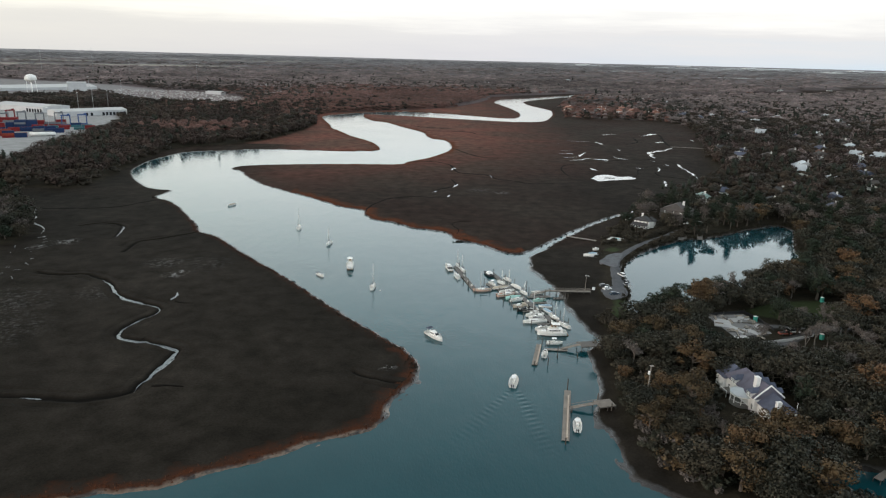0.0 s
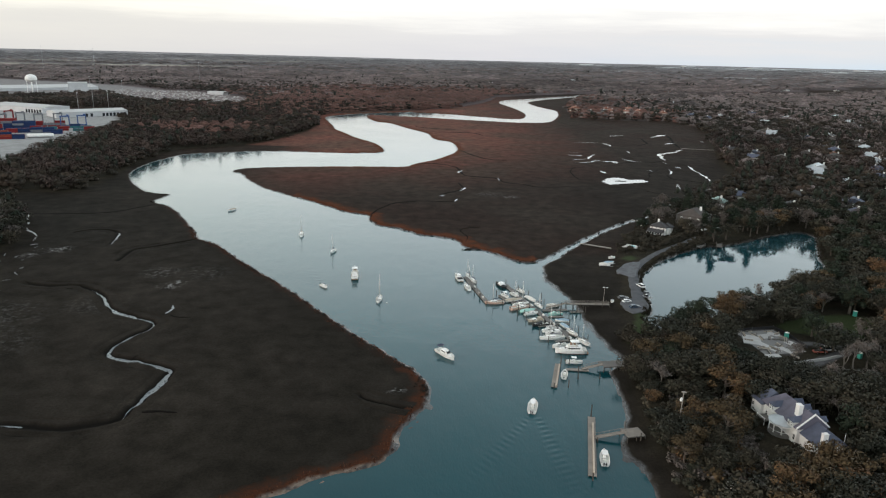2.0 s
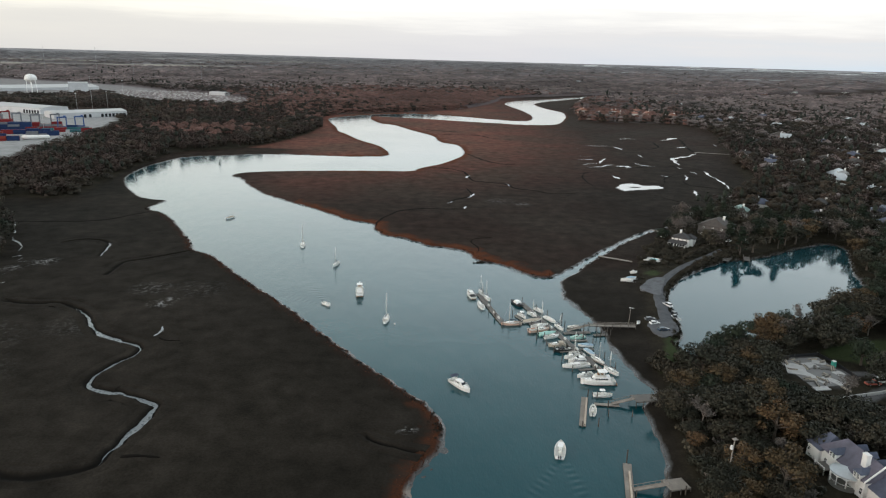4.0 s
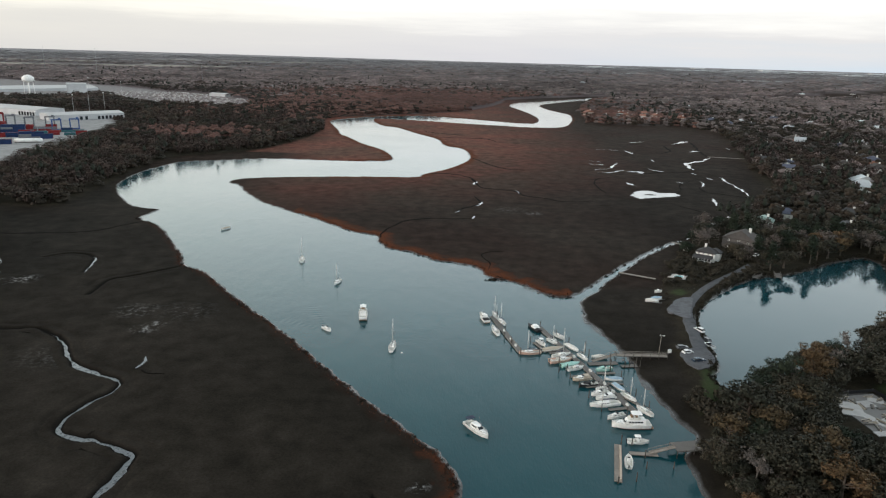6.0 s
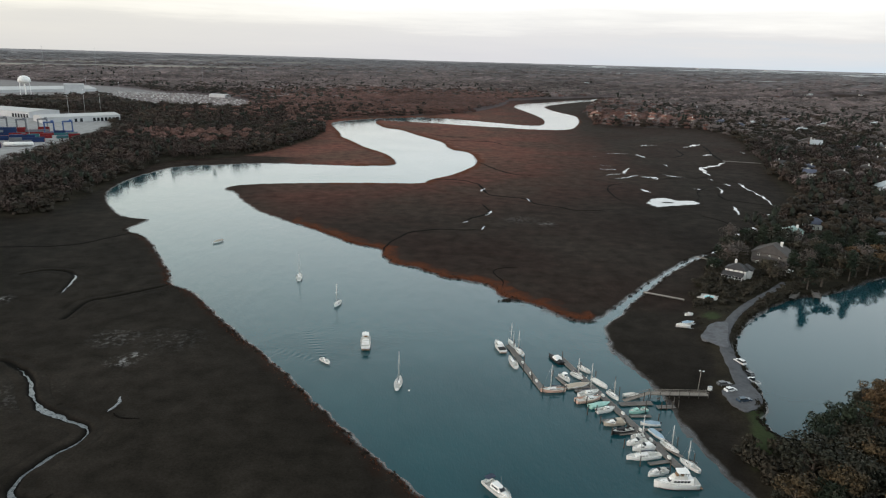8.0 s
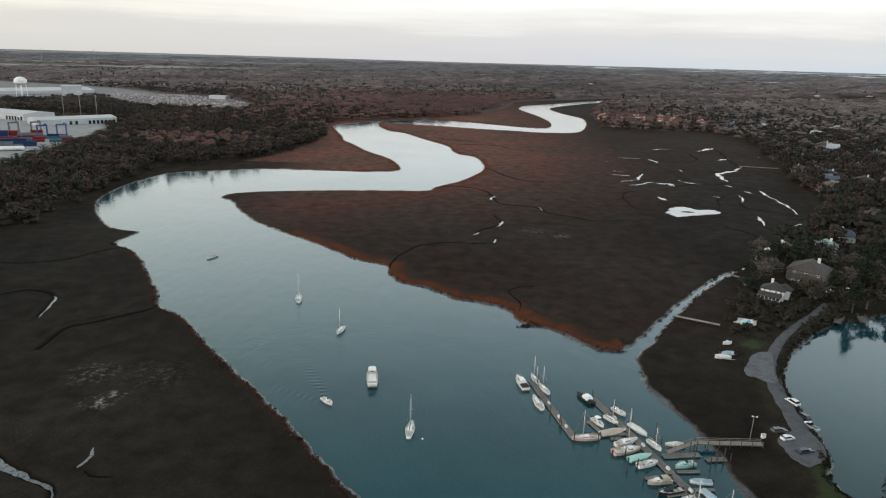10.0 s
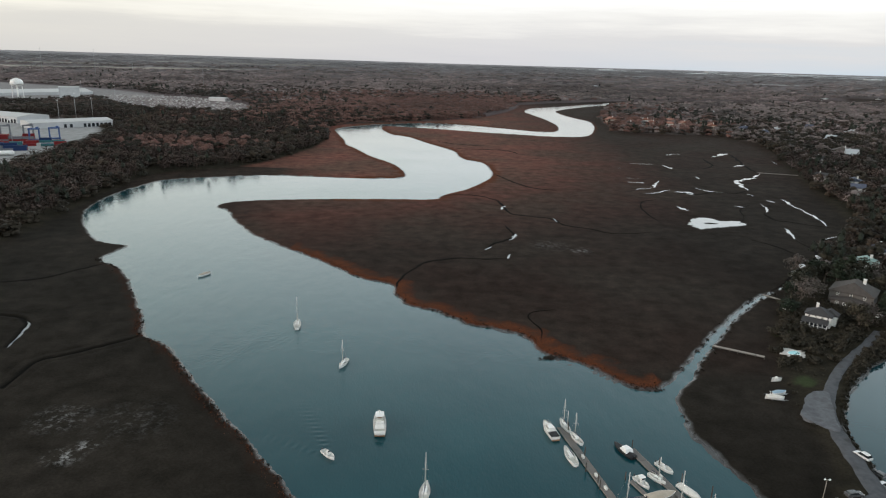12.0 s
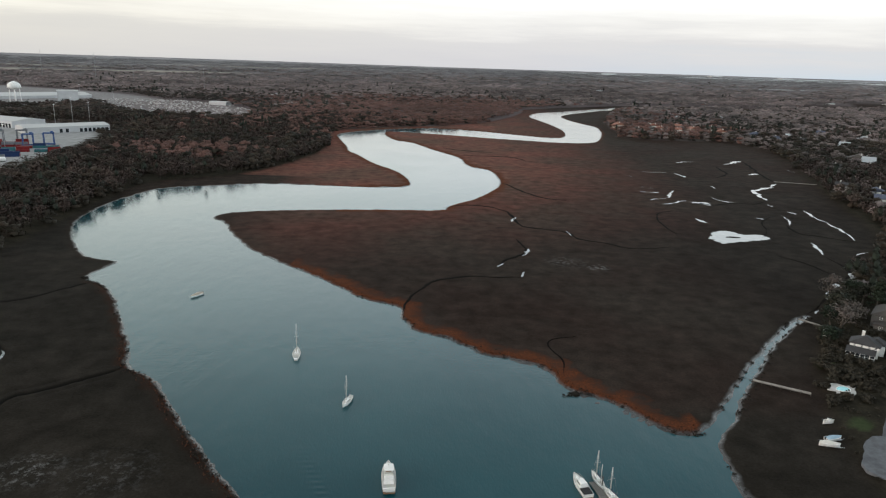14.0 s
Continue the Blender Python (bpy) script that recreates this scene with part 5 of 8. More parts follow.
for x, y, h in ((8.6, 334.5, 3.4), (11.3, 321.8, 3.0), (12.5, 309.1, 3.2), (10.3, 314.5, 2.7), (15.3, 299.6, 2.8), (12.6, 307.0, 2.6), (27.4, 285.8, 2.4), (32.5, 274.6, 2.6),
                (34.4, 267.7, 2.8), (36.7, 258.9, 2.6), (30.5, 281.0, 2.4), (26.6, 298.6, 2.5), (28.4, 292.6, 2.6), (30.6, 287.6, 2.4), (37.5, 276.8, 2.8), (22.2, 299.4, 2.6)):
    pile(x, y, h)
for x, y, h in ((31.0, 318.4, 2.6), (34.8, 311.0, 2.8), (39.6, 303.0, 4.8), (40.3, 299.4, 2.9), (45.8, 288.0, 4.4), (48.6, 283.6, 2.4), (50.2, 270.0, 2.6), (52.4, 262.2, 2.4),
                (47.4, 295.8, 3.2), (53.0, 290.6, 2.8), (55.0, 290.9, 2.9), (57.0, 291.2, 3.0), (54.0, 293.6, 2.8), (56.4, 293.9, 2.9), (51.4, 290.4, 2.8), (38.3, 222.5, 2.8),
                (42.6, 228.6, 2.2), (41.4, 239.8, 2.4), (50.0, 229.0, 2.2), (20.2, 311.4, 2.4), (25.8, 327.4, 2.4), (44.0, 256.4, 3.6)):
    pile(x, y, h)
for x, y, a in ((10.6, 320.6, 104), (14.0, 306.4, 104), (29.8, 312.6, 108), (34.6, 297.6, 108), (38.4, 286.4, 108), (41.4, 276.8, 108), (43.0, 271.4, 108), (12.6, 312.0, 104), (45.6, 262.6, 108)):
    dock_box(x, y, a)

# private piers below the house and beside the marina
floating_dock((36.2, 172.2), (42.0, 202.8), 2.0, PALEWOOD, "long pale floating pier below the house", 5)
gangway((40.6, 191.0), 0.5, (49.6, 191.6), 2.2, 1.4, "timber gangway up to the pier head")
trestle([(48.8, 190.9), (54.2, 192.3)], 4.4, 2.2, PALEWOOD, "square timber pier head on posts", False, 2.4, "pier_head")
for x, y, h in ((42.0, 203.4, 4.2), (36.0, 171.0, 2.0), (40.9, 189.0, 1.7), (50.0, 194.4, 4.0), (53.2, 189.4, 3.2)):
    pile(x, y, h, 0.2, "pale timber piling at the private pier")
spar = thing("timber_beam", at(39.2, 186.0, 79.3, 0.48), "long pale timber lying along the floating pier", "timber")
part("beam", Form().box(0, 0, 0, 26, 0.45, 0.4, bevel=0.05), plain("pale_timber", (0.46, 0.38, 0.31), 0.8, vary=0.25), spar)
floating_dock((33.4, 221.6), (37.4, 239.6), 1.8, PALEWOOD, "short pale floating pier", 3)
spar = thing("timber_beam", at(36.0, 230.4, 77.5, 0.48), "pale timber lying along the short floating pier", "timber")
part("beam", Form().box(0, 0, 0, 17, 0.5, 0.4, bevel=0.05), bpy.data.materials["pale_timber"], spar)
floating_dock((39.6, 235.4), (47.4, 235.0), 1.3, PALEWOOD, "narrow float beside the short pier", 1)
gangway((45.2, 235.6), 0.5, (52.4, 236.4), 2.2, 1.4, "timber gangway beside the short pier")
trestle([(52.0, 236.4), (59.4, 237.8)], 4.6, 2.2, GREYWOOD, "weathered timber pier head against the bank", False, 2.4, "pier_head")
for x, y, h in ((38.6, 240.6, 2.8), (33.4, 221.6, 1.9), (43.6, 233.9, 2.4)):
    pile(x, y, h, 0.2, "pale timber piling at the private pier")
# docks of the creek-side gardens
trestle([(74.6, 400.6), (90.6, 391.6)], 1.3, 1.7, PALEWOOD, "narrow grey boardwalk over the marsh to the creek", False, 3.2, "boardwalk")
trestle([(121.0, 465.2), (127.6, 457.0)], 1.3, 1.7, PALEWOOD, "short grey boardwalk over the marsh to the creek", False, 3.2, "boardwalk")
trestle([(155.6, 503.4), (164.6, 495.6)], 1.3, 1.7, PALEWOOD, "short grey boardwalk at the creek head", False, 3.2, "boardwalk")
trestle([(190.0, 544.8), (201.0, 537.4)], 1.3, 1.7, PALEWOOD, "short grey boardwalk at the marsh edge", False, 3.2, "boardwalk")
trestle([(283, 862), (345, 846)], 1.6, 1.7, PALEWOOD, "long grey boardwalk crossing the far marsh", False, 6, "boardwalk")
trestle([(148.0, 405.0), (142.6, 398.4)], 2.4, 1.6, GREYWOOD, "small dark landing stage on the pond", True, 2.4, "pond_dock")
trestle([(158.0, 408.0), (155.4, 400.0)], 3.0, 1.6, GREYWOOD, "weathered landing stage with rails on the pond", True, 2.4, "pond_dock")
trestle([(120.0, 159.5), (115.0, 156.0)], 1.8, 1.2, PALEWOOD, "small pale landing stage on the back pool", False, 2.4, "pond_dock")

# ---- houses ----
SLATE = plain("slate_grey_shingles", (0.064, 0.075, 0.112), 0.8, grain=2.2, vary=0.3, relief=0.35)
PLUM = plain("plum_grey_shingles", (0.090, 0.084, 0.112), 0.8, grain=2.2, vary=0.3, relief=0.35)
DARKROOF = plain("dark_shingles", (0.036, 0.035, 0.037), 0.85, grain=2.2, vary=0.3, relief=0.35)
BROWNROOF = plain("brown_shingles", (0.056, 0.048, 0.044), 0.85, grain=2.2, vary=0.3, relief=0.35)
TINROOF = plain("pale_standing_seam_roof", (0.42, 0.45, 0.47), 0.45, 0.3, grain=1.0, vary=0.15)
GREENROOF = plain("pale_green_metal_roof", (0.20, 0.30, 0.27), 0.5, 0.2, grain=1.0, vary=0.15)
REDROOF = plain("red_brown_roof", (0.26, 0.12, 0.085), 0.8, vary=0.25)
WHITEWALL = plain("white_clapboard", (0.70, 0.69, 0.67), 0.65, grain=1.2, vary=0.10, dirt=(0.52, 0.50, 0.46))
GREYWALL = plain("grey_shingle_wall", (0.105, 0.098, 0.092), 0.85, grain=1.5, vary=0.2)
TANWALL = plain("tan_stucco", (0.42, 0.36, 0.30), 0.85, grain=1.0, vary=0.15)
BRICKWALL = plain("red_brick_wall", (0.28, 0.15, 0.11), 0.85, grain=1.5, vary=0.2)
TRIM = plain("white_trim", (0.78, 0.77, 0.75), 0.55, vary=0.06)
CONCRETE = plain("concrete", (0.46, 0.45, 0.44), 0.85, grain=0.8, vary=0.2, dirt=(0.30, 0.29, 0.28))
STEEL = plain("galvanised_steel", (0.42, 0.43, 0.44), 0.45, 0.6, vary=0.15)


def window(house, x, y, z, w, h, nx, ny, shutters=False):
    """A sash window on a wall that faces (nx, ny)."""
    a = math.degrees(math.atan2(ny, nx)) + 90
    win = part("window", Form().box(x + nx * 0.02, y + ny * 0.02, z, w, 0.08, h, a), GLASS, house, "dark glazed window with white frame")
    f = Form()
    c, s = math.cos(radians(a)), math.sin(radians(a))
    for u, v, sx, sz in ((-w / 2, 0, 0.12, h), (w / 2, 0, 0.12, h), (0, 0, 0.06, h)):
        f.box(x + nx * 0.05 + c * u, y + ny * 0.05 + s * u, z + v, sx, 0.12, sz, a)
    for v in (-0.1, h * 0.5 - 0.03, h - 0.02):
        f.box(x + nx * 0.05, y + ny * 0.05, z + v, w + 0.2, 0.13, 0.1, a)
    part("frame", f, TRIM, win)


def chimney(house, x, y, z0, z1, w=1.3, d=0.9, mat=None):
    part("chimney", Form().box(x, y, z0, w, d, z1 - z0).box(x, y, z1 - 0.25, w + 0.2, d + 0.2, 0.18), mat or WHITEWALL, house)


def gable_wall(f, x0, x1, y, z0, z1, thick=0.2):
    """The triangle of wall under a roof's end."""
    m = (x0 + x1) / 2
    f.add([(x0, y, z0), (x1, y, z0), (m, y, z1), (x0, y + thick, z0), (x1, y + thick, z0), (m, y + thick, z1)],
          [(0, 1, 2), (5, 4, 3), (0, 3, 4, 1), (1, 4, 5, 2), (2, 5, 3, 0)])
    return f


def simple_house(x, y, turn, w, d, h, rise, wall, roof, label, hip=0.0, stack=True, porch=False):
    g = ground_z(x, y)
    hs = thing("house", at(x, y, turn, g - 0.2), label, "house", "houses among the trees")
    f = Form().box(0, 0, 0, w, d, h)
    if not hip:
        gable_wall(f, -w / 2, w / 2, -d / 2, h, h + rise * 0.93)
        gable_wall(f, -w / 2, w / 2, d / 2 - 0.2, h, h + rise * 0.93)
    part("wall", f, wall, hs)
    part("roof", Form().roof(-w / 2, w / 2, -d / 2, d / 2, h + 0.1, h + rise, 0.5, hip, hip), roof, hs)
    for z in ([1.0] if h < 4.5 else [1.0, 4.0]):
        for u in (-0.3, 0.0, 0.3):
            window(hs, u * w, -d / 2, z, 1.0, 1.4, 0, -1)
        for u in (-0.32, 0.05, 0.34):
            window(hs, -w / 2, u * d, z, 1.0, 1.4, -1, 0)
    part("door", Form().box(w * 0.15, -d / 2 - 0.03, 0.2, 1.0, 0.1, 2.05), TRIM, hs)
    if stack:
        chimney(hs, w * 0.18, d * 0.15, h, h + rise + 0.9)
    if porch:
        part("porch_roof", Form().roof(-w / 2, w / 2, -d / 2 - 3, -d / 2, 2.7, 3.3, 0.2, 1.2, 0.2), roof, hs)
        for k in range(6):
            part("porch_post", Form().box(-w / 2 + w * k / 5, -d / 2 - 2.9, 0, 0.18, 0.18, 2.7), TRIM, hs)
    return hs


def big_house():
    x, y = 99.5, 195.2
    g = ground_z(x, y)
    hs = thing("house", at(x, y, 8, g - 0.2) @ Matrix.Diagonal((0.80, 0.80, 0.92, 1)), "large white waterfront house with slate roofs and a round porch", "house", "houses among the trees")
    e, r = 5.6, 9.8
    f = Form().box(0, 1.7, 0, 11.4, 20.6, e)
    gable_wall(f, -5.7, 5.7, -8.6, e, r - 0.25)
    f.box(1.0, -13.0, 0, 10.4, 9.0, 4.3)
    f.box(-1.2, 14.2, 0, 11.0, 6.0, 4.8)
    part("wall", f, WHITEWALL, hs)
    part("roof", Form().roof(-5.7, 5.7, -8.4, 12.0, e, r, 0.55, 0.0, 4.5), PLUM, hs, "plum-grey shingled main roof")
    part("roof", Form().roof(-4.2, 6.2, -17.5, -8.7, 4.3, 7.8, 0.5, 4.2, 0.0), SLATE, hs, "slate-grey hipped wing roof")
    part("roof", Form().roof(-6.7, 4.3, 11.0, 17.2, 4.9, 8.6, 0.5, 1.0, 3.0), SLATE, hs, "slate-grey hipped wing roof")
    # white boards up the verge of the gable
    for s in (1, -1):
        v = Form()
        a, b = Vector((6.35 * s, -9.05, e - 0.25)), Vector((0, -9.05, r + 0.12))
        for o in (0,):
            v.add([a, b, b + Vector((0, 0, 0.55)), a + Vector((0, 0, 0.55)), a + Vector((0, 0.3, 0)), b + Vector((0, 0.3, 0)), b + Vector((0, 0.3, 0.55)), a + Vector((0, 0.3, 0.55))],
                  [(0, 1, 2, 3), (7, 6, 5, 4), (3, 2, 6, 7), (0, 4, 5, 1), (0, 3, 7, 4), (1, 5, 6, 2)])
        part("verge_board", v, TRIM, hs)
    # western dormers with hipped caps
    for dy, w in ((5.6, 3.2), (-5.6, 3.0)):
        d = part("dormer", Form().box(-5.2, dy, e - 0.6, 2.6, w, 2.1), WHITEWALL, hs)
        cap = Form().add([(-6.9, dy - w / 2 - 0.4, e + 1.45), (-6.9, dy + w / 2 + 0.4, e + 1.45), (-2.4, dy + w / 2 + 0.4, e + 1.45), (-2.4, dy - w / 2 - 0.4, e + 1.45),
                          (-5.2, dy, e + 2.75), (-2.0, dy, e + 2.75)],
                         [(0, 4, 1), (1, 4, 5, 2), (2, 5, 3), (3, 5, 4, 0), (3, 2, 1, 0)][0:5])
        part("roof", cap, SLATE, d)
        for u in (-0.7, 0.7):
            window(hs, -6.5, dy + u, e - 0.1, 0.9, 1.3, -1, 0)
    # a row of small eastern gables
    for dy in (-6.2, -1.8, 2.6, 7.0):
        d = part("dormer", Form().box(4.9, dy, e - 0.5, 2.2, 2.6, 1.9), WHITEWALL, hs)
        part("roof", Form().add([(6.4, dy - 1.7, e + 1.3), (6.4, dy + 1.7, e + 1.3), (6.4, dy, e + 2.6), (2.4, dy - 1.7, e + 1.3), (2.4, dy + 1.7, e + 1.3), (1.6, dy, e + 2.6)],
                                [(0, 1, 2), (0, 2, 5, 3), (1, 4, 5, 2), (3, 5, 4), (0, 3, 4, 1)]), SLATE, d)
    # round columned porch on the river side with a pale metal roof
    n = 10
    arc = [radians(90 + 180 * i / n) for i in range(n + 1)]
    cx, cy = -5.6, -0.6
    rings = [[(cx + rad * math.cos(a), cy + rad * math.sin(a), z) for a in arc] for rad, z in ((4.9, 4.2), (4.9, 4.45), (2.6, 5.35), (0.2, 5.9))]
    part("porch_roof", Form().loft(rings, caps=False, smooth=False), TINROOF, hs, "rounded pale metal porch roof")
    part("porch_floor", Form().prism([(cx + 4.7 * math.cos(a), cy + 4.7 * math.sin(a)) for a in arc], 0.0, 1.2), GREYWOOD, hs)
    for i in range(0, n + 1, 2):
        a = arc[i]
        part("column", Form().tube((cx + 4.5 * math.cos(a), cy + 4.5 * math.sin(a), 1.2), (cx + 4.5 * math.cos(a), cy + 4.5 * math.sin(a), 4.25), 0.2, 0.17, 8), TRIM, hs)
    part("porch_beam", Form().loft([[(cx + rad * math.cos(a), cy + rad * math.sin(a), z) for a in arc] for rad, z in ((4.6, 3.8), (4.75, 3.8), (4.75, 4.25))], caps=False, smooth=False), TRIM, hs)
    part("porch_rail", Form().loft([[(cx + 4.45 * math.cos(a), cy + 4.45 * math.sin(a), z) for a in arc] for z in (1.9, 2.05)], caps=False, smooth=False), TRIM, hs)
    # terrace and low lean-to at the north-west corner
    part("terrace", Form().box(-7.6, 7.0, 1.6, 3.6, 5.0, 0.3), GREYWOOD, hs)
    for sx, sy in ((-9.2, 4.7), (-9.2, 9.3)):
        part("terrace_post", Form().box(sx, sy, 0, 0.25, 0.25, 2.7), TRIM, hs)
    part("terrace_rail", Form().box(-9.3, 7.0, 2.5, 0.12, 5.0, 0.16), TRIM, hs)
    chimney(hs, -2.6, -3.8, 6.0, 11.4, 1.6, 2.0)
    chimney(hs, -2.4, -17.9, 0.0, 8.6, 1.8, 1.3)
    for u in (-3.0, 1.6, 3.0, 4.6):
        window(hs, u, -17.5, 1.2, 0.9, 1.7, 0, -1)
    for u in (-1.4, 1.4):
        window(hs, u, -8.62, 6.2, 1.0, 1.5, 0, -1)
    for dy in (-7.5, 5.0, 9.0):
        window(hs, -5.7, dy, 1.4, 1.1, 1.8, -1, 0)
    part("lightning_rod", Form().tube((6.0, -17.0, 4.0), (6.0, -17.0, 7.6), 0.08, n=5), TRIM, hs)


def white_house():
    x, y = 127.5, 426.5
    hs = thing("house", at(x, y, -35, ground_z(x, y) - 0.2) @ Matrix.Diagonal((0.82, 0.82, 0.84, 1)), "white two-storey house with dark roofs and screened porch", "house", "houses among the trees")
    f = Form().box(0, 1.5, 0, 12.0, 8.0, 5.8).box(4.0, 5.5, 0, 8.0, 6.0, 5.2)
    part("wall", f, WHITEWALL, hs)
    part("roof", Form().roof(-6.0, 6.0, -2.5, 5.5, 5.9, 9.2, 0.6, 4.0, 3.4), DARKROOF, hs)
    part("roof", Form().roof(0.5, 8.2, 3.0, 9.0, 5.3, 8.2, 0.5, 1.0, 2.5), DARKROOF, hs)
    part("porch_roof", Form().add([(-7.0, -7.2, 2.9), (5.2, -7.2, 2.9), (5.2, -2.4, 4.4), (-7.0, -2.4, 4.4), (-7.0, -7.2, 2.7), (5.2, -7.2, 2.7), (5.2, -2.4, 2.7), (-7.0, -2.4, 2.7)],
                                  [(0, 1, 2, 3), (7, 6, 5, 4), (0, 4, 5, 1), (1, 5, 6, 2), (2, 6, 7, 3), (3, 7, 4, 0)]), DARKROOF, hs)
    part("porch_floor", Form().box(-0.9, -4.8, 0, 12.0, 4.6, 0.7), GREYWOOD, hs)
    for k in range(7):
        part("porch_post", Form().box(-6.7 + k * 1.95, -7.0, 0.7, 0.22, 0.22, 2.1), TRIM, hs)
    part("porch_rail", Form().box(-0.9, -7.0, 1.35, 11.8, 0.1, 0.12).box(-0.9, -7.0, 2.62, 11.8, 0.12, 0.14), TRIM, hs)
    part("porch_screen", Form().box(-0.9, -6.8, 0.75, 11.6, 0.04, 1.85), GLASS, hs, "dark insect screen")
    for u in (-4.0, -1.0, 2.0, 4.6):
        window(hs, u, -2.5, 4.5, 0.9, 1.1, 0, -1)
    for u in (0.0, 3.5):
        window(hs, -6.0, u, 3.6, 0.9, 1.3, -1, 0)
    chimney(hs, -1.6, 3.2, 6.5, 10.6, 1.3, 1.0)


big_house()
white_house()
HOUSES = [(99.5, 195.2, 10.5), (101.5, 183.0, 8), (127.5, 426.5, 12), (160, 459, 13), (196, 513, 10), (123.5, 446, 4)]
gh = simple_house(160, 459, -38, 18, 15, 5.6, 4.6, GREYWALL, BROWNROOF, "grey shingled house with a broad brown roof", 4.0)
part("porch_roof", Form().roof(-7.5, 7.5, -12.5, -6.5, 2.9, 4.2, 0.4, 2.0, 0.5), BROWNROOF, gh)
part("lower_wall", Form().box(0, -9.5, 0, 14.4, 5.6, 2.8), GREYWALL, gh)
for u in (-4.5, -1.5, 1.5, 4.5):
    window(gh, u, -12.3, 0.9, 1.2, 1.3, 0, -1)
simple_house(196, 513, -30, 12, 10, 4.6, 3.0, WHITEWALL, GREENROOF, "white house with a pale green metal roof", 2.0)
shed = thing("shed", at(123.4, 445.2, -20, ground_z(123.4, 445.2) - 0.1), "small white octagonal garden shed", "shed")
oct8 = [(2.0 * math.cos(radians(22.5 + 45 * i)), 2.0 * math.sin(radians(22.5 + 45 * i))) for i in range(8)]
part("wall", Form().prism(oct8, 0, 2.3), WHITEWALL, shed)
part("roof", Form().loft([[(x * k, y * k, z) for x, y in oct8] for k, z in ((1.15, 2.25), (0.6, 3.0), (0.05, 3.4))], closed=True, smooth=False), TINROOF, shed)
part("door", Form().box(0, -1.9, 0, 0.9, 0.1, 1.9), GREYWALL, shed)

TANKWATER = plain("pool_water", (0.22, 0.58, 0.62), 0.08, vary=0.1)
PAVER = plain("pool_paving", (0.48, 0.47, 0.45), 0.8, grain=1.5, vary=0.2)
pool = thing("swimming_pool", at(103.0, 395.0, 20, ground_z(103, 395)), "turquoise garden pool with pale paving round it", "pool")
part("paving", Form().prism([(7.4 * math.cos(a) * (0.66 + 0.16 * math.sin(5 * a + 1)), 5.6 * math.sin(a) * (0.66 + 0.2 * math.cos(4 * a))) for a in np.linspace(0, 6.283, 20)[:-1]], -0.3, 0.12), PAVER, pool)
part("water", Form().prism([(2.5 * math.cos(a), 1.7 * math.sin(a) * (1 + 0.25 * math.cos(a))) for a in np.linspace(0, 6.283, 20)[:-1]], -0.2, 0.14), TANKWATER, pool)
part("coping", Form().loft([[(2.5 * k * math.cos(a), 1.7 * k * math.sin(a) * (1 + 0.25 * math.cos(a)), z) for a in np.linspace(0, 6.283, 24)[:-1]] for k, z in ((1.0, 0.12), (1.0, 0.2), (1.1, 0.2), (1.1, 0.12))],
                           closed=True, caps=False, smooth=False), TRIM, pool)

# the wooded suburb
WALLS, ROOFS = [WHITEWALL, TANWALL, WHITEWALL, BRICKWALL, GREYWALL], [DARKROOF, SLATE, TINROOF, BROWNROOF, TINROOF]
WORDS = {"white_clapboard": "white clapboard", "tan_stucco": "tan stuccoed", "red_brick_wall": "red brick", "grey_shingle_wall": "grey shingled"}
ROOFWORDS = {"dark_shingles": "dark shingled", "slate_grey_shingles": "slate-grey", "pale_standing_seam_roof": "pale metal", "brown_shingles": "brown shingled", "red_brown_roof": "red-brown"}


def suburb_house(x, y, turn, w, d, h, wall, roof, hip):
    k = 0.5 if y > 1450 else 1.0                    # low roofs among low far trees
    simple_house(x, y, turn, w, d, h * k, w * 0.22 * k, wall, roof, f"{WORDS[wall.name]} house with {ROOFWORDS[roof.name]} roof among trees", hip)
    HOUSES.append((x, y, max(w, d) * 0.62))


hr = random.Random(11)
for x, y, w, d, h, wi, ri in ((345, 660, 22, 14, 5.6, 0, 2), (352, 617, 15, 10, 3.4, 0, 2), (323, 750, 14, 11, 6.5, 0, 1), (462, 1014, 26, 14, 5, 0, 2), (224, 544, 14, 11, 4.0, 0, 1),
                             (242, 498, 13, 10, 5.5, 0, 0), (526, 913, 20, 14, 5.5, 1, 3), (453, 749, 18, 13, 5.5, 0, 2), (494, 971, 18, 12, 5, 1, 1), (371, 586, 12, 10, 6.0, 0, 3),
                             (453, 858, 16, 12, 5.5, 0, 0), (325, 815, 14, 12, 6, 0, 0), (341, 789, 14, 10, 6, 0, 1), (466, 1045, 22, 14, 5, 3, 3), (392, 953, 14, 12, 5.5, 0, 0)):
    suburb_house(x, y, hr.choice((-30, -25, 20, 60, 65)), w, d, h, WALLS[wi], ROOFS[ri], 0 if hr.random() < 0.5 else d * 0.3)
for x, y, w, d, h, wi, ri in ((463, 1268, 16, 12, 6, 0, 1), (500, 1262, 14, 12, 6, 0, 0), (270, 540, 13, 11, 5.5, 1, 0), (300, 520, 14, 11, 5.5, 4, 1),
                             (395, 640, 14, 11, 5.5, 1, 1), (420, 690, 15, 12, 5.5, 0, 1), (405, 800, 14, 12, 5.6, 1, 3), (280, 480, 14, 11, 5.5, 0, 1)):
    suburb_house(x, y, hr.choice((-30, -25, 20, 60, 65)), w, d, h, WALLS[wi], ROOFS[ri], 0 if hr.random() < 0.5 else d * 0.3)
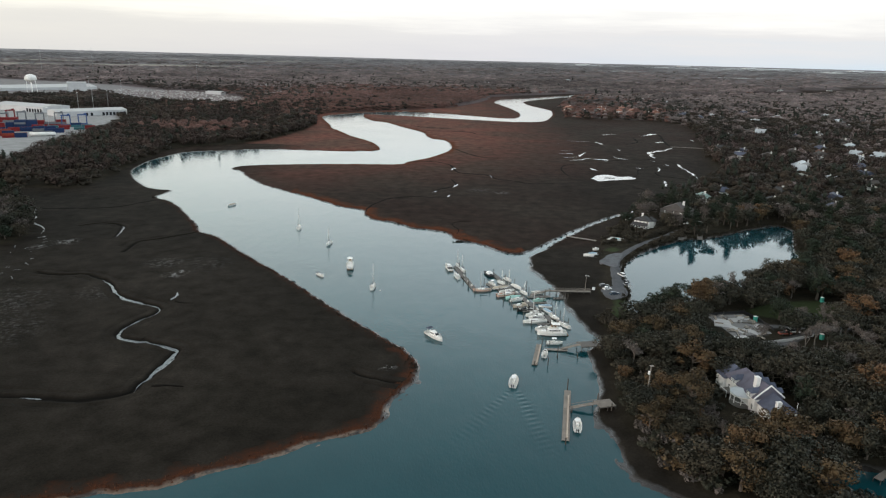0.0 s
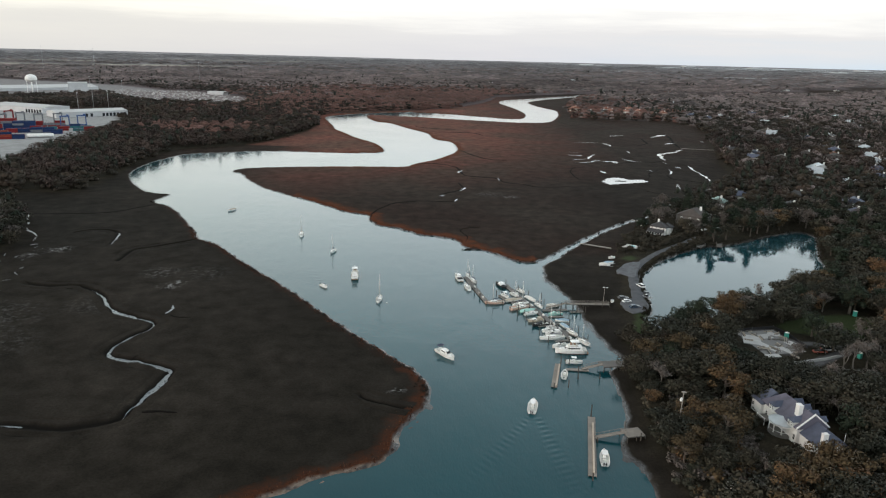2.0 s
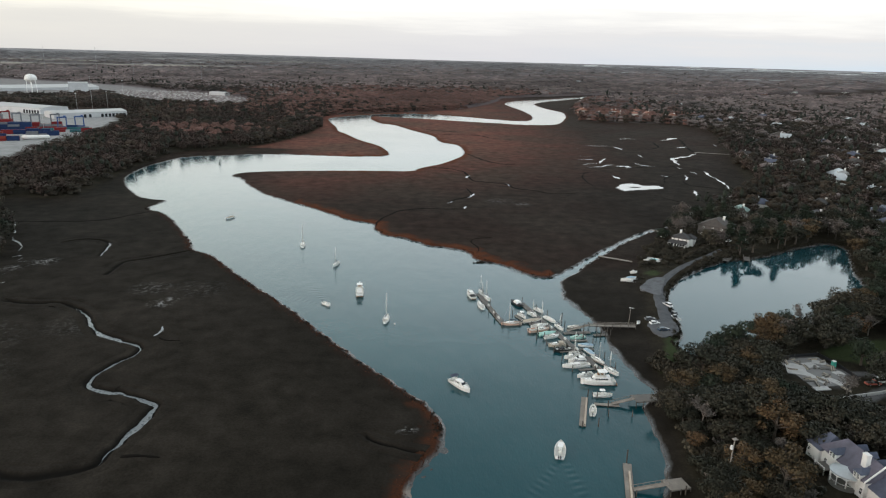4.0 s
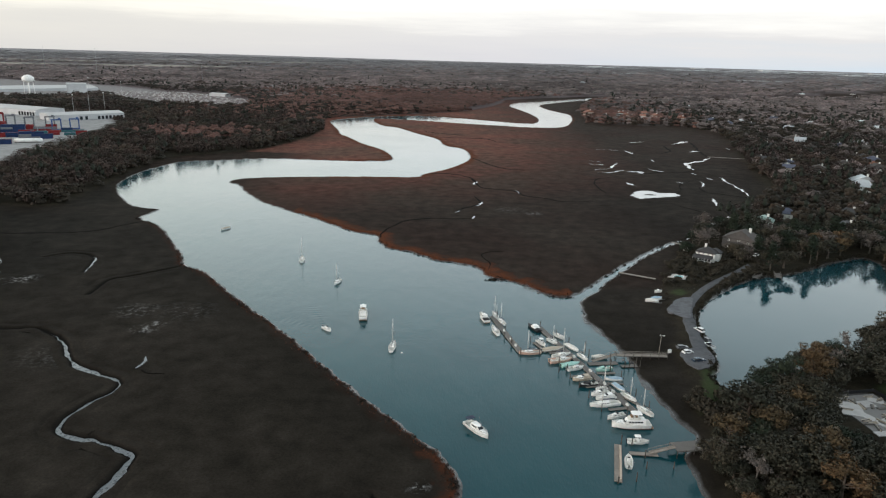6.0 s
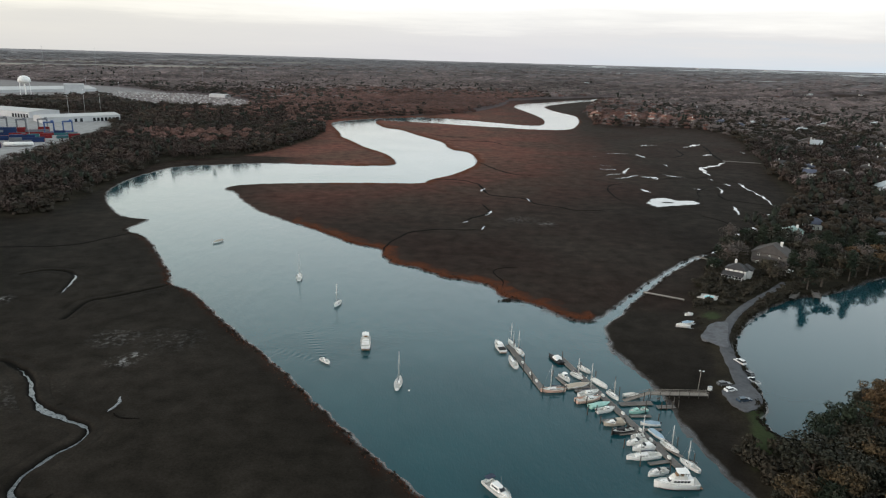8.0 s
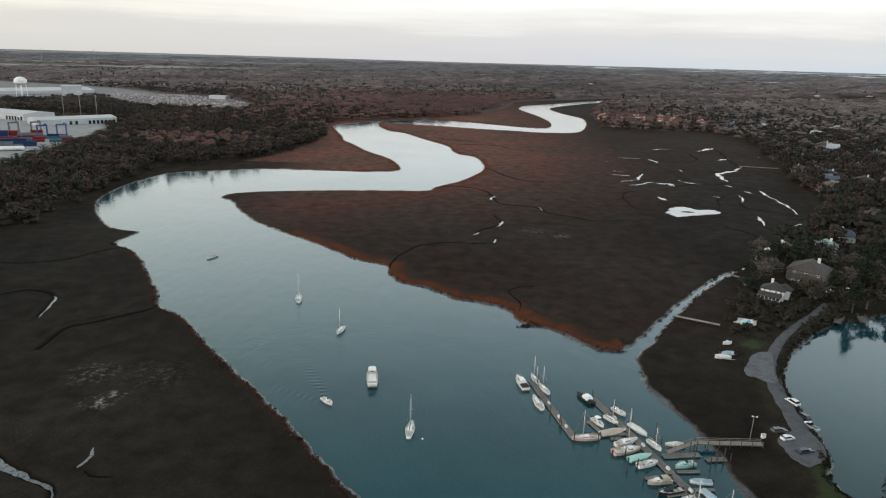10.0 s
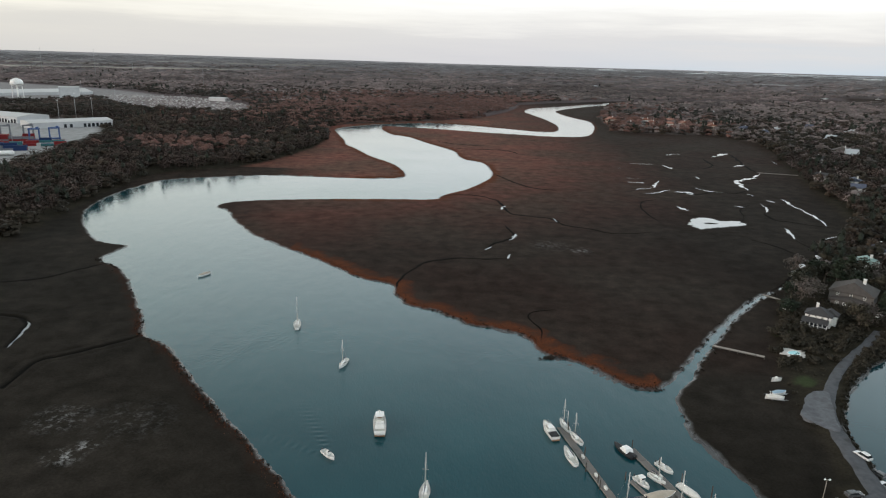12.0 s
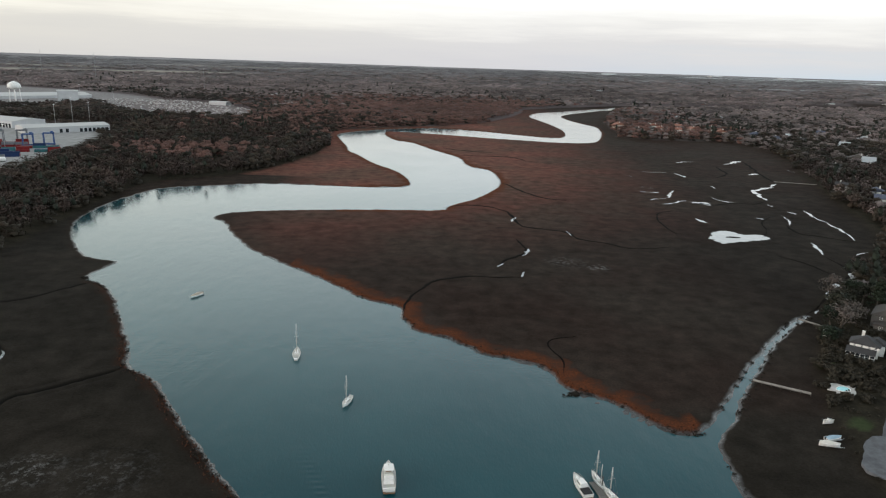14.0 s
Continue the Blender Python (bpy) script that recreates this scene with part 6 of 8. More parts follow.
for x, y in ((337, 1355), (366, 1372), (264, 1345), (292, 1352), (314, 1385), (315, 1430), (365, 1450), (265, 1496), (250, 1420), (405, 1345)):
    suburb_house(x, y, hr.choice((-10, 15, 80)), hr.uniform(13, 18), hr.uniform(10, 13), hr.uniform(5.5, 8.5), hr.choice((TANWALL, WHITEWALL, BRICKWALL)), hr.choice((REDROOF, BROWNROOF, TINROOF)), 0)
for _ in range(115):
    y = hr.uniform(620, 2600)
    x = hr.uniform(0.36, 0.72) * y + 60 if y < 1300 else hr.uniform(0.14, 0.72) * y + 60
    if all(math.hypot(x - a, y - b) > 26 for a, b, _ in HOUSES):
        suburb_house(x, y, hr.uniform(-40, 60), hr.uniform(14, 24), hr.uniform(10, 14), hr.uniform(3.6, 6.5), hr.choice(WALLS), hr.choice(ROOFS), 0 if hr.random() < 0.6 else 3.0)
for x, y in ((93, 1945), (560, 1950), (-560, 2150), (-250, 2600), (150, 2750), (500, 2900)):
    suburb_house(x, y, hr.uniform(-20, 20), 26, 14, 6, WHITEWALL, TINROOF, 0)


def warehouse(x, y, turn, w, d, h, label, doors=0):
    b = thing("warehouse", at(x, y, turn, ground_z(x, y) - 0.3), label, "warehouse", "port buildings")
    part("wall", Form().box(0, 0, 0, w, d, h), PORTWALL, b)
    part("roof", Form().add([(-w / 2 - 0.5, -d / 2 - 0.5, h), (w / 2 + 0.5, -d / 2 - 0.5, h), (w / 2 + 0.5, d / 2 + 0.5, h), (-w / 2 - 0.5, d / 2 + 0.5, h), (-w / 2 - 0.5, 0, h + d * 0.06), (w / 2 + 0.5, 0, h + d * 0.06)],
                            [(0, 1, 5, 4), (2, 3, 4, 5), (0, 4, 3), (1, 2, 5), (3, 2, 1, 0)]), PORTROOF, b)
    # dark panels on the wall imitate the shade inside open bays
    for k in range(doors):
        part("loading_door", Form().box((w * 0.46 - w * 0.052 * k if k < 7 else -w * 0.02 - w * 0.07 * (k - 7)), -d / 2 - 0.05, 0.3, w * 0.034, 0.2, h * 0.6), GLASS, b, "dark panel standing for a shaded open loading bay")


PORTWALL = plain("pale_grey_sheet_wall", (0.48, 0.48, 0.49), 0.7, grain=0.3, vary=0.15)
PORTROOF = plain("white_membrane_roof", (0.50, 0.50, 0.50), 0.8, grain=0.06, vary=0.12, dirt=(0.42, 0.42, 0.41))
# ---- port ----
warehouse(-566, 1092, 46, 104, 44, 8.0, "long low white freight shed with loading bays", 9)
warehouse(-690, 1150, -22, 118, 50, 9.0, "broad white terminal shed", 6)
warehouse(-1010, 1720, 50, 250, 90, 6.5, "very long white warehouse roof")
warehouse(-1200, 1560, 50, 220, 110, 6.5, "very long white warehouse roof")
warehouse(-880, 1660, 30, 40, 26, 22, "tall white block beside the water tower")
warehouse(-560, 1690, -15, 42, 22, 7, "white low hall beside the car park")
warehouse(1452, 4350, 20, 80, 36, 4, "distant white warehouse among the trees")
warehouse(1955, 3585, 10, 80, 36, 4, "distant white warehouse among the trees")
warehouse(1790, 4200, 25, 80, 36, 4, "distant white warehouse among the trees")
warehouse(820, 4300, 5, 80, 36, 4, "distant white warehouse among the trees")
warehouse(2280, 3950, 15, 80, 36, 4, "distant white warehouse among the trees")

BOXRED = plain("red_container_paint", (0.17, 0.018, 0.020), 0.75, gloss=0.2, grain=0.4, vary=0.25)
BOXBLUE = plain("blue_container_paint", (0.014, 0.030, 0.085), 0.75, gloss=0.2, grain=0.4, vary=0.25)
BOXGREY = plain("grey_container_paint", (0.15, 0.155, 0.17), 0.75, gloss=0.2, grain=0.4, vary=0.2)
BOXORANGE = plain("orange_container_paint", (0.20, 0.040, 0.024), 0.75, gloss=0.2, grain=0.4, vary=0.25)
BOXTEAL = plain("teal_container_paint", (0.035, 0.12, 0.135), 0.75, gloss=0.2, grain=0.4, vary=0.25)
CRANEBLUE = plain("blue_crane_paint", (0.022, 0.065, 0.20), 0.5, vary=0.2)


def container_form():
    f = Form()
    ribs = 8
    ring = []
    for i in range(ribs * 2 + 1):
        xx = -6.1 + 12.2 * i / (ribs * 2)
        k = 0.05 if i % 2 else 0.0
        ring.append((xx, -1.22 + k))
    back = [(x, -y) for x, y in reversed(ring)]
    return f.prism(ring + back, 0.12, 2.5).box(0, 0, 2.5, 12.2, 2.44, 0.1).box(0, 0, 0.0, 12.2, 2.44, 0.12)


BOX = {}
for mat, word in ((BOXRED, "red"), (BOXBLUE, "dark blue"), (BOXGREY, "grey"), (BOXORANGE, "orange"), (BOXTEAL, "teal")):
    me = bpy.data.meshes.new("container")
    cf = container_form()
    me.from_pydata(cf.v, [], cf.f)
    me.materials.append(mat)
    BOX[word] = me
cr_ = random.Random(5)
U, V = (math.cos(radians(24)), math.sin(radians(24))), (-math.sin(radians(24)), math.cos(radians(24)))
for cx, cy, nx, ny, tall, hues in ((-600, 905, 3, 5, 4, ("red", "red", "orange")), (-560, 880, 3, 4, 4, ("dark blue", "dark blue", "grey")), (-552, 908, 4, 4, 3, ("red", "red", "red", "grey")),
                                   (-505, 912, 3, 3, 2, ("dark blue", "teal", "red")), (-622, 862, 2, 3, 4, ("orange", "red", "grey")), (-575, 838, 3, 3, 4, ("dark blue", "red", "grey")),
                                   (-474, 888, 2, 3, 2, ("teal", "dark blue", "red")), (-535, 850, 3, 2, 3, ("dark blue", "dark blue", "red")),
                                   (-530, 800, 2, 3, 3, ("dark blue", "red", "orange")), (-560, 775, 2, 3, 2, ("grey", "dark blue", "red")), (-515, 875, 3, 2, 2, ("red", "grey", "teal")),
                                   (-500, 842, 2, 4, 3, ("dark blue", "dark blue", "grey")), (-480, 850, 1, 3, 2, ("red", "dark blue")), (-505, 790, 2, 2, 3, ("orange", "dark blue", "red"))):
    for i in range(nx):
        for j in range(ny):
            px, py = cx + U[0] * i * 12.7 + V[0] * j * 2.7, cy + U[1] * i * 12.7 + V[1] * j * 2.7
            gz = ground_z(px, py)
            for k in range(max(1, tall - cr_.randrange(0, 2))):
                hue = cr_.choice(hues)
                ob = new("container", BOX[hue])
                ob.matrix_basis = pose(px, py, gz + 2.6 * k, 0, 0, 24)
                tagged(ob, f"{hue} steel shipping container stacked in the port yard", "container", "container stacks")


def straddle_crane(x, y, turn, mat, word):
    c = thing("straddle_carrier", at(x, y, turn, ground_z(x, y)), f"tall {word} straddle carrier over the container rows", "crane", "port cranes")
    for sx in (-5, 5):
        for sy in (-3, 3):
            part("leg", Form().box(sx, sy, 0.6, 0.9, 0.7, 13.5), mat, c)
            part("wheel", Form().tube((sx, sy - 0.3, 0.6), (sx, sy + 0.3, 0.6), 0.6, n=10), ENGINE, c)
    for sy in (-3, 3):
        part("sill_beam", Form().box(0, sy, 1.0, 12, 0.8, 1.2), mat, c)
        part("top_beam", Form().box(0, sy, 13.2, 11.5, 0.9, 1.1), mat, c)
    part("bridge", Form().box(0, 0, 13.4, 3.0, 6.8, 1.2), mat, c)
    part("engine_house", Form().box(3.6, 0, 14.3, 2.6, 5.5, 1.6), mat, c)


for x, y, t, m, w in ((-545, 792, 24, CRANEBLUE, "blue"), (-600, 935, 24, BOXGREY, "grey"), (-512, 928, 24, CRANEBLUE, "blue"), (-498, 944, 24, CRANEBLUE, "blue"), (-592, 962, 24, BOXGREY, "grey"), (-560, 950, 24, BOXGREY, "grey"), (-622, 985, 24, BOXRED, "red"), (-540, 962, 24, BOXGREY, "grey")):
    straddle_crane(x, y, t, m, w)
tank = thing("tank_container", at(-478, 812, 22, ground_z(-478, 812)), "long white tank trailer parked in the port yard", "tank")
part("tank", Form().loft([[(x, r * math.cos(a), 2.6 + r * math.sin(a)) for a in np.linspace(0, 6.283, 15)[:-1]] for x, r in ((-14, 0.8), (-13, 2.2), (13, 2.2), (14, 0.8))], closed=True), GEL, tank)
part("chassis", Form().box(0, 0, 0.2, 27, 1.6, 0.4), ENGINE, tank)


def light_mast(x, y, h, label="tall steel floodlight mast over the port"):
    m = thing("light_mast", at(x, y, 0, ground_z(x, y)), label, "lamp", "light masts")
    part("pole", Form().tube((0, 0, -0.5), (0, 0, h), 0.004 * h + 0.16, 0.0045 * h, 8), STEEL, m)
    part("lamp_ring", Form().box(0, 0, h - 0.2, 2.4, 2.4, 0.5, taper=0.8, bevel=0.5), TRIM, m)


for x, y, h in ((-612, 1152, 30), (-592, 1162, 40), (-566, 1160, 34), (-520, 900, 26), (-820, 1600, 38), (-700, 1500, 36)):
    light_mast(x, y, h)
for x, y, h in ((-1500, 2600, 85), (-1290, 2560, 90), (-830, 2330, 62), (-1130, 2500, 55), (-1700, 2500, 60)):
    light_mast(x, y, h, "slender radio mast standing above the far woods")
tower = thing("water_tower", at(-902, 1516, 0, ground_z(-902, 1516)), "white water tower with a rounded tank on legs", "water tower")
part("tank", Form().loft([[(r * math.cos(a), r * math.sin(a), z) for a in np.linspace(0, 6.283, 25)[:-1]] for r, z in ((2, 27.5), (8, 29), (11.2, 32), (11.8, 35), (10.5, 39), (7.0, 42), (2.5, 43.6), (0.2, 44))], closed=True), GEL, tower)
for i in range(6):
    a = radians(60 * i)
    part("leg", Form().tube((11.6 * math.cos(a), 11.6 * math.sin(a), -0.5), (9.6 * math.cos(a), 9.6 * math.sin(a), 31), 0.55, n=6), TRIM, tower)
part("riser", Form().tube((0, 0, -0.5), (0, 0, 28), 1.5, n=10), TRIM, tower)
part("balcony", Form().loft([[(r * math.cos(a), r * math.sin(a), z) for a in np.linspace(0, 6.283, 25)[:-1]] for r, z in ((11.6, 32.0), (12.6, 32.0), (12.6, 32.4), (11.6, 32.4))], closed=True, caps=False, smooth=False), TRIM, tower)


# ---- vehicles ----
TYRE = plain("tyre_rubber", (0.02, 0.02, 0.02), 0.9, vary=0.2)
CARWHITE = plain("white_car_paint", (0.72, 0.72, 0.72), 0.25, vary=0.05)
CARBLUE = plain("dark_blue_car_paint", (0.035, 0.055, 0.085), 0.25, vary=0.1)
CARGREY = plain("grey_car_paint", (0.10, 0.10, 0.105), 0.3, vary=0.1)
CARRED = plain("red_car_paint", (0.36, 0.10, 0.07), 0.3, vary=0.1)


def car(x, y, turn, mat, label, L=4.7, tall=1.5, pickup=False):
    c = thing("car", at(x, y, turn, ground_z(x, y) + 0.02), label, "car", "parked cars")
    w = 1.85
    prof = [(-L / 2, 0.35), (L / 2, 0.35), (L / 2, 0.72), (L * 0.44, 0.86), (L * 0.20, 0.98), (-L * 0.46, 1.02), (-L / 2, 0.9)]
    rings = [[(px, s * w / 2 * k, pz) for px, pz in prof] for s, k in ((-1, 0.94), (-1, 1.0), (1, 1.0), (1, 0.94))]
    part("body", Form().loft(rings, closed=True, smooth=False), mat, c)
    a, b = (-L * 0.04, L * 0.24) if pickup else (-L * 0.44, L * 0.24)
    part("glasshouse", Form().loft([[(a, -w * 0.45, 1.0), (b, -w * 0.45, 0.98), (b, w * 0.45, 0.98), (a, w * 0.45, 1.0)],
                                    [(a + 0.25, -w * 0.38, tall - 0.08), (b - 0.75, -w * 0.38, tall - 0.08), (b - 0.75, w * 0.38, tall - 0.08), (a + 0.25, w * 0.38, tall - 0.08)]], closed=True, smooth=False), GLASS, c)
    part("roof", Form().box((a + b) / 2 - 0.25, 0, tall - 0.1, (b - a) - 0.95, w * 0.78, 0.12, taper=0.9, bevel=0.15), mat, c)
    for sx in (-0.3, 0.31):
        for s in (1, -1):
            wh = part("wheel", Form().tube((L * sx, s * (w / 2 - 0.2), 0.33), (L * sx, s * (w / 2 + 0.02), 0.33), 0.33, n=12), TYRE, c)
            part("rim", Form().tube((L * sx, s * (w / 2), 0.33), (L * sx, s * (w / 2 + 0.04), 0.33), 0.19, n=8), STEEL, wh)
    for s in (1, -1):
        part("headlight", Form().box(L * 0.485, s * 0.65, 0.62, 0.1, 0.35, 0.16), TRIM, c)
    if pickup:
        part("bed", Form().box(-L * 0.27, 0, 1.0, L * 0.42, 1.5, 0.03), ENGINE, c)


car(89.4, 324.6, 112, CARWHITE, "white estate car parked beside the pond", 4.9, 1.75)
car(89.6, 317.4, 112, CARGREY, "dark grey car parked beside the pond", 4.5)
car(88.4, 310.6, 110, CARWHITE, "white pickup truck parked beside the pond", 5.4, 1.8, True)
car(76.4, 305.4, 10, CARGREY, "dark car parked by the jetty", 4.6)
car(77.0, 301.2, 20, CARWHITE, "small white car parked by the jetty", 4.0)
car(78.8, 294.6, 15, CARBLUE, "dark blue car at the end of the lane", 4.8)
car(136.2, 251.6, 8, CARRED, "red pickup truck at the building site", 5.2, 1.75, True)
car(140.4, 253.6, 5, CARWHITE, "white van at the building site", 4.8, 1.9)
car(160.0, 438.0, 40, CARWHITE, "white car parked on a gravel yard", 4.6)
car(166.0, 434.0, 40, CARGREY, "grey car parked on a gravel yard", 4.6)
car(170.5, 441.0, 35, CARWHITE, "white car parked on a gravel yard", 4.6)

# rows of cars far off in the port's car park
rr = random.Random(21)
rows_form = Form()
for _ in range(3000):
    x, y = rr.uniform(-880, -390), rr.uniform(1350, 1800)
    if inside(np.array([x]), np.array([y]), CAR_PARK)[0] and (int((x * 0.5 + y) / 9) % 2 == 0):
        z = ground_z(x, y)
        rows_form.box(x, y, z + 0.25, 4.6, 1.8, 0.8, -26, 0.95).box(x, y, z + 1.05, 2.6, 1.6, 0.55, -26, 0.8)
M_FARCARS = leaf_material("far_car_paints", [(0.03, 0.03, 0.033), (0.34, 0.34, 0.34), (0.08, 0.08, 0.085), (0.40, 0.40, 0.40), (0.06, 0.03, 0.03)], 0.4)
tagged(part("parked_cars", rows_form, M_FARCARS), "rows of parked cars in a distant car park", "cars", kind="stuff")


def yard_trailer_boat(x, y, turn, L, cover, label):
    b = covered_boat(x, y, turn, L, cover, label=label)
    g = ground_z(x, y)
    b.matrix_basis = at(x, y, turn, g + 0.62)
    part("trailer", Form().box(0, 0, -0.35, L * 1.05, 0.9, 0.12).box(-L * 0.1, 0, -0.5, 0.5, 1.9, 0.14).box(L * 0.62, 0, -0.35, 1.2, 0.1, 0.1), STEEL, b)
    for s in (1, -1):
        part("wheel", Form().tube((-L * 0.1, s * 0.85, -0.32), (-L * 0.1, s * 1.02, -0.32), 0.3, n=10), TYRE, b)


yard_trailer_boat(82.6, 361.8, 16, 5.6, BLUE, "boat under a blue tarpaulin on its trailer")
yard_trailer_boat(79.8, 358.4, -10, 5.8, DECK, "white boat under a pale cover on its trailer")
skiff = console_boat(86.6, 372.4, 5, 3.6, shade=False, label="small white skiff laid up on the grass")
skiff.matrix_basis = at(86.6, 372.4, 5, ground_z(86.6, 372.4) + 0.35)

# ---- street furniture and site clutter ----
lamp = thing("street_lamp", at(66.9, 302.6, 30, ground_z(66.9, 302.6)), "tall pale street lamp beside the jetty", "lamp")
part("pole", Form().tube((0, 0, -0.3), (0.35, 0, 7.4), 0.13, 0.09), PALEWOOD, lamp)
part("arm", Form().tube((0.35, 0, 7.3), (1.5, 0, 7.0), 0.06, n=5), STEEL, lamp)
part("lamp_head", Form().box(1.6, 0, 6.85, 0.8, 0.4, 0.2, taper=0.8, bevel=0.1).box(0.1, 0.35, 7.2, 0.5, 0.3, 0.25), TRIM, lamp)
pole = thing("utility_pole", at(64.8, 193.4, 20, ground_z(64.8, 193.4)), "weathered utility pole with a platform on top", "pole")
part("pole", Form().tube((0, 0, -0.5), (0.7, 0.1, 12.2), 0.19, 0.14), PALEWOOD, pole)
part("platform", Form().box(0.75, 0.1, 12.1, 1.3, 1.0, 0.18), PALEWOOD, pole)
part("insulator_box", Form().box(0.2, 0.25, 9.4, 0.6, 0.5, 1.0, bevel=0.08), TRIM, pole)
part("step_bracket", Form().tube((0.4, 0, 6.2), (1.5, 0.2, 5.7), 0.09, n=5).tube((0.4, 0, 7.0), (1.2, 0.3, 6.8), 0.08, n=5), STEEL, pole)
cab = thing("utility_cabinet", at(71.2, 303.6, 10, ground_z(71.2, 303.6)), "small pale utility cabinet beside the jetty", "cabinet")
part("body", Form().box(0, 0, 0, 1.2, 0.8, 1.2, bevel=0.05), TRIM, cab)
part("lid", Form().box(0, 0, 1.2, 1.3, 0.9, 0.1), STEEL, cab)
goal = thing("trellis", pose(69.5, 165.8, ground_z(69.5, 165.8), 0, 0, -25), "small white wooden trellis standing on the bank", "trellis")
for u in (-1.1, 1.1):
    part("upright", Form().box(u, 0, -0.1, 0.12, 0.12, 2.0), TRIM, goal)
for z in (0.3, 1.1, 1.85):
    part("crossbar", Form().box(0, 0, z, 2.3, 0.1, 0.12), TRIM, goal)
for x, y, h in ((70.8, 176.6, 2.4), (66.0, 172.4, 1.4), (73.8, 160.8, 1.6), (62.4, 176.0, 1.2)):
    st = thing("garden_post", at(x, y, 0, ground_z(x, y)), "slender pale post standing on the bank", "post", "posts on the bank")
    part("post", Form().tube((0, 0, -0.2), (0.1, 0.05, h), 0.08, n=6), TRIM, st)
SITE = [(115.5, 262.0, 6.5, 9.0, -18), (122.0, 265.5, 5.0, 4.0, 12), (119.0, 255.0, 3.0, 9.0, 28), (126.5, 268.0, 4.5, 3.2, -30), (124.0, 253.5, 3.0, 7.0, 30), (129.0, 259.5, 3.5, 3.0, 20), (117.0, 247.5, 5.5, 2.4, 10)]
for x, y, w, d, a in SITE:
    s = thing("concrete_slab", at(x, y, a, ground_z(x, y)), "pale concrete slab on the building site", "slab", "building site slabs")
    part("slab", Form().box(0, 0, -0.3, w, d, 0.55), CONCRETE, s)
sr = random.Random(8)
for _ in range(26):
    x, y = sr.uniform(114, 131), sr.uniform(247, 271)
    b = thing("timber_stack", at(x, y, sr.uniform(0, 180), ground_z(x, y) + 0.1), "loose stack of building timber on the site", "timber", "building timber")
    for k in range(3):
        part("board", Form().box(sr.uniform(-0.3, 0.3), k * 0.35 - 0.35, 0.0, sr.uniform(1.8, 4.0), 0.28, sr.uniform(0.2, 0.6)), sr.choice((PALEWOOD, GREYWOOD, TAN)), b)
for x, y in ((130.1, 265.0), (171.5, 291.0), (148.5, 247.5)):
    t = thing("portable_toilet", at(x, y, 20, ground_z(x, y)), "sea-green plastic portable toilet cabin", "toilet", "portable cabins")
    part("cabin", Form().box(0, 0, 0, 1.2, 1.2, 2.2), plain("green_plastic", (0.06, 0.38, 0.30), 0.5, vary=0.1) if x == 130.1 else bpy.data.materials["green_plastic"], t)
    part("roof", Form().box(0, 0, 2.2, 1.3, 1.3, 0.2, taper=0.7), TRIM, t)
    part("door", Form().box(0, -0.61, 0.15, 0.8, 0.05, 1.9), bpy.data.materials["green_plastic"], t)
fence = thing("silt_fence", at(0, 0, 0), "low black fence round the building site", "fence")
FP = [(110.6, 270.2), (120.0, 272.4), (129.4, 274.6), (132.0, 266.8), (133.4, 255.0)]
for (x0, y0), (x1, y1) in zip(FP[:-1], FP[1:]):
    L = math.hypot(x1 - x0, y1 - y0)
    gz = ground_z((x0 + x1) / 2, (y0 + y1) / 2)
    part("panel", Form().box((x0 + x1) / 2, (y0 + y1) / 2, gz - 0.2, L, 0.1, 1.3, math.degrees(math.atan2(y1 - y0, x1 - x0))), BLACK, fence)
    part("post", Form().box(x0, y0, gz - 0.2, 0.14, 0.14, 1.6), GREYWOOD, fence)
base = thing("foundation_slab", at(0, 0, 0, ground_z(121, 260) + 0.02), "large grey concrete foundation slab of a building site", "slab")
part("slab", Form().prism([(112.0, 269.0), (128.6, 273.0), (131.4, 252.0), (114.6, 248.0)], -0.6, 0.14), plain("damp_concrete", (0.21, 0.205, 0.20), 0.85, grain=0.5, vary=0.3, dirt=(0.11, 0.10, 0.09)), base)
wall = thing("retaining_wall", at(0, 0, 0, 0), "low grey concrete retaining wall beside the site lane", "wall")
WP = [(114.5, 238.6), (125.0, 242.0), (135.0, 245.0), (147.0, 250.6)]
for (x0, y0), (x1, y1) in zip(WP[:-1], WP[1:]):
    gz = ground_z((x0 + x1) / 2, (y0 + y1) / 2)
    part("wall_panel", Form().box((x0 + x1) / 2, (y0 + y1) / 2, gz - 0.3, math.hypot(x1 - x0, y1 - y0), 0.35, 1.3, math.degrees(math.atan2(y1 - y0, x1 - x0))), CONCRETE, wall)

# ---- the gravel lane past the pond ----
M_LANE = plain("grey_gravel", (0.118, 0.122, 0.132), 0.95, grain=0.8, vary=0.4, dirt=(0.045, 0.042, 0.040), gloss=0.05)
lane = dense([tuple(q) for q in ROAD], 1.2)
half = np.interp(lane[:, 1], [298, 312, 326, 345, 430], [2.8, 2.6, 2.2, 1.8, 1.6]) * (1 + 0.16 * swing(lane, 1.6))
z = np.array([ground_z(x, y) for x, y in lane])
z = np.maximum(z, np.convolve(np.pad(z, 4, "edge"), np.ones(9) / 9, "valid")) + 0.10
me = strip("road", lane, [-half - 0.9, -half, half * -0.45, half * 0, half * 0.45, half, half + 0.9], [z - 0.75, z - 0.03, z, z + 0.04, z, z - 0.03, z - 0.75], M_LANE)
tagged(new("road", me), "narrow grey gravel lane between marsh and pond", "road", kind="structure")
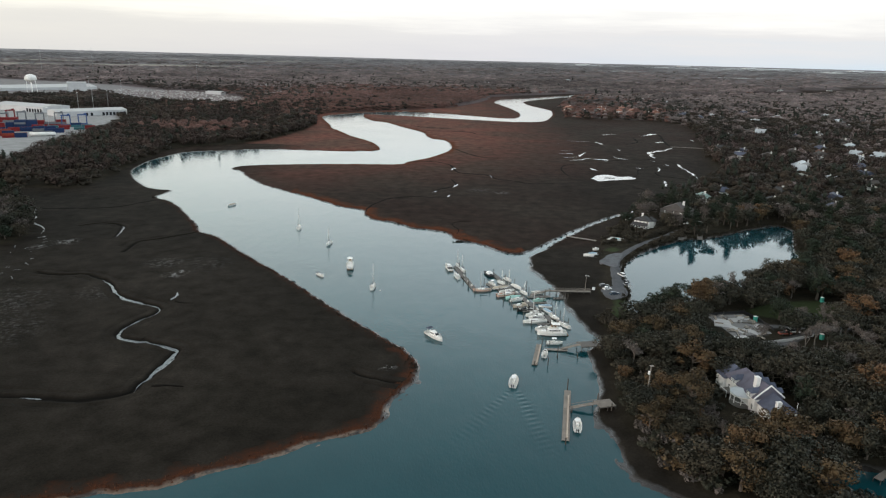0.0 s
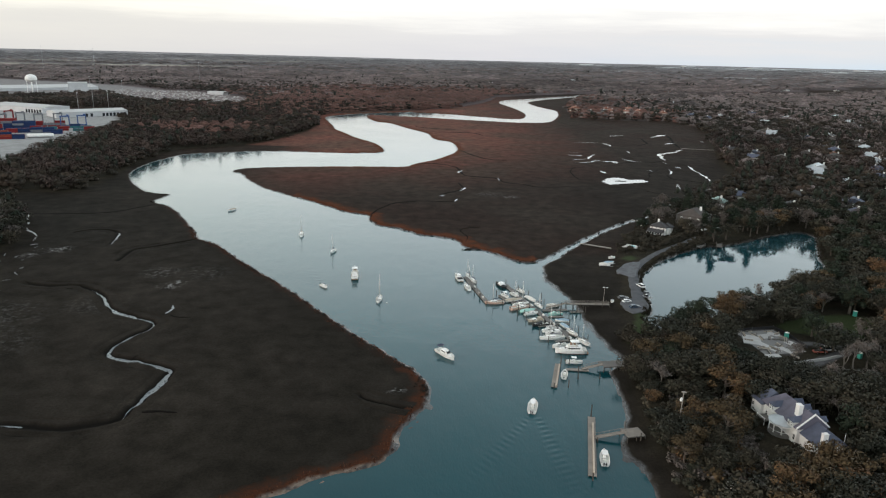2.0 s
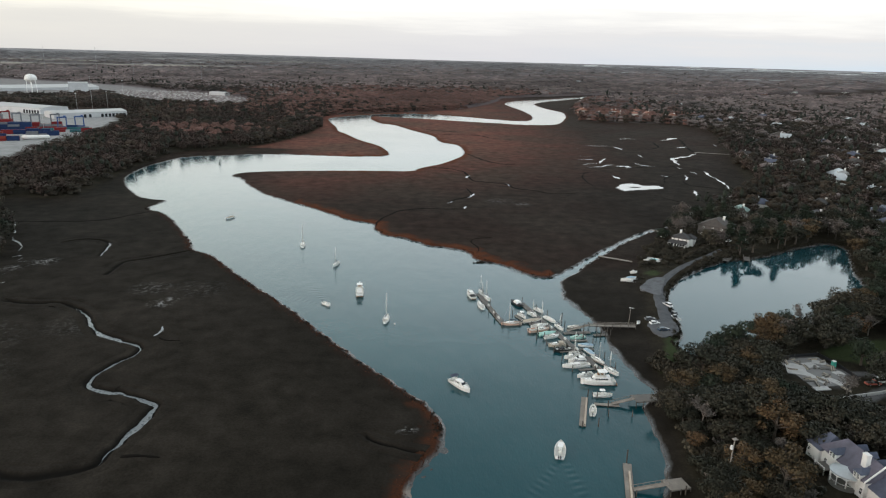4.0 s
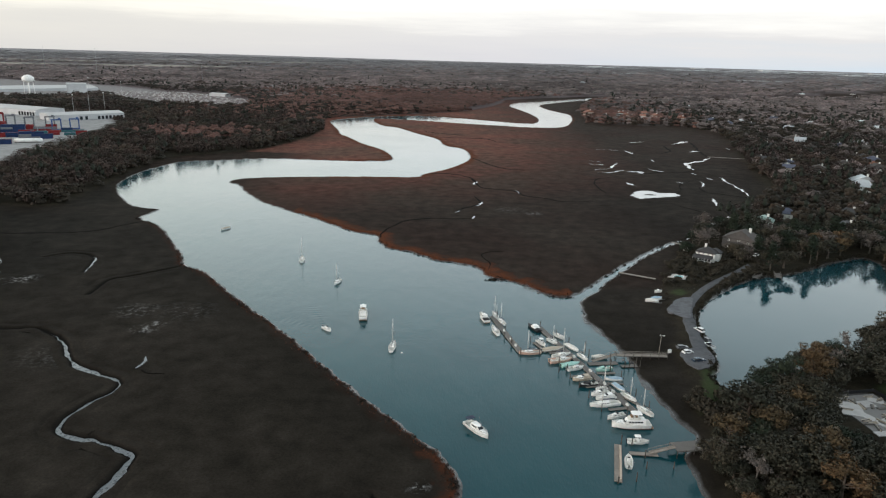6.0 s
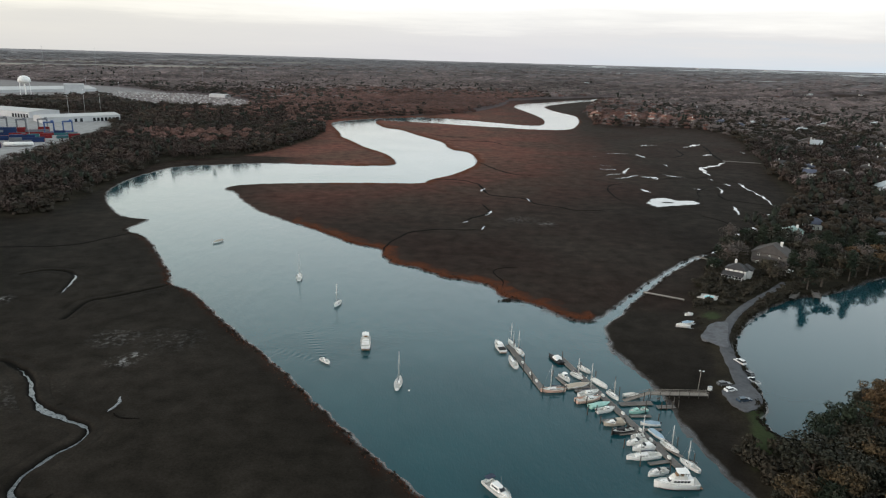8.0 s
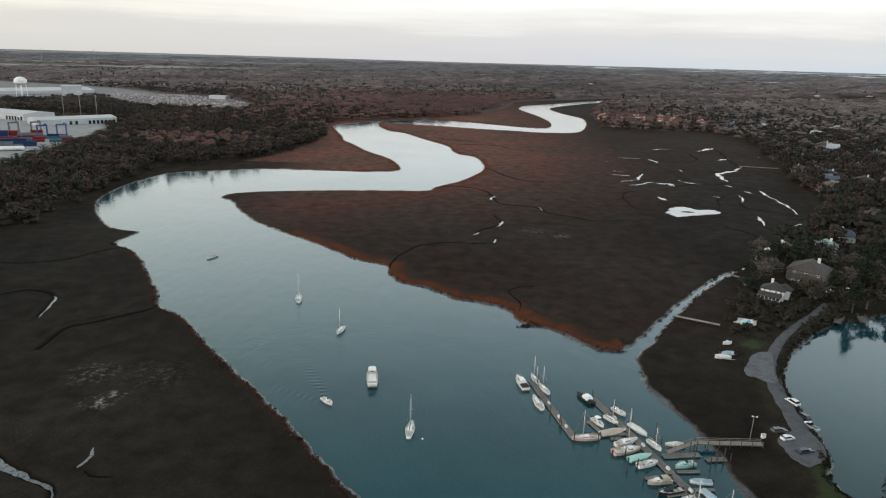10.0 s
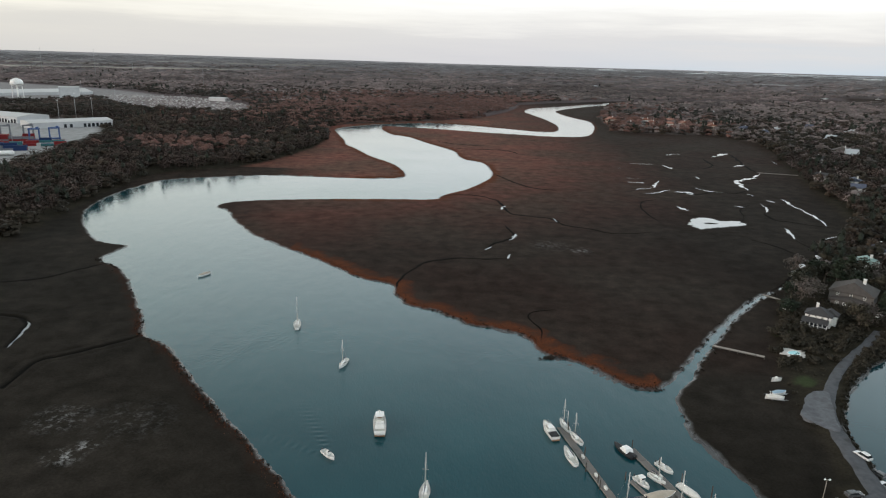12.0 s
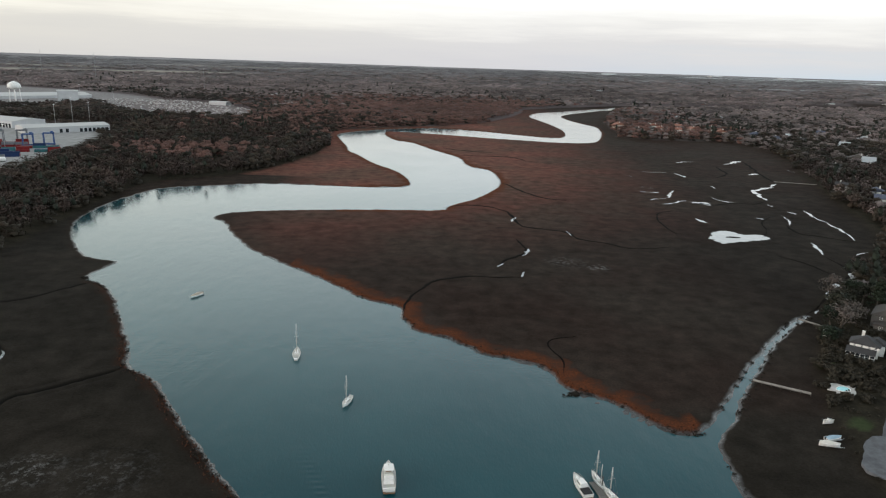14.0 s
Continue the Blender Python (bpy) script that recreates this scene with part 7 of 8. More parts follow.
for pts, label in ((LOTS[0], "small grey gravel parking place beside the lane"), (LOTS[1], "grey gravel turning place at the end of the lane")):
    c = pts.mean(0)
    ring = rounded([tuple(q) for q in pts], rounds=1)
    ring = np.vstack([a + (b - a) * k / 4 for a, b in zip(ring, np.roll(ring, -1, 0)) for k in range(4)])
    ring = c + (ring - c) * (1.02 + 0.12 * ragged(ring[:, 0] * 1.1, ring[:, 1] * 1.1))[:, None]
    top = max(ground_z(x, y) for x, y in ring) + 0.2
    tagged(part("parking_place", Form().prism([tuple(q) for q in ring], top - 0.9, top), M_LANE), label, "road", kind="structure")

# ---- far woods ----


def leaf_cards(rng, centres, radii, per, size, flat=0.75):
    """Clumps of small leaf faces spread through lobes: corner points and triangles."""
    n = len(centres)
    c, r = np.repeat(centres, per, 0), np.repeat(radii, per, 0)
    v = rng.normal(size=(n * per, 3))
    v /= np.linalg.norm(v, axis=1, keepdims=True)
    v *= rng.uniform(0.45, 1.0, (n * per, 1)) ** 0.6
    p = c + v * r[:, None] * np.array([1, 1, flat])
    s = np.repeat(size, per) if np.ndim(size) else np.full(n * per, float(size))
    s = s * rng.uniform(0.6, 1.35, n * per)
    a = rng.normal(size=(n * per, 3))
    a -= (a * v).sum(1, keepdims=True) * v * 0.6          # faces lie mostly along the crown's skin
    a /= np.linalg.norm(a, axis=1, keepdims=True)
    b = np.cross(a, v + rng.normal(size=v.shape) * 0.5)
    b /= np.linalg.norm(b, axis=1, keepdims=True) + 1e-9
    co = np.stack([p + a * s[:, None], p - a * s[:, None] * 0.5 + b * s[:, None] * 0.85, p - a * s[:, None] * 0.5 - b * s[:, None] * 0.85], 1)
    inward = (np.cross(co[:, 1] - co[:, 0], co[:, 2] - co[:, 0]) * v).sum(1) < 0
    co[inward] = co[inward][:, ::-1]                       # every leaf turns its upper face outwards
    return co.reshape(-1, 3), np.arange(n * per * 3).reshape(-1, 3)


# far woods: many-lobed crowns, twiggy bare trees and pointed pines over the whole upland
rng = np.random.default_rng(3)


def scatter(x0, x1, y0, y1, s):
    X, Y = np.meshgrid(np.arange(x0, x1, s), np.arange(y0, y1, s))
    return X.ravel() + rng.uniform(-0.5, 0.5, X.size) * s, Y.ravel() + rng.uniform(-0.5, 0.5, X.size) * s


def in_view(X, Y):
    return (np.abs(X) < (Y + 30) * 0.74 + 70) & (Y > 90)


def dome(sides, rings, low=-0.45):
    """Triangles of a closed unit crown, from its skirt to its top."""
    el = np.linspace(low, math.pi / 2, rings + 1)
    P = [[(math.cos(e) * math.cos(6.2832 * (i + 0.5 * (k % 2)) / sides), math.cos(e) * math.sin(6.2832 * (i + 0.5 * (k % 2)) / sides), math.sin(e)) for i in range(sides)] for k, e in enumerate(el)]
    out = []
    for k in range(rings):
        for i in range(sides):
            j = (i + 1) % sides
            out.append((P[k][i], P[k][j], P[k + 1][i]))
            if k < rings - 1:
                out.append((P[k][j], P[k + 1][j], P[k + 1][i]))
    return np.array(out).reshape(-1, 3)


def lobed(g, lobes, per, size, sides=4):
    """A unit crown of uneven lobes, each a dark core in a coat of leaf clumps: points and normals."""
    ang = np.arange(lobes) * 2.4 + g.uniform(-0.5, 0.5, lobes)
    out = 0.62 * np.sqrt((np.arange(lobes) + 0.3) / lobes) * g.uniform(0.75, 1.25, lobes)
    c = np.stack([out * np.cos(ang), out * np.sin(ang), 0.68 - 0.62 * out + g.uniform(-0.16, 0.16, lobes)], 1)
    r = g.uniform(0.30, 0.52, lobes) * (0.8 if lobes > 2 else 1.5)
    if lobes > 4:                                          # boughs that hang to the undergrowth
        a = g.uniform(0, 6.283) + np.arange(4) * 1.57
        c = np.vstack([c, np.stack([0.46 * np.cos(a), 0.46 * np.sin(a), g.uniform(-0.75, -0.35, 4)], 1)])
        r = np.r_[r, g.uniform(0.34, 0.46, 4)]
    parts, nrms = [], []
    unit = dome(sides, 2)
    for ci, ri in zip(c, r):
        v = unit * g.uniform(0.75, 1.15, (len(unit) // 3, 1)).repeat(3, 0)
        parts.append(ci + v * ri * 0.86)
        nrms.append(unit * 0.6 + ci * np.array([0.5, 0.5, 0.4]))
    if per:
        co, _ = leaf_cards(g, c, r, per, size, 0.9)
        v = (co - np.repeat(c, per * 3, 0)) / np.repeat(r, per * 3)[:, None]
        parts.append(co)
        nrms.append(v * 0.6 + np.repeat(c, per * 3, 0) * 0.5 + np.array([0, 0, 0.2]) + (g.normal(size=(len(co) // 3, 3)) * 0.25).repeat(3, 0))
    return np.vstack(parts), np.vstack(nrms)


def twiggy(g, twigs, width, fluff):
    """A unit leafless tree: a stem and a fan of fine rising branches."""
    tri, nrm = [], []
    for k in range(twigs):
        a, lean = g.uniform(0, 6.283), g.uniform(0.1, 1.15)
        z0 = g.uniform(-0.5, 0.25)
        L = g.uniform(0.7, 1.25)
        tip = np.array([math.cos(a) * math.sin(lean), math.sin(a) * math.sin(lean), math.cos(lean)]) * L + np.array([0, 0, z0])
        foot = np.array([math.cos(a) * 0.1, math.sin(a) * 0.1, z0])
        side = np.array([-math.sin(a + g.uniform(-1, 1)), math.cos(a), g.uniform(-0.3, 0.3)]) * width * g.uniform(0.6, 1.4)
        tri += [foot, tip - side, tip + side] if k % 3 else [foot - side * 0.7, foot + side * 0.7, tip]
        nrm += [np.array([tip[0] * 0.7, tip[1] * 0.7, 0.55]) + g.normal(size=3) * 0.3] * 3
    co, _ = leaf_cards(g, np.array([[0.0, 0.0, 0.35]]), np.array([0.82]), fluff, 0.13, 1.0)
    body = dome(4, 1, -1.1) * np.array([0.30, 0.30, 0.55])
    stem = np.array([((0.05, 0, -1.3), (-0.05, 0.03, -1.3), (0, 0, 0.5)), ((0, 0.05, -1.3), (0.03, -0.05, -1.3), (0, 0, 0.5))]).reshape(-1, 3)
    return np.vstack([tri, co, body, stem]), np.vstack([nrm, (co + np.array([0, 0, 0.2])), body + np.array([0, 0, 0.1]), stem * 0 + np.array([0.3, -0.7, 0.2])])


def spire(g, tiers, per, size):
    """A unit pine: ragged tiers of boughs narrowing upwards."""
    c = np.array([(g.uniform(-0.12, 0.12), g.uniform(-0.12, 0.12), -0.55 + 1.6 * i / (tiers - 1)) for i in range(tiers)])
    r = 0.72 * (1 - 0.72 * np.arange(tiers) / tiers) * g.uniform(0.8, 1.2, tiers)
    co, _ = leaf_cards(g, c, r, per, size, 0.45)
    core = dome(5, 2, -1.0) * np.array([0.42, 0.42, 0.95])
    return np.vstack([co, core]), np.vstack([co * np.array([1, 1, 0.3]) + np.array([0, 0, 0.3]) + (g.normal(size=(len(co) // 3, 3)) * 0.3).repeat(3, 0), core])


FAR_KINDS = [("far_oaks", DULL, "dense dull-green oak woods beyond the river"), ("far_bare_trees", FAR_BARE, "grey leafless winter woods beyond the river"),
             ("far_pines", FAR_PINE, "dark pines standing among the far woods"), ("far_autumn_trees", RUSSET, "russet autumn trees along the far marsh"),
             ("distant_oaks", HAZY_OAK, "oak woods with haze in their grey, stretching to the horizon"), ("distant_bare_trees", HAZY_BARE, "grey winter woods paled by painted haze, stretching to the horizon"),
             ("horizon_woods", HAZY_HORIZON, "woods along the horizon, blue-grey with painted haze")]
pg = np.random.default_rng(12)
FINE = {"oak": [lobed(pg, 7, 15, 0.085, 5) for _ in range(5)], "bare": [twiggy(pg, 46, 0.022, 74) for _ in range(5)], "pine": [spire(pg, 6, 18, 0.12) for _ in range(3)]}
MIDDLE = {"oak": [lobed(pg, 6, 8, 0.12) for _ in range(5)], "bare": [twiggy(pg, 24, 0.035, 38) for _ in range(5)], "pine": [spire(pg, 5, 10, 0.16) for _ in range(3)]}
COARSE = {"oak": [lobed(pg, 4, 4, 0.17, 4) for _ in range(6)], "bare": [lobed(pg, 3, 6, 0.15, 3) for _ in range(5)], "pine": [spire(pg, 4, 4, 0.24) for _ in range(3)]}
ROUGH = {"oak": [lobed(pg, 2, 2, 0.22, 4) for _ in range(6)], "bare": [lobed(pg, 2, 2, 0.22, 3) for _ in range(6)], "pine": [spire(pg, 3, 2, 0.3) for _ in range(3)]}
SHAPE = ("oak", "bare", "pine", "oak", "oak", "bare", "oak")
# from, to, spacing, forms
bands = [(480, 760, 8.6, FINE), (760, 1050, 9.6, FINE), (1050, 1500, 11.5, MIDDLE), (1500, 2100, 14.5, COARSE), (2100, 2900, 18.0, COARSE), (2900, 3800, 20.0, ROUGH), (3800, 4450, 21.0, ROUGH)]
pools, tints, ups = {k[0]: [] for k in FAR_KINDS}, {k[0]: [] for k in FAR_KINDS}, {k[0]: [] for k in FAR_KINDS}
for r0, r1, s, forms in bands:
    X, Y = scatter(-0.72 * r1, 0.72 * r1, 100, r1, s)
    R = np.hypot(X, Y)
    keep_in = (R >= r0) & (R < r1) & in_view(X, Y)
    X, Y = X[keep_in], Y[keep_in]
    Z, SH, UP, GR, LA, RE, SL, *_ = zones(X, Y)
    keep = (UP > 0.7) & (GR < 0.2) & (SL < 0.2) & ~((X > 40) & (Y < 500))
    for hx, hy, hr_ in HOUSES:
        if hy > 450:
            keep &= (np.hypot(X - hx, Y - hy) > hr_ * 0.85) & ~((np.abs(X - hx * Y / hy) < hr_ * 0.55) & (Y < hy) & (Y > hy - 20 - s))
    if r1 > 2400:
        keep &= (R[keep_in] < 2900) | (ragged(X / 26, Y / 18) + 0.5 * rng.normal(size=len(X)) > -0.25)
        for line, half in FLATS:
            keep &= line_distance(X, Y, line) > half
    # clearings with streets and yards
    keep &= (ragged(X / 9, Y / 9) > -0.62) | (rng.random(len(X)) < 0.35)
    X, Y, Z = X[keep], Y[keep], Z[keep]
    R = np.hypot(X, Y)
    pick = rng.random(len(X)) * 0.7 + 0.12 + 0.36 * ragged(X / 14, Y / 14) + 0.30 * ragged(X / 50, Y / 38)
    autumn = (np.clip(1 - np.hypot((X + 50) / 600, (Y - 1720) / 760), 0, 1) * 1.2 + np.clip(1.2 - np.hypot((X + 335) / 110, (Y - 915) / 75), 0, 1) * 0.75
              + np.clip(1 - np.hypot((X - 300) / 160, (Y - 1400) / 150), 0, 1) * 0.6)
    kind = np.digitize(pick, [0.44, 0.86])
    kind = np.where((X > 60) & (R < 760) & (rng.random(len(X)) < 0.7), np.where(rng.random(len(X)) < 0.3, 2, 0), kind)
    # kinds with haze in their colour take over with distance
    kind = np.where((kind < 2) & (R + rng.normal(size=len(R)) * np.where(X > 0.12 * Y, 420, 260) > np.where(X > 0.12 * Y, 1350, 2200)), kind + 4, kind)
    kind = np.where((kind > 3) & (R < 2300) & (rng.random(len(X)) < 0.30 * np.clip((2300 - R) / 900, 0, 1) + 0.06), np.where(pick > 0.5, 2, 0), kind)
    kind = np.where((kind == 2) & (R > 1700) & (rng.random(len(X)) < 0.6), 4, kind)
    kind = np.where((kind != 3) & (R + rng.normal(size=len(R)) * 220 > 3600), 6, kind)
    kind = np.where(rng.random(len(X)) < autumn * np.clip((2700 - R) / 500, 0.2, 1), 3, kind)
    for i, (name, _, _) in enumerate(FAR_KINDS):
        for j, (shape, facing) in enumerate(forms[SHAPE[i]]):
            m = (kind == i) & (np.floor(X * 7.3 + Y * 3.1).astype(int) % len(forms[SHAPE[i]]) == j)
            n = int(m.sum())
            if not n:
                continue
            k = haul(R[m])
            r = s * (rng.uniform(0.52, 0.92, n) if r0 < 1500 else rng.uniform(0.62, 1.05, n)) * (0.62 if SHAPE[i] == "pine" else 1)
            h = rng.uniform(7.5, 12.5, n) * k * (1.0 if r0 < 2900 else 0.75) * (1.25 if SHAPE[i] == "pine" else 1)
            if r0 < 1500:
                h = np.where(signed(X[m], Y[m], PORTS[0]) < 36, h * 0.45, h)
            rz = np.minimum(r * rng.uniform(0.7, 0.95, n), h * 0.55)
            a = rng.uniform(0, 6.283, n)
            ca, sa = np.cos(a)[:, None], np.sin(a)[:, None]

            def turned(v):
                return np.stack([v[None, :, 0] * ca - v[None, :, 1] * sa, v[None, :, 0] * sa + v[None, :, 1] * ca, np.broadcast_to(v[None, :, 2], (n, len(v)))], -1)
            base = np.stack([X[m], Y[m], Z[m] + h - rz], 1)
            pools[name].append((turned(shape) * np.stack([r, r, rz], 1)[:, None] + base[:, None]).reshape(-1, 3))
            nm = turned(facing).reshape(-1, 3) + np.array([0, 0, 0.35 if r0 < 1500 else 1.1 if r0 < 2900 else 2.0])
            ups[name].append(nm / (np.linalg.norm(nm, axis=1, keepdims=True) + 1e-9))
            patch = np.clip(0.5 + 0.5 * ragged(X[m] / 11, Y[m] / 11) + 0.5 * ragged(X[m] / 60, Y[m] / 35), 0, 1)
            if r0 >= 1500:
                patch = np.clip(0.5 + 0.8 * ragged(X[m] / 9, Y[m] / 15) + 0.8 * ragged(X[m] / 38, Y[m] / 52), 0, 1)
            tints[name].append(np.repeat((0.55 if r0 < 1500 else 0.4) * rng.random(n) + (0.45 if r0 < 1500 else 0.6) * patch, len(shape)))
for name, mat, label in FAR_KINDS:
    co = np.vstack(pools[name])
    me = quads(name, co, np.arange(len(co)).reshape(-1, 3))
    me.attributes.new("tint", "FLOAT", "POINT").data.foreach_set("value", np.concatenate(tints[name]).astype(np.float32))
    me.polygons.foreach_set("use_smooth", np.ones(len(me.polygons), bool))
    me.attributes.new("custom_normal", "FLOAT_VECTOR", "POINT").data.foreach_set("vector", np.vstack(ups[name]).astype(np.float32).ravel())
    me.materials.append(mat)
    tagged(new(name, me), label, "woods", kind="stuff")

# ---- near trees, each a thing of its own ----


def trunk_form(rng_, h, r, limbs, reach):
    f = Form()
    bend = Vector((rng_.uniform(-0.6, 0.6), rng_.uniform(-0.6, 0.6), 0))
    p0, p1, p2 = Vector((0, 0, -0.6)), Vector((0, 0, h * 0.22)) + bend * 0.5, Vector((0, 0, h * 0.55)) + bend
    f.tube(p0, p1, r * 1.25, r * 0.9).tube(p1, p2, r * 0.9, r * 0.5)
    tips = []
    for i in range(limbs):
        a = i * 2 * math.pi / limbs + rng_.uniform(-0.4, 0.4)
        s = p1.lerp(p2, rng_.uniform(0.1, 0.9))
        m = s + Vector((math.cos(a) * reach * 0.5, math.sin(a) * reach * 0.5, h * 0.14))
        e = s + Vector((math.cos(a) * reach * 0.95, math.sin(a) * reach * 0.95, h * rng_.uniform(0.22, 0.36)))
        f.tube(s, m, r * 0.42, r * 0.28, 5).tube(m, e, r * 0.28, r * 0.10, 5)
        tips.append(e)
    f.tube(p2, p2 + Vector((0, 0, h * 0.33)), r * 0.5, r * 0.12, 5)
    tips.append(p2 + Vector((0, 0, h * 0.28)))
    return f, tips


def crown_mesh(name, seed, tips, lobe, per, size, mat, flat=0.72):
    g = np.random.default_rng(seed)
    c = np.array([tuple(t) for t in tips])
    extra = c.mean(0) + (c[g.integers(0, len(c), len(c))] - c.mean(0)) * g.uniform(0.3, 0.75, (len(c), 1)) + g.normal(size=(len(c), 3)) * 0.4
    low = c[:-1] * np.array([0.82, 0.82, 0.62]) + g.normal(size=(len(c) - 1, 3)) * 0.5
    c = np.vstack([c, extra, low[::2]])
    r = lobe * g.uniform(0.7, 1.2, len(c))
    co, fa = leaf_cards(g, c, r, per, size, flat)
    me = quads(name, co, fa)
    nrm = (co - np.repeat(c, per * 3, 0)) / np.repeat(r, per * 3)[:, None] * np.array([1, 1, 1 / flat])
    nrm = nrm + 0.5 * (co - c.mean(0)) / (np.abs(c - c.mean(0)).max() + lobe) + np.array([0, 0, 0.25]) + (g.normal(size=(len(co) // 3, 3)) * 0.35).repeat(3, 0)
    me.polygons.foreach_set("use_smooth", np.ones(len(me.polygons), bool))
    me.attributes.new("custom_normal", "FLOAT_VECTOR", "POINT").data.foreach_set("vector", (nrm / np.linalg.norm(nrm, axis=1, keepdims=True)).astype(np.float32).ravel())
    me.materials.append(mat)
    return me


def bare_form(rng_, h, r):
    """A leafless tree: forks of thinning branches."""
    f = Form()

    def grow(p, d, L, rad, depth):
        q = p + d * L
        f.tube(p, q, rad, rad * 0.62, 4 if depth > 1 else 6)
        if depth < 4:
            for _ in range(3 if depth < 3 else 2):
                n = (d + Vector((rng_.uniform(-0.75, 0.75), rng_.uniform(-0.75, 0.75), rng_.uniform(-0.1, 0.45)))).normalized()
                grow(p.lerp(q, rng_.uniform(0.6, 1.0)), n, L * rng_.uniform(0.6, 0.8), rad * 0.58, depth + 1)
    grow(Vector((0, 0, -0.5)), Vector((rng_.uniform(-0.1, 0.1), rng_.uniform(-0.1, 0.1), 1)).normalized(), h * 0.36, r, 0)
    return f




def tree_kind(name, label, seed, h, r, limbs, reach, lobe, per, size, mat, flat=0.72):
    q = random.Random(seed)
    f, tips = trunk_form(q, h, r, limbs, reach)
    t = bpy.data.meshes.new("trunk")
    t.from_pydata(f.v, [], f.f)
    t.materials.append(BARK)
    return (t, crown_mesh("crown", seed, tips, lobe, per, size, mat, flat), label, name, reach + lobe * 0.6)


def pine_kind(seed, h):
    q = random.Random(seed)
    f = Form().tube((0, 0, -0.5), (0.2, 0.1, h * 0.55), 0.32, 0.2).tube((0.2, 0.1, h * 0.55), (0.1, 0, h), 0.2, 0.04)
    tips = []
    for i in range(14):
        z = h * (0.42 + 0.56 * i / 13)
        L = (1 - 0.62 * i / 13) * 2.9 * q.uniform(0.75, 1.2)
        a = i * 2.4 + q.uniform(-0.4, 0.4)
        e = Vector((math.cos(a) * L, math.sin(a) * L, z + 0.5))
        f.tube((0.15, 0, z), e, 0.07, 0.03, 4)
        tips += [e, Vector((math.cos(a) * L * 0.5, math.sin(a) * L * 0.5, z + 0.4))]
    t = bpy.data.meshes.new("trunk")
    t.from_pydata(f.v, [], f.f)
    t.materials.append(BARK)
    return (t, crown_mesh("crown", seed, tips, 1.05, 22, 0.42, PINE, 0.6), "dark green pine tree with layered boughs", "pine_tree", 3.2)


def bare_kind(seed, h, label="leafless grey winter tree with fine twigs"):
    f = bare_form(random.Random(seed), h, 0.26)
    t = bpy.data.meshes.new("trunk")
    t.from_pydata(f.v, [], f.f)
    t.materials.append(plain("grey_bark", (0.15, 0.13, 0.115), 0.9, vary=0.3) if "grey_bark" not in bpy.data.materials else bpy.data.materials["grey_bark"])
    g = np.random.default_rng(seed)
    pts = np.array(f.v)
    hi = pts[pts[:, 2] > h * 0.45]
    c = hi[g.integers(0, len(hi), 46)]
    co, fa = leaf_cards(g, c, np.full(46, 0.8), 9, 0.26, 0.9)
    me = quads("crown", co, fa)
    me.materials.append(BARE)
    return (t, me, label, "bare_tree", 4.0)


NEAR_OAK = [tree_kind("oak_tree", "broad live oak with dull olive-green foliage", 40 + i, h, 0.42, 10, rc, 2.25, 82, 0.35, OAK) for i, (h, rc) in enumerate(((10, 4.9), (11.5, 5.3), (8.5, 4.2), (12.0, 5.6)))]
NEAR_RUST = [tree_kind("autumn_tree", "tree with rusty orange-brown autumn foliage", 60 + i, h, 0.36, 8, rc, 1.9, 92, 0.30, RUST) for i, (h, rc) in enumerate(((10.5, 3.8), (12, 4.2)))]
NEAR_PINE = [tree_kind("cedar_tree", "dark green cedar with a dense spreading crown", 70 + i, h, 0.4, 9, 3.2, 1.9, 110, 0.28, PINE, 0.9) for i, h in enumerate((12, 14))]
NEAR_BARE = [bare_kind(80 + i, h) for i, h in enumerate((10, 12.5, 11))]
MID_OAK = [tree_kind("oak_tree", "live oak with dull olive-green foliage", 140 + i, h, 0.40, 6, rc, 2.3, 48, 0.48, OAK) for i, (h, rc) in enumerate(((11, 4.2), (12.5, 4.8), (9.5, 3.6)))]
MID_RUST = [tree_kind("autumn_tree", "tree with rusty brown autumn foliage", 160 + i, h, 0.34, 6, 3.6, 2.1, 58, 0.44, RUST) for i, h in enumerate((10.5, 12))]
MID_BARE = [tree_kind("bare_tree", "greyish tree nearly bare of leaves", 180 + i, h, 0.30, 6, 3.8, 2.2, 40, 0.38, BARE) for i, h in enumerate((11, 13))]
MID_PINE = [pine_kind(170, 16)]
MID_CEDAR = [tree_kind("cedar_tree", "dark green cedar with a dense crown", 190 + i, h, 0.36, 7, 3.0, 2.0, 46, 0.46, PINE, 0.9) for i, h in enumerate((10, 12))]
tr = random.Random(17)
TREES = []


def plant(kind, x, y, scale=1.0):
    t, c, label, name, rad = kind
    ob = thing(name, pose(x, y, ground_z(x, y) - 0.1, 0, 0, tr.uniform(0, 360)), label, "tree", "trees on the banks")
    s = scale * tr.uniform(0.88, 1.14)
    wide = s * tr.uniform(1.0, 1.3)
    ob.scale = (wide, wide * tr.uniform(0.88, 1.12), s * tr.uniform(0.85, 1.1))
    for nm, me in (("trunk", t), ("crown", c)):
        p = new(nm, me)
        p.parent = ob
    TREES.append((x, y))


def clear_of(x, y, rad):
    if any(math.hypot(x - a, y - b) < r + rad * 0.45 for a, b, r in HOUSES):
        return False
    return not (103 < x < 137 and 243 < y < 274)


def room(x, y, gap):
    return all((x - a) ** 2 + (y - b) ** 2 > gap * gap for a, b in TREES)


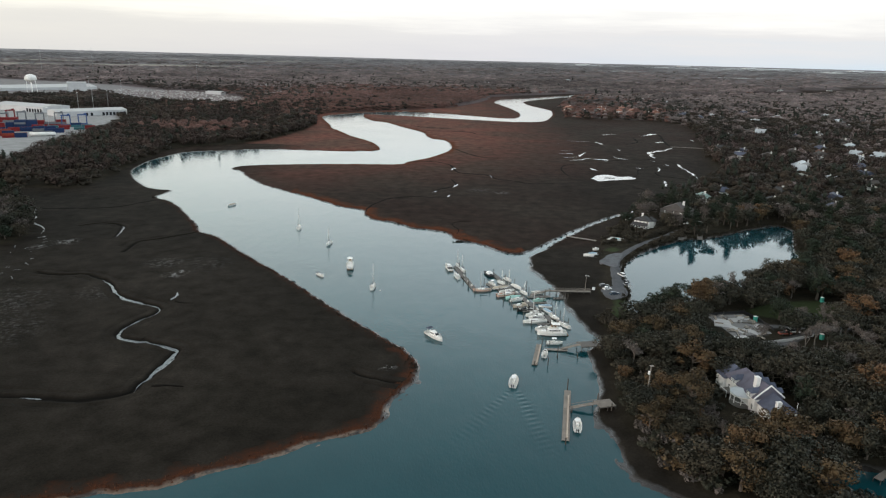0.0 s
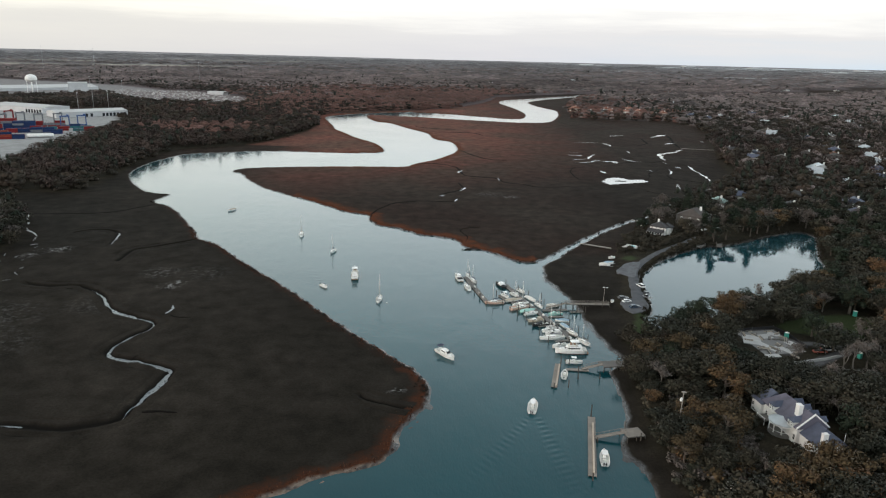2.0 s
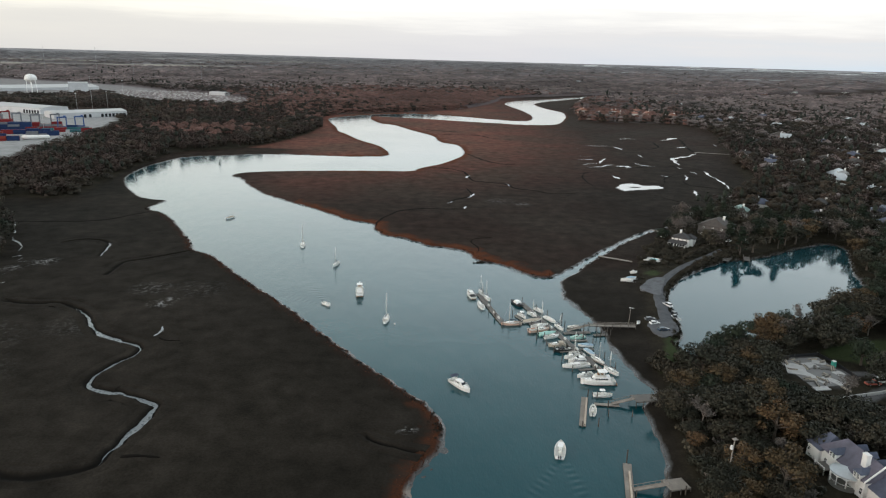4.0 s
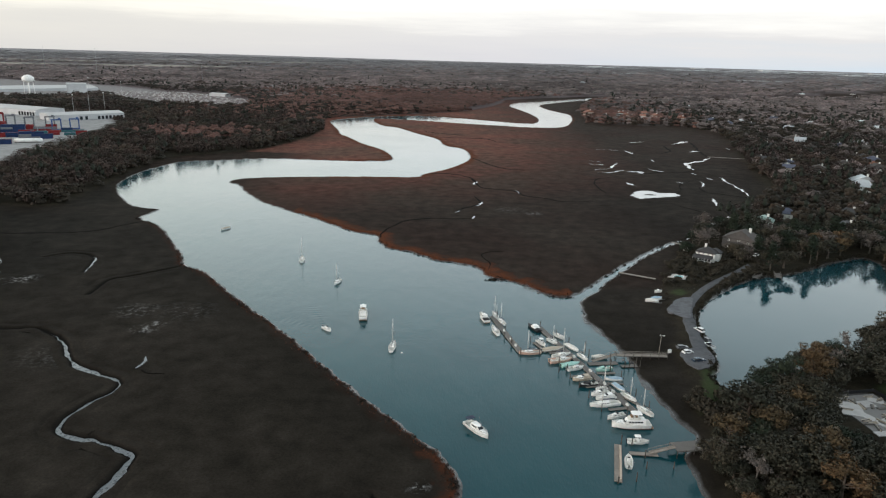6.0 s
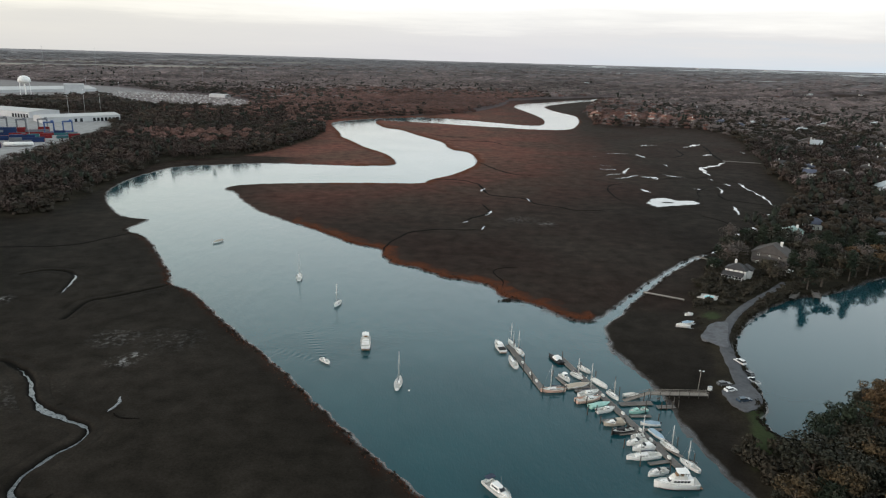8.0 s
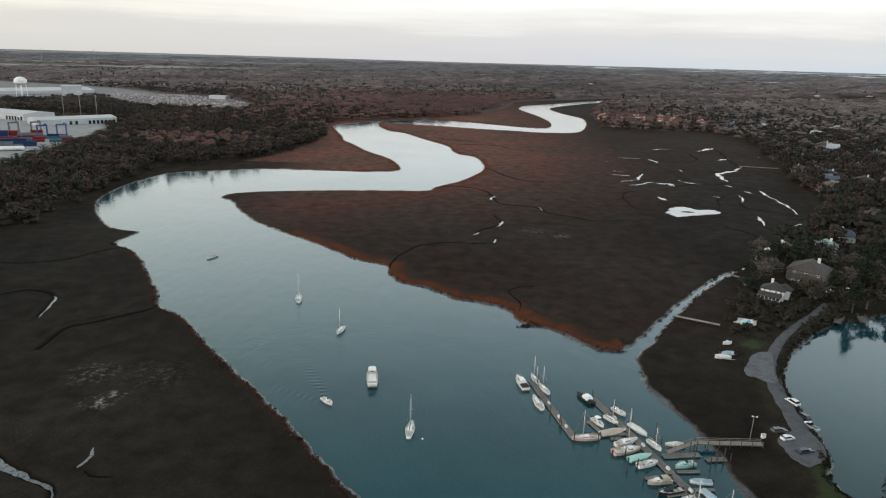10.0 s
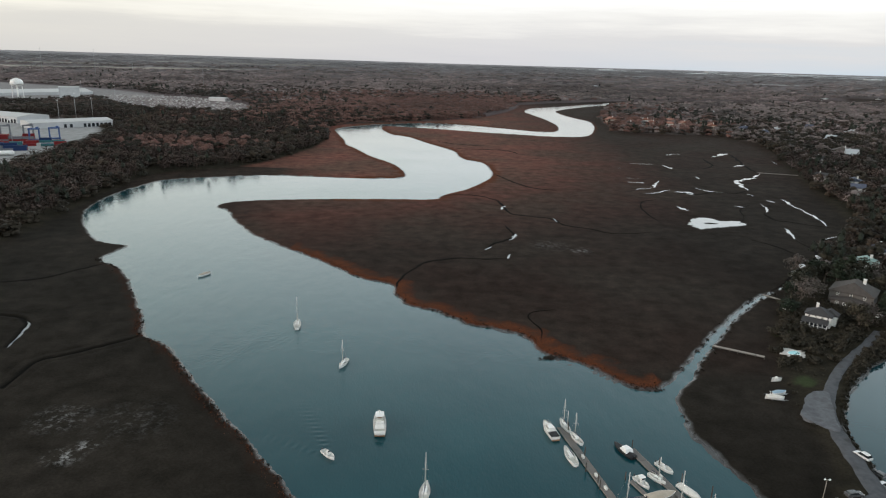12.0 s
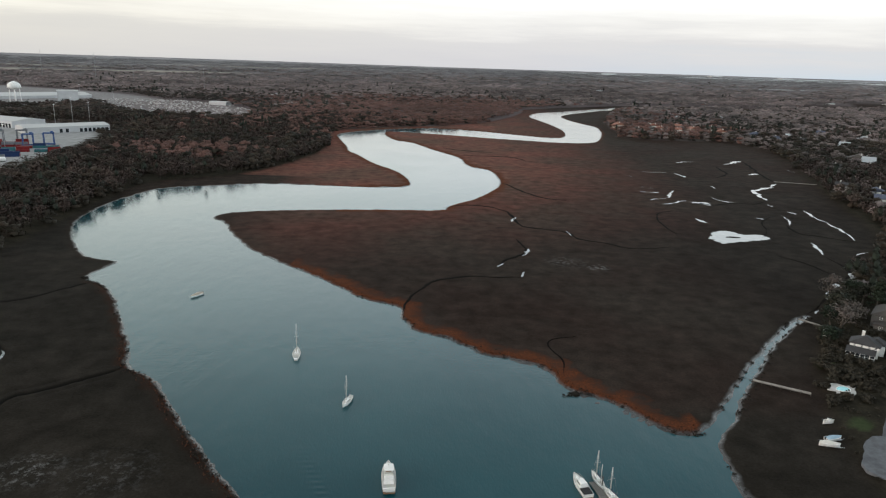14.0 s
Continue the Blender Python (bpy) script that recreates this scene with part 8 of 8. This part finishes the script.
# chosen trees
plant(NEAR_OAK[2], 90.0, 175.5, 0.62)
plant(NEAR_OAK[2], 105.0, 170.0, 0.5)
for kinds, spots in ((NEAR_RUST, ((94.5, 171.2), (97.8, 167.6), (91.0, 166.0), (87.5, 161.5), (95.5, 162.0), (86, 214), (94, 254), (76.5, 188), (124, 200), (80, 158))),
                     (NEAR_PINE, ((89.0, 269.0), (93.5, 272.5), (87.5, 262.0), (98, 270))),
                     (NEAR_BARE, ((149.8, 265.2), (158.6, 265.8), (141.0, 238.5), (147.0, 240.5), (136.0, 236.0), (152, 243)))):
    for i, (x, y) in enumerate(spots):
        plant(kinds[i % len(kinds)], x, y)
cand = []
for gx in np.arange(57, 330, 6.2):
    for gy in np.arange(122, 345, 6.2):
        cand.append((gx + tr.uniform(-3, 3), gy + tr.uniform(-3, 3)))
for gx in np.arange(84, 470, 8.2):
    for gy in np.arange(345, 500, 8.2):
        cand.append((gx + tr.uniform(-3.6, 3.6), gy + tr.uniform(-3.6, 3.6)))
for gx in np.arange(-345, -228, 8.0):
    for gy in np.arange(338, 482, 8.0):
        cand.append((gx + tr.uniform(-3, 3), gy + tr.uniform(-3, 3)))
CX, CY = np.array(cand).T
Z, SH, UP, GR, LA, RE, SL, *_ = zones(CX, CY)
lane = line_distance(CX, CY, ROAD)
sight = np.abs(CX + CY * 0.01) < (CY + 22) * 0.70 + 8
ok = (UP > 0.6) & (SH > 2.0) & (GR < 0.05) & (LA < 0.1) & (SL < 0.1) & sight & (lane > 6.5)
for x, y, good in zip(CX, CY, ok):
    x, y = float(x), float(y)
    if not good or not clear_of(x, y, 4.0) or not room(x, y, 4.5):
        continue
    if 60 < x < 152 and 345 <= y < 445 and tr.random() < (0.85 if x < 98 or (y < 428 and x < 136) else 0.35):      # gardens and marsh edge of the spit: open
        continue
    if x < 78 and 244 < y < 345 or (x < 86 and y > 257 and y < 345) or math.hypot(x - 60, y - 237) < 9 or math.hypot(x - 55, y - 192) < 6 or (140 < x < 168 and 434 < y < 453) or (70 < x < 96 and 285 < y < 345):
        continue
    if 84 < x < 118 and 366 < y < 412 or (112 < x < 136 and 402 < y < 425):          # lawns before the house and round the pool
        continue
    if 104 < x < 142 and 226 < y < 246 and tr.random() < 0.75:       # open ground below the building site
        continue
    if (85 < x < 100 and 164 < y < 186) and tr.random() < 0.7:
        continue
    if 60 < x < 66 and y < 186 and tr.random() < 0.6:               # open grass above the beach
        continue
    if 62 < x < 73 and 160 < y < 169:                               # clearing round the trellis
        continue
    u = tr.random()
    near = y < 345 and x > 0
    if near:
        if 108 < x < 175 and 215 < y < 262:
            kind = tr.choice(NEAR_BARE) if u < 0.6 else tr.choice(NEAR_OAK)
        else:
            kind = tr.choice(NEAR_OAK) if u < 0.70 else tr.choice(NEAR_RUST) if u < 0.86 else tr.choice(NEAR_BARE) if u < 0.96 else tr.choice(NEAR_PINE)
        low = 0.66 if (x < 66 or (60 < x < 92 and 165 < y < 215)) else 0.95
        if 78 < x < 94 and 174 < y < 205:                               # low growth before the porch
            low = 0.42
        plant(kind, x, y, low)
    else:
        kind = tr.choice(MID_OAK) if u < 0.44 else tr.choice(MID_CEDAR) if u < 0.66 else tr.choice(MID_RUST) if u < 0.70 else tr.choice(MID_BARE) if u < 0.93 else MID_PINE[0]
        plant(kind, x, y, 0.95)

# ---- shrubs ----
SHRUB_MESH = []
for i, mat in enumerate((OAK, OAK, BARE, RUST)):
    g = np.random.default_rng(200 + i)
    c = np.stack([g.uniform(-1.2, 1.2, 6), g.uniform(-1.2, 1.2, 6), g.uniform(0.5, 1.2, 6)], 1)
    co, fa = leaf_cards(g, c, g.uniform(0.6, 1.1, 6), 24, 0.3, 0.8)
    me = quads("shrub", co, fa)
    me.materials.append(mat)
    SHRUB_MESH.append((me, ("dull green shrub on the bank", "olive green shrub beside the garden", "leafless grey shrub on the bank", "rust-brown shrub on the bank")[i]))
spots = []
for pts, off in ((ROAD, 4.4),):
    for a, b in zip(pts[:-1], pts[1:]):
        d = b - a
        L = np.hypot(*d)
        n = np.array([-d[1], d[0]]) / L
        for k in range(int(L / 2.2) + 1):
            spots.append(a + d * (k * 2.2 / L) + n * (off + tr.uniform(-1.0, 1.0)))
for _ in range(210):
    spots.append(np.array([tr.uniform(92, 152), tr.uniform(376, 452)]))
for _ in range(125):
    spots.append(np.array([tr.uniform(58, 82), tr.uniform(170, 262)]))
for _ in range(150):
    spots.append(np.array([tr.uniform(58, 84), tr.uniform(148, 196)]))
for _ in range(90):
    spots.append(np.array([tr.uniform(62, 100), tr.uniform(196, 268)]))
for _ in range(70):
    spots.append(np.array([tr.uniform(74, 100), tr.uniform(340, 384)]))
for _ in range(330):
    spots.append(np.array([tr.uniform(88, 156), tr.uniform(372, 456)]))
SXY = np.array(sorted(spots, key=lambda q: q[1]))
Z, SH, UP, GR, LA, RE, SL, *_ = zones(SXY[:, 0], SXY[:, 1])
lane = line_distance(SXY[:, 0], SXY[:, 1], ROAD)
brush, planted = [], 0
for (x, y), sh, up, gr, ln in zip(SXY, SH, UP, GR, lane):
    x, y = float(x), float(y)
    if sh < 1.2 or ln < 3.6 or gr > 0.05 or up < 0.35 or not all(math.hypot(x - a, y - b) > r * 0.75 for a, b, r in HOUSES):
        continue
    if math.hypot(x - 103, y - 393.5) < 6 or (94 < x < 99 and 364 < y < 376) or math.hypot(x - 69, y - 164.5) < 3.4 or math.hypot(x - 60, y - 237) < 6 or math.hypot(x - 55, y - 192) < 5:
        continue
    me, lab = SHRUB_MESH[tr.choice((0, 0, 0, 1, 1, 1, 2, 2, 3) if y < 300 else (0, 0, 1, 2, 2))]
    s = tr.uniform(0.6, 1.5) * (0.42 if 72 < x < 112 and 285 < y < 385 else 1.3 if y > 385 else 1.5 if 146 < y < 268 else 1.0)
    m = pose(x, y, ground_z(x, y) - 0.1, 0, 0, tr.uniform(0, 360)) @ Matrix.Diagonal((s, s, s * tr.uniform(0.7, 1.1), 1))
    if planted < 290:
        ob = new("shrub", me)
        ob.matrix_basis = m
        tagged(ob, lab, "shrub", "shrubs on the banks")
        planted += 1
    else:
        v = np.empty(len(me.vertices) * 3)
        me.vertices.foreach_get("co", v)
        brush.append(v.reshape(-1, 3) @ np.array(m.to_3x3()).T + np.array(m.translation))
co = np.vstack(brush)
me = quads("garden_brush", co, np.arange(len(co)).reshape(-1, 3))
me.materials.append(leaf_material("winter_brush", [(0.018, 0.017, 0.011), (0.036, 0.031, 0.022), (0.075, 0.062, 0.052)], 0.9))
tagged(new("garden_brush", me), "grey-brown winter brush in the gardens by the creek", "brush", kind="stuff")
# dark ragged scrub on the pond's banks
g = np.random.default_rng(77)
line = np.vstack([a + (b - a) * k / 6 for a, b in zip(PONDS[0], np.roll(PONDS[0], -1, 0)) for k in range(6)])
d = np.roll(line, -1, 0) - line
out = np.stack([-d[:, 1], d[:, 0]], 1) / (np.linalg.norm(d, axis=1, keepdims=True) + 1e-9)
k = g.integers(0, len(line), 1500)
q = line[k] + out[k] * g.uniform(0.2, 3.4, (1500, 1)) + g.normal(size=(1500, 2)) * 0.3
q = q[(signed(q[:, 0], q[:, 1], PONDS[0]) > 0.1) & (line_distance(q[:, 0], q[:, 1], ROAD) > 3.3)]
size = g.uniform(0.4, 1.0, len(q)) * (0.75 + 0.5 * ragged(q[:, 0], q[:, 1]))
clump = np.array([(x, y, max(ground_z(x, y), 0.0) + 0.35 * r) for (x, y), r in zip(q, size)])
co, fa = leaf_cards(g, clump, np.clip(size, 0.3, 1.3), 24, 0.22, 0.8)
me = quads("pond_scrub", co, fa)
me.materials.append(leaf_material("pond_bank_scrub", [(0.014, 0.014, 0.009), (0.028, 0.024, 0.015), (0.052, 0.038, 0.022)], 0.9))
tagged(new("pond_scrub", me), "dark ragged scrub along the pond's banks", "brush", kind="stuff")

# ---- tall grass along the near banks, and leaf litter scrub in the marsh ----
g = np.random.default_rng(31)
gx, gy = g.uniform(-165, 95, 260000), g.uniform(135, 520, 260000)
d = signed(gx, gy, RIVER) + ragged(gx, gy) * 0.9
keep = (gx < 44) & (d > 0.7) & (d < 0.8 + 4.0 * g.random(len(d)) ** 2.4)
gx, gy = gx[keep], gy[keep]
Z, *_ = zones(gx, gy)
n = len(gx)
h = g.uniform(0.25, 0.7, n)
a = g.uniform(0, 6.283, n)
w = g.uniform(0.14, 0.34, n)
lean = g.normal(size=(n, 2)) * 0.3
co = np.stack([np.stack([gx + w * np.cos(a), gy + w * np.sin(a), Z - 0.1], 1), np.stack([gx - w * np.cos(a), gy - w * np.sin(a), Z - 0.1], 1),
               np.stack([gx + lean[:, 0], gy + lean[:, 1], Z + h], 1)], 1).reshape(-1, 3)
me = quads("bank_grass", co, np.arange(n * 3).reshape(-1, 3))
me.materials.append(REED)
tagged(new("bank_grass", me), "rusty tall cordgrass fringing the river banks", "grass", kind="stuff")
# dark grass clumps breaking the edges of the side creek and the muddy mouth
g = np.random.default_rng(47)
edge = rounded([(60.5, 377), (67, 388), (74.5, 400), (84, 414), (92.5, 428), (103.5, 443), (116, 457), (128, 470)], False)
edge2 = rounded([(57, 381), (69, 400), (89, 429), (114, 461)], False)
west = rounded([(-100, 341), (-123, 372), (-134, 387), (-145, 392), (-152, 410), (-167, 434), (-185, 464), (-196, 478), (-212, 488)], False)
point = rounded([(-8, 215), (-11, 230), (-22, 243), (-39, 263), (-54, 283), (-78, 316), (-100, 341)], False)
south = rounded([(-55, 452), (-46, 436), (-35, 432), (-26, 423), (-9, 413), (2, 408), (9, 387), (17, 386), (28, 374), (35, 363), (44, 363)], False)
mouth = rounded([(45, 356), (43, 344), (42.5, 334), (47, 323), (51, 312)], False)
spots = [line[g.integers(0, len(line))] + g.normal(size=2) * sd for line, sd, m in ((edge, 0.9, 80), (edge2, 0.7, 40), (mouth, 1.6, 60), (west, 1.5, 150), (point, 1.3, 150), (south, 1.0, 90)) for _ in range(m)]
spots = [q for q in spots if signed(np.array([q[0]]), np.array([q[1]]), RIVER)[0] > (-0.2 if q[0] > 40 else 0.3)]
spots += [np.array([9.4, 386.6]) + g.normal(size=2) * np.array([1.5, 0.9]) for _ in range(34)]          # a dark tussock off the marsh edge
clump = np.array([(x, y, max(ground_z(x, y), -0.05) + 0.12) for x, y in spots])
co, fa = leaf_cards(g, clump, g.uniform(0.35, 0.95, len(clump)), 26, 0.22, 0.55)
me = quads("marsh_clumps", co, fa)
me.materials.append(leaf_material("dark_cordgrass", [(0.012, 0.011, 0.009), (0.020, 0.017, 0.013), (0.030, 0.024, 0.018)], 0.95))
tagged(new("marsh_clumps", me), "dark clumps of cordgrass on the creek's muddy edge", "grass", kind="stuff")
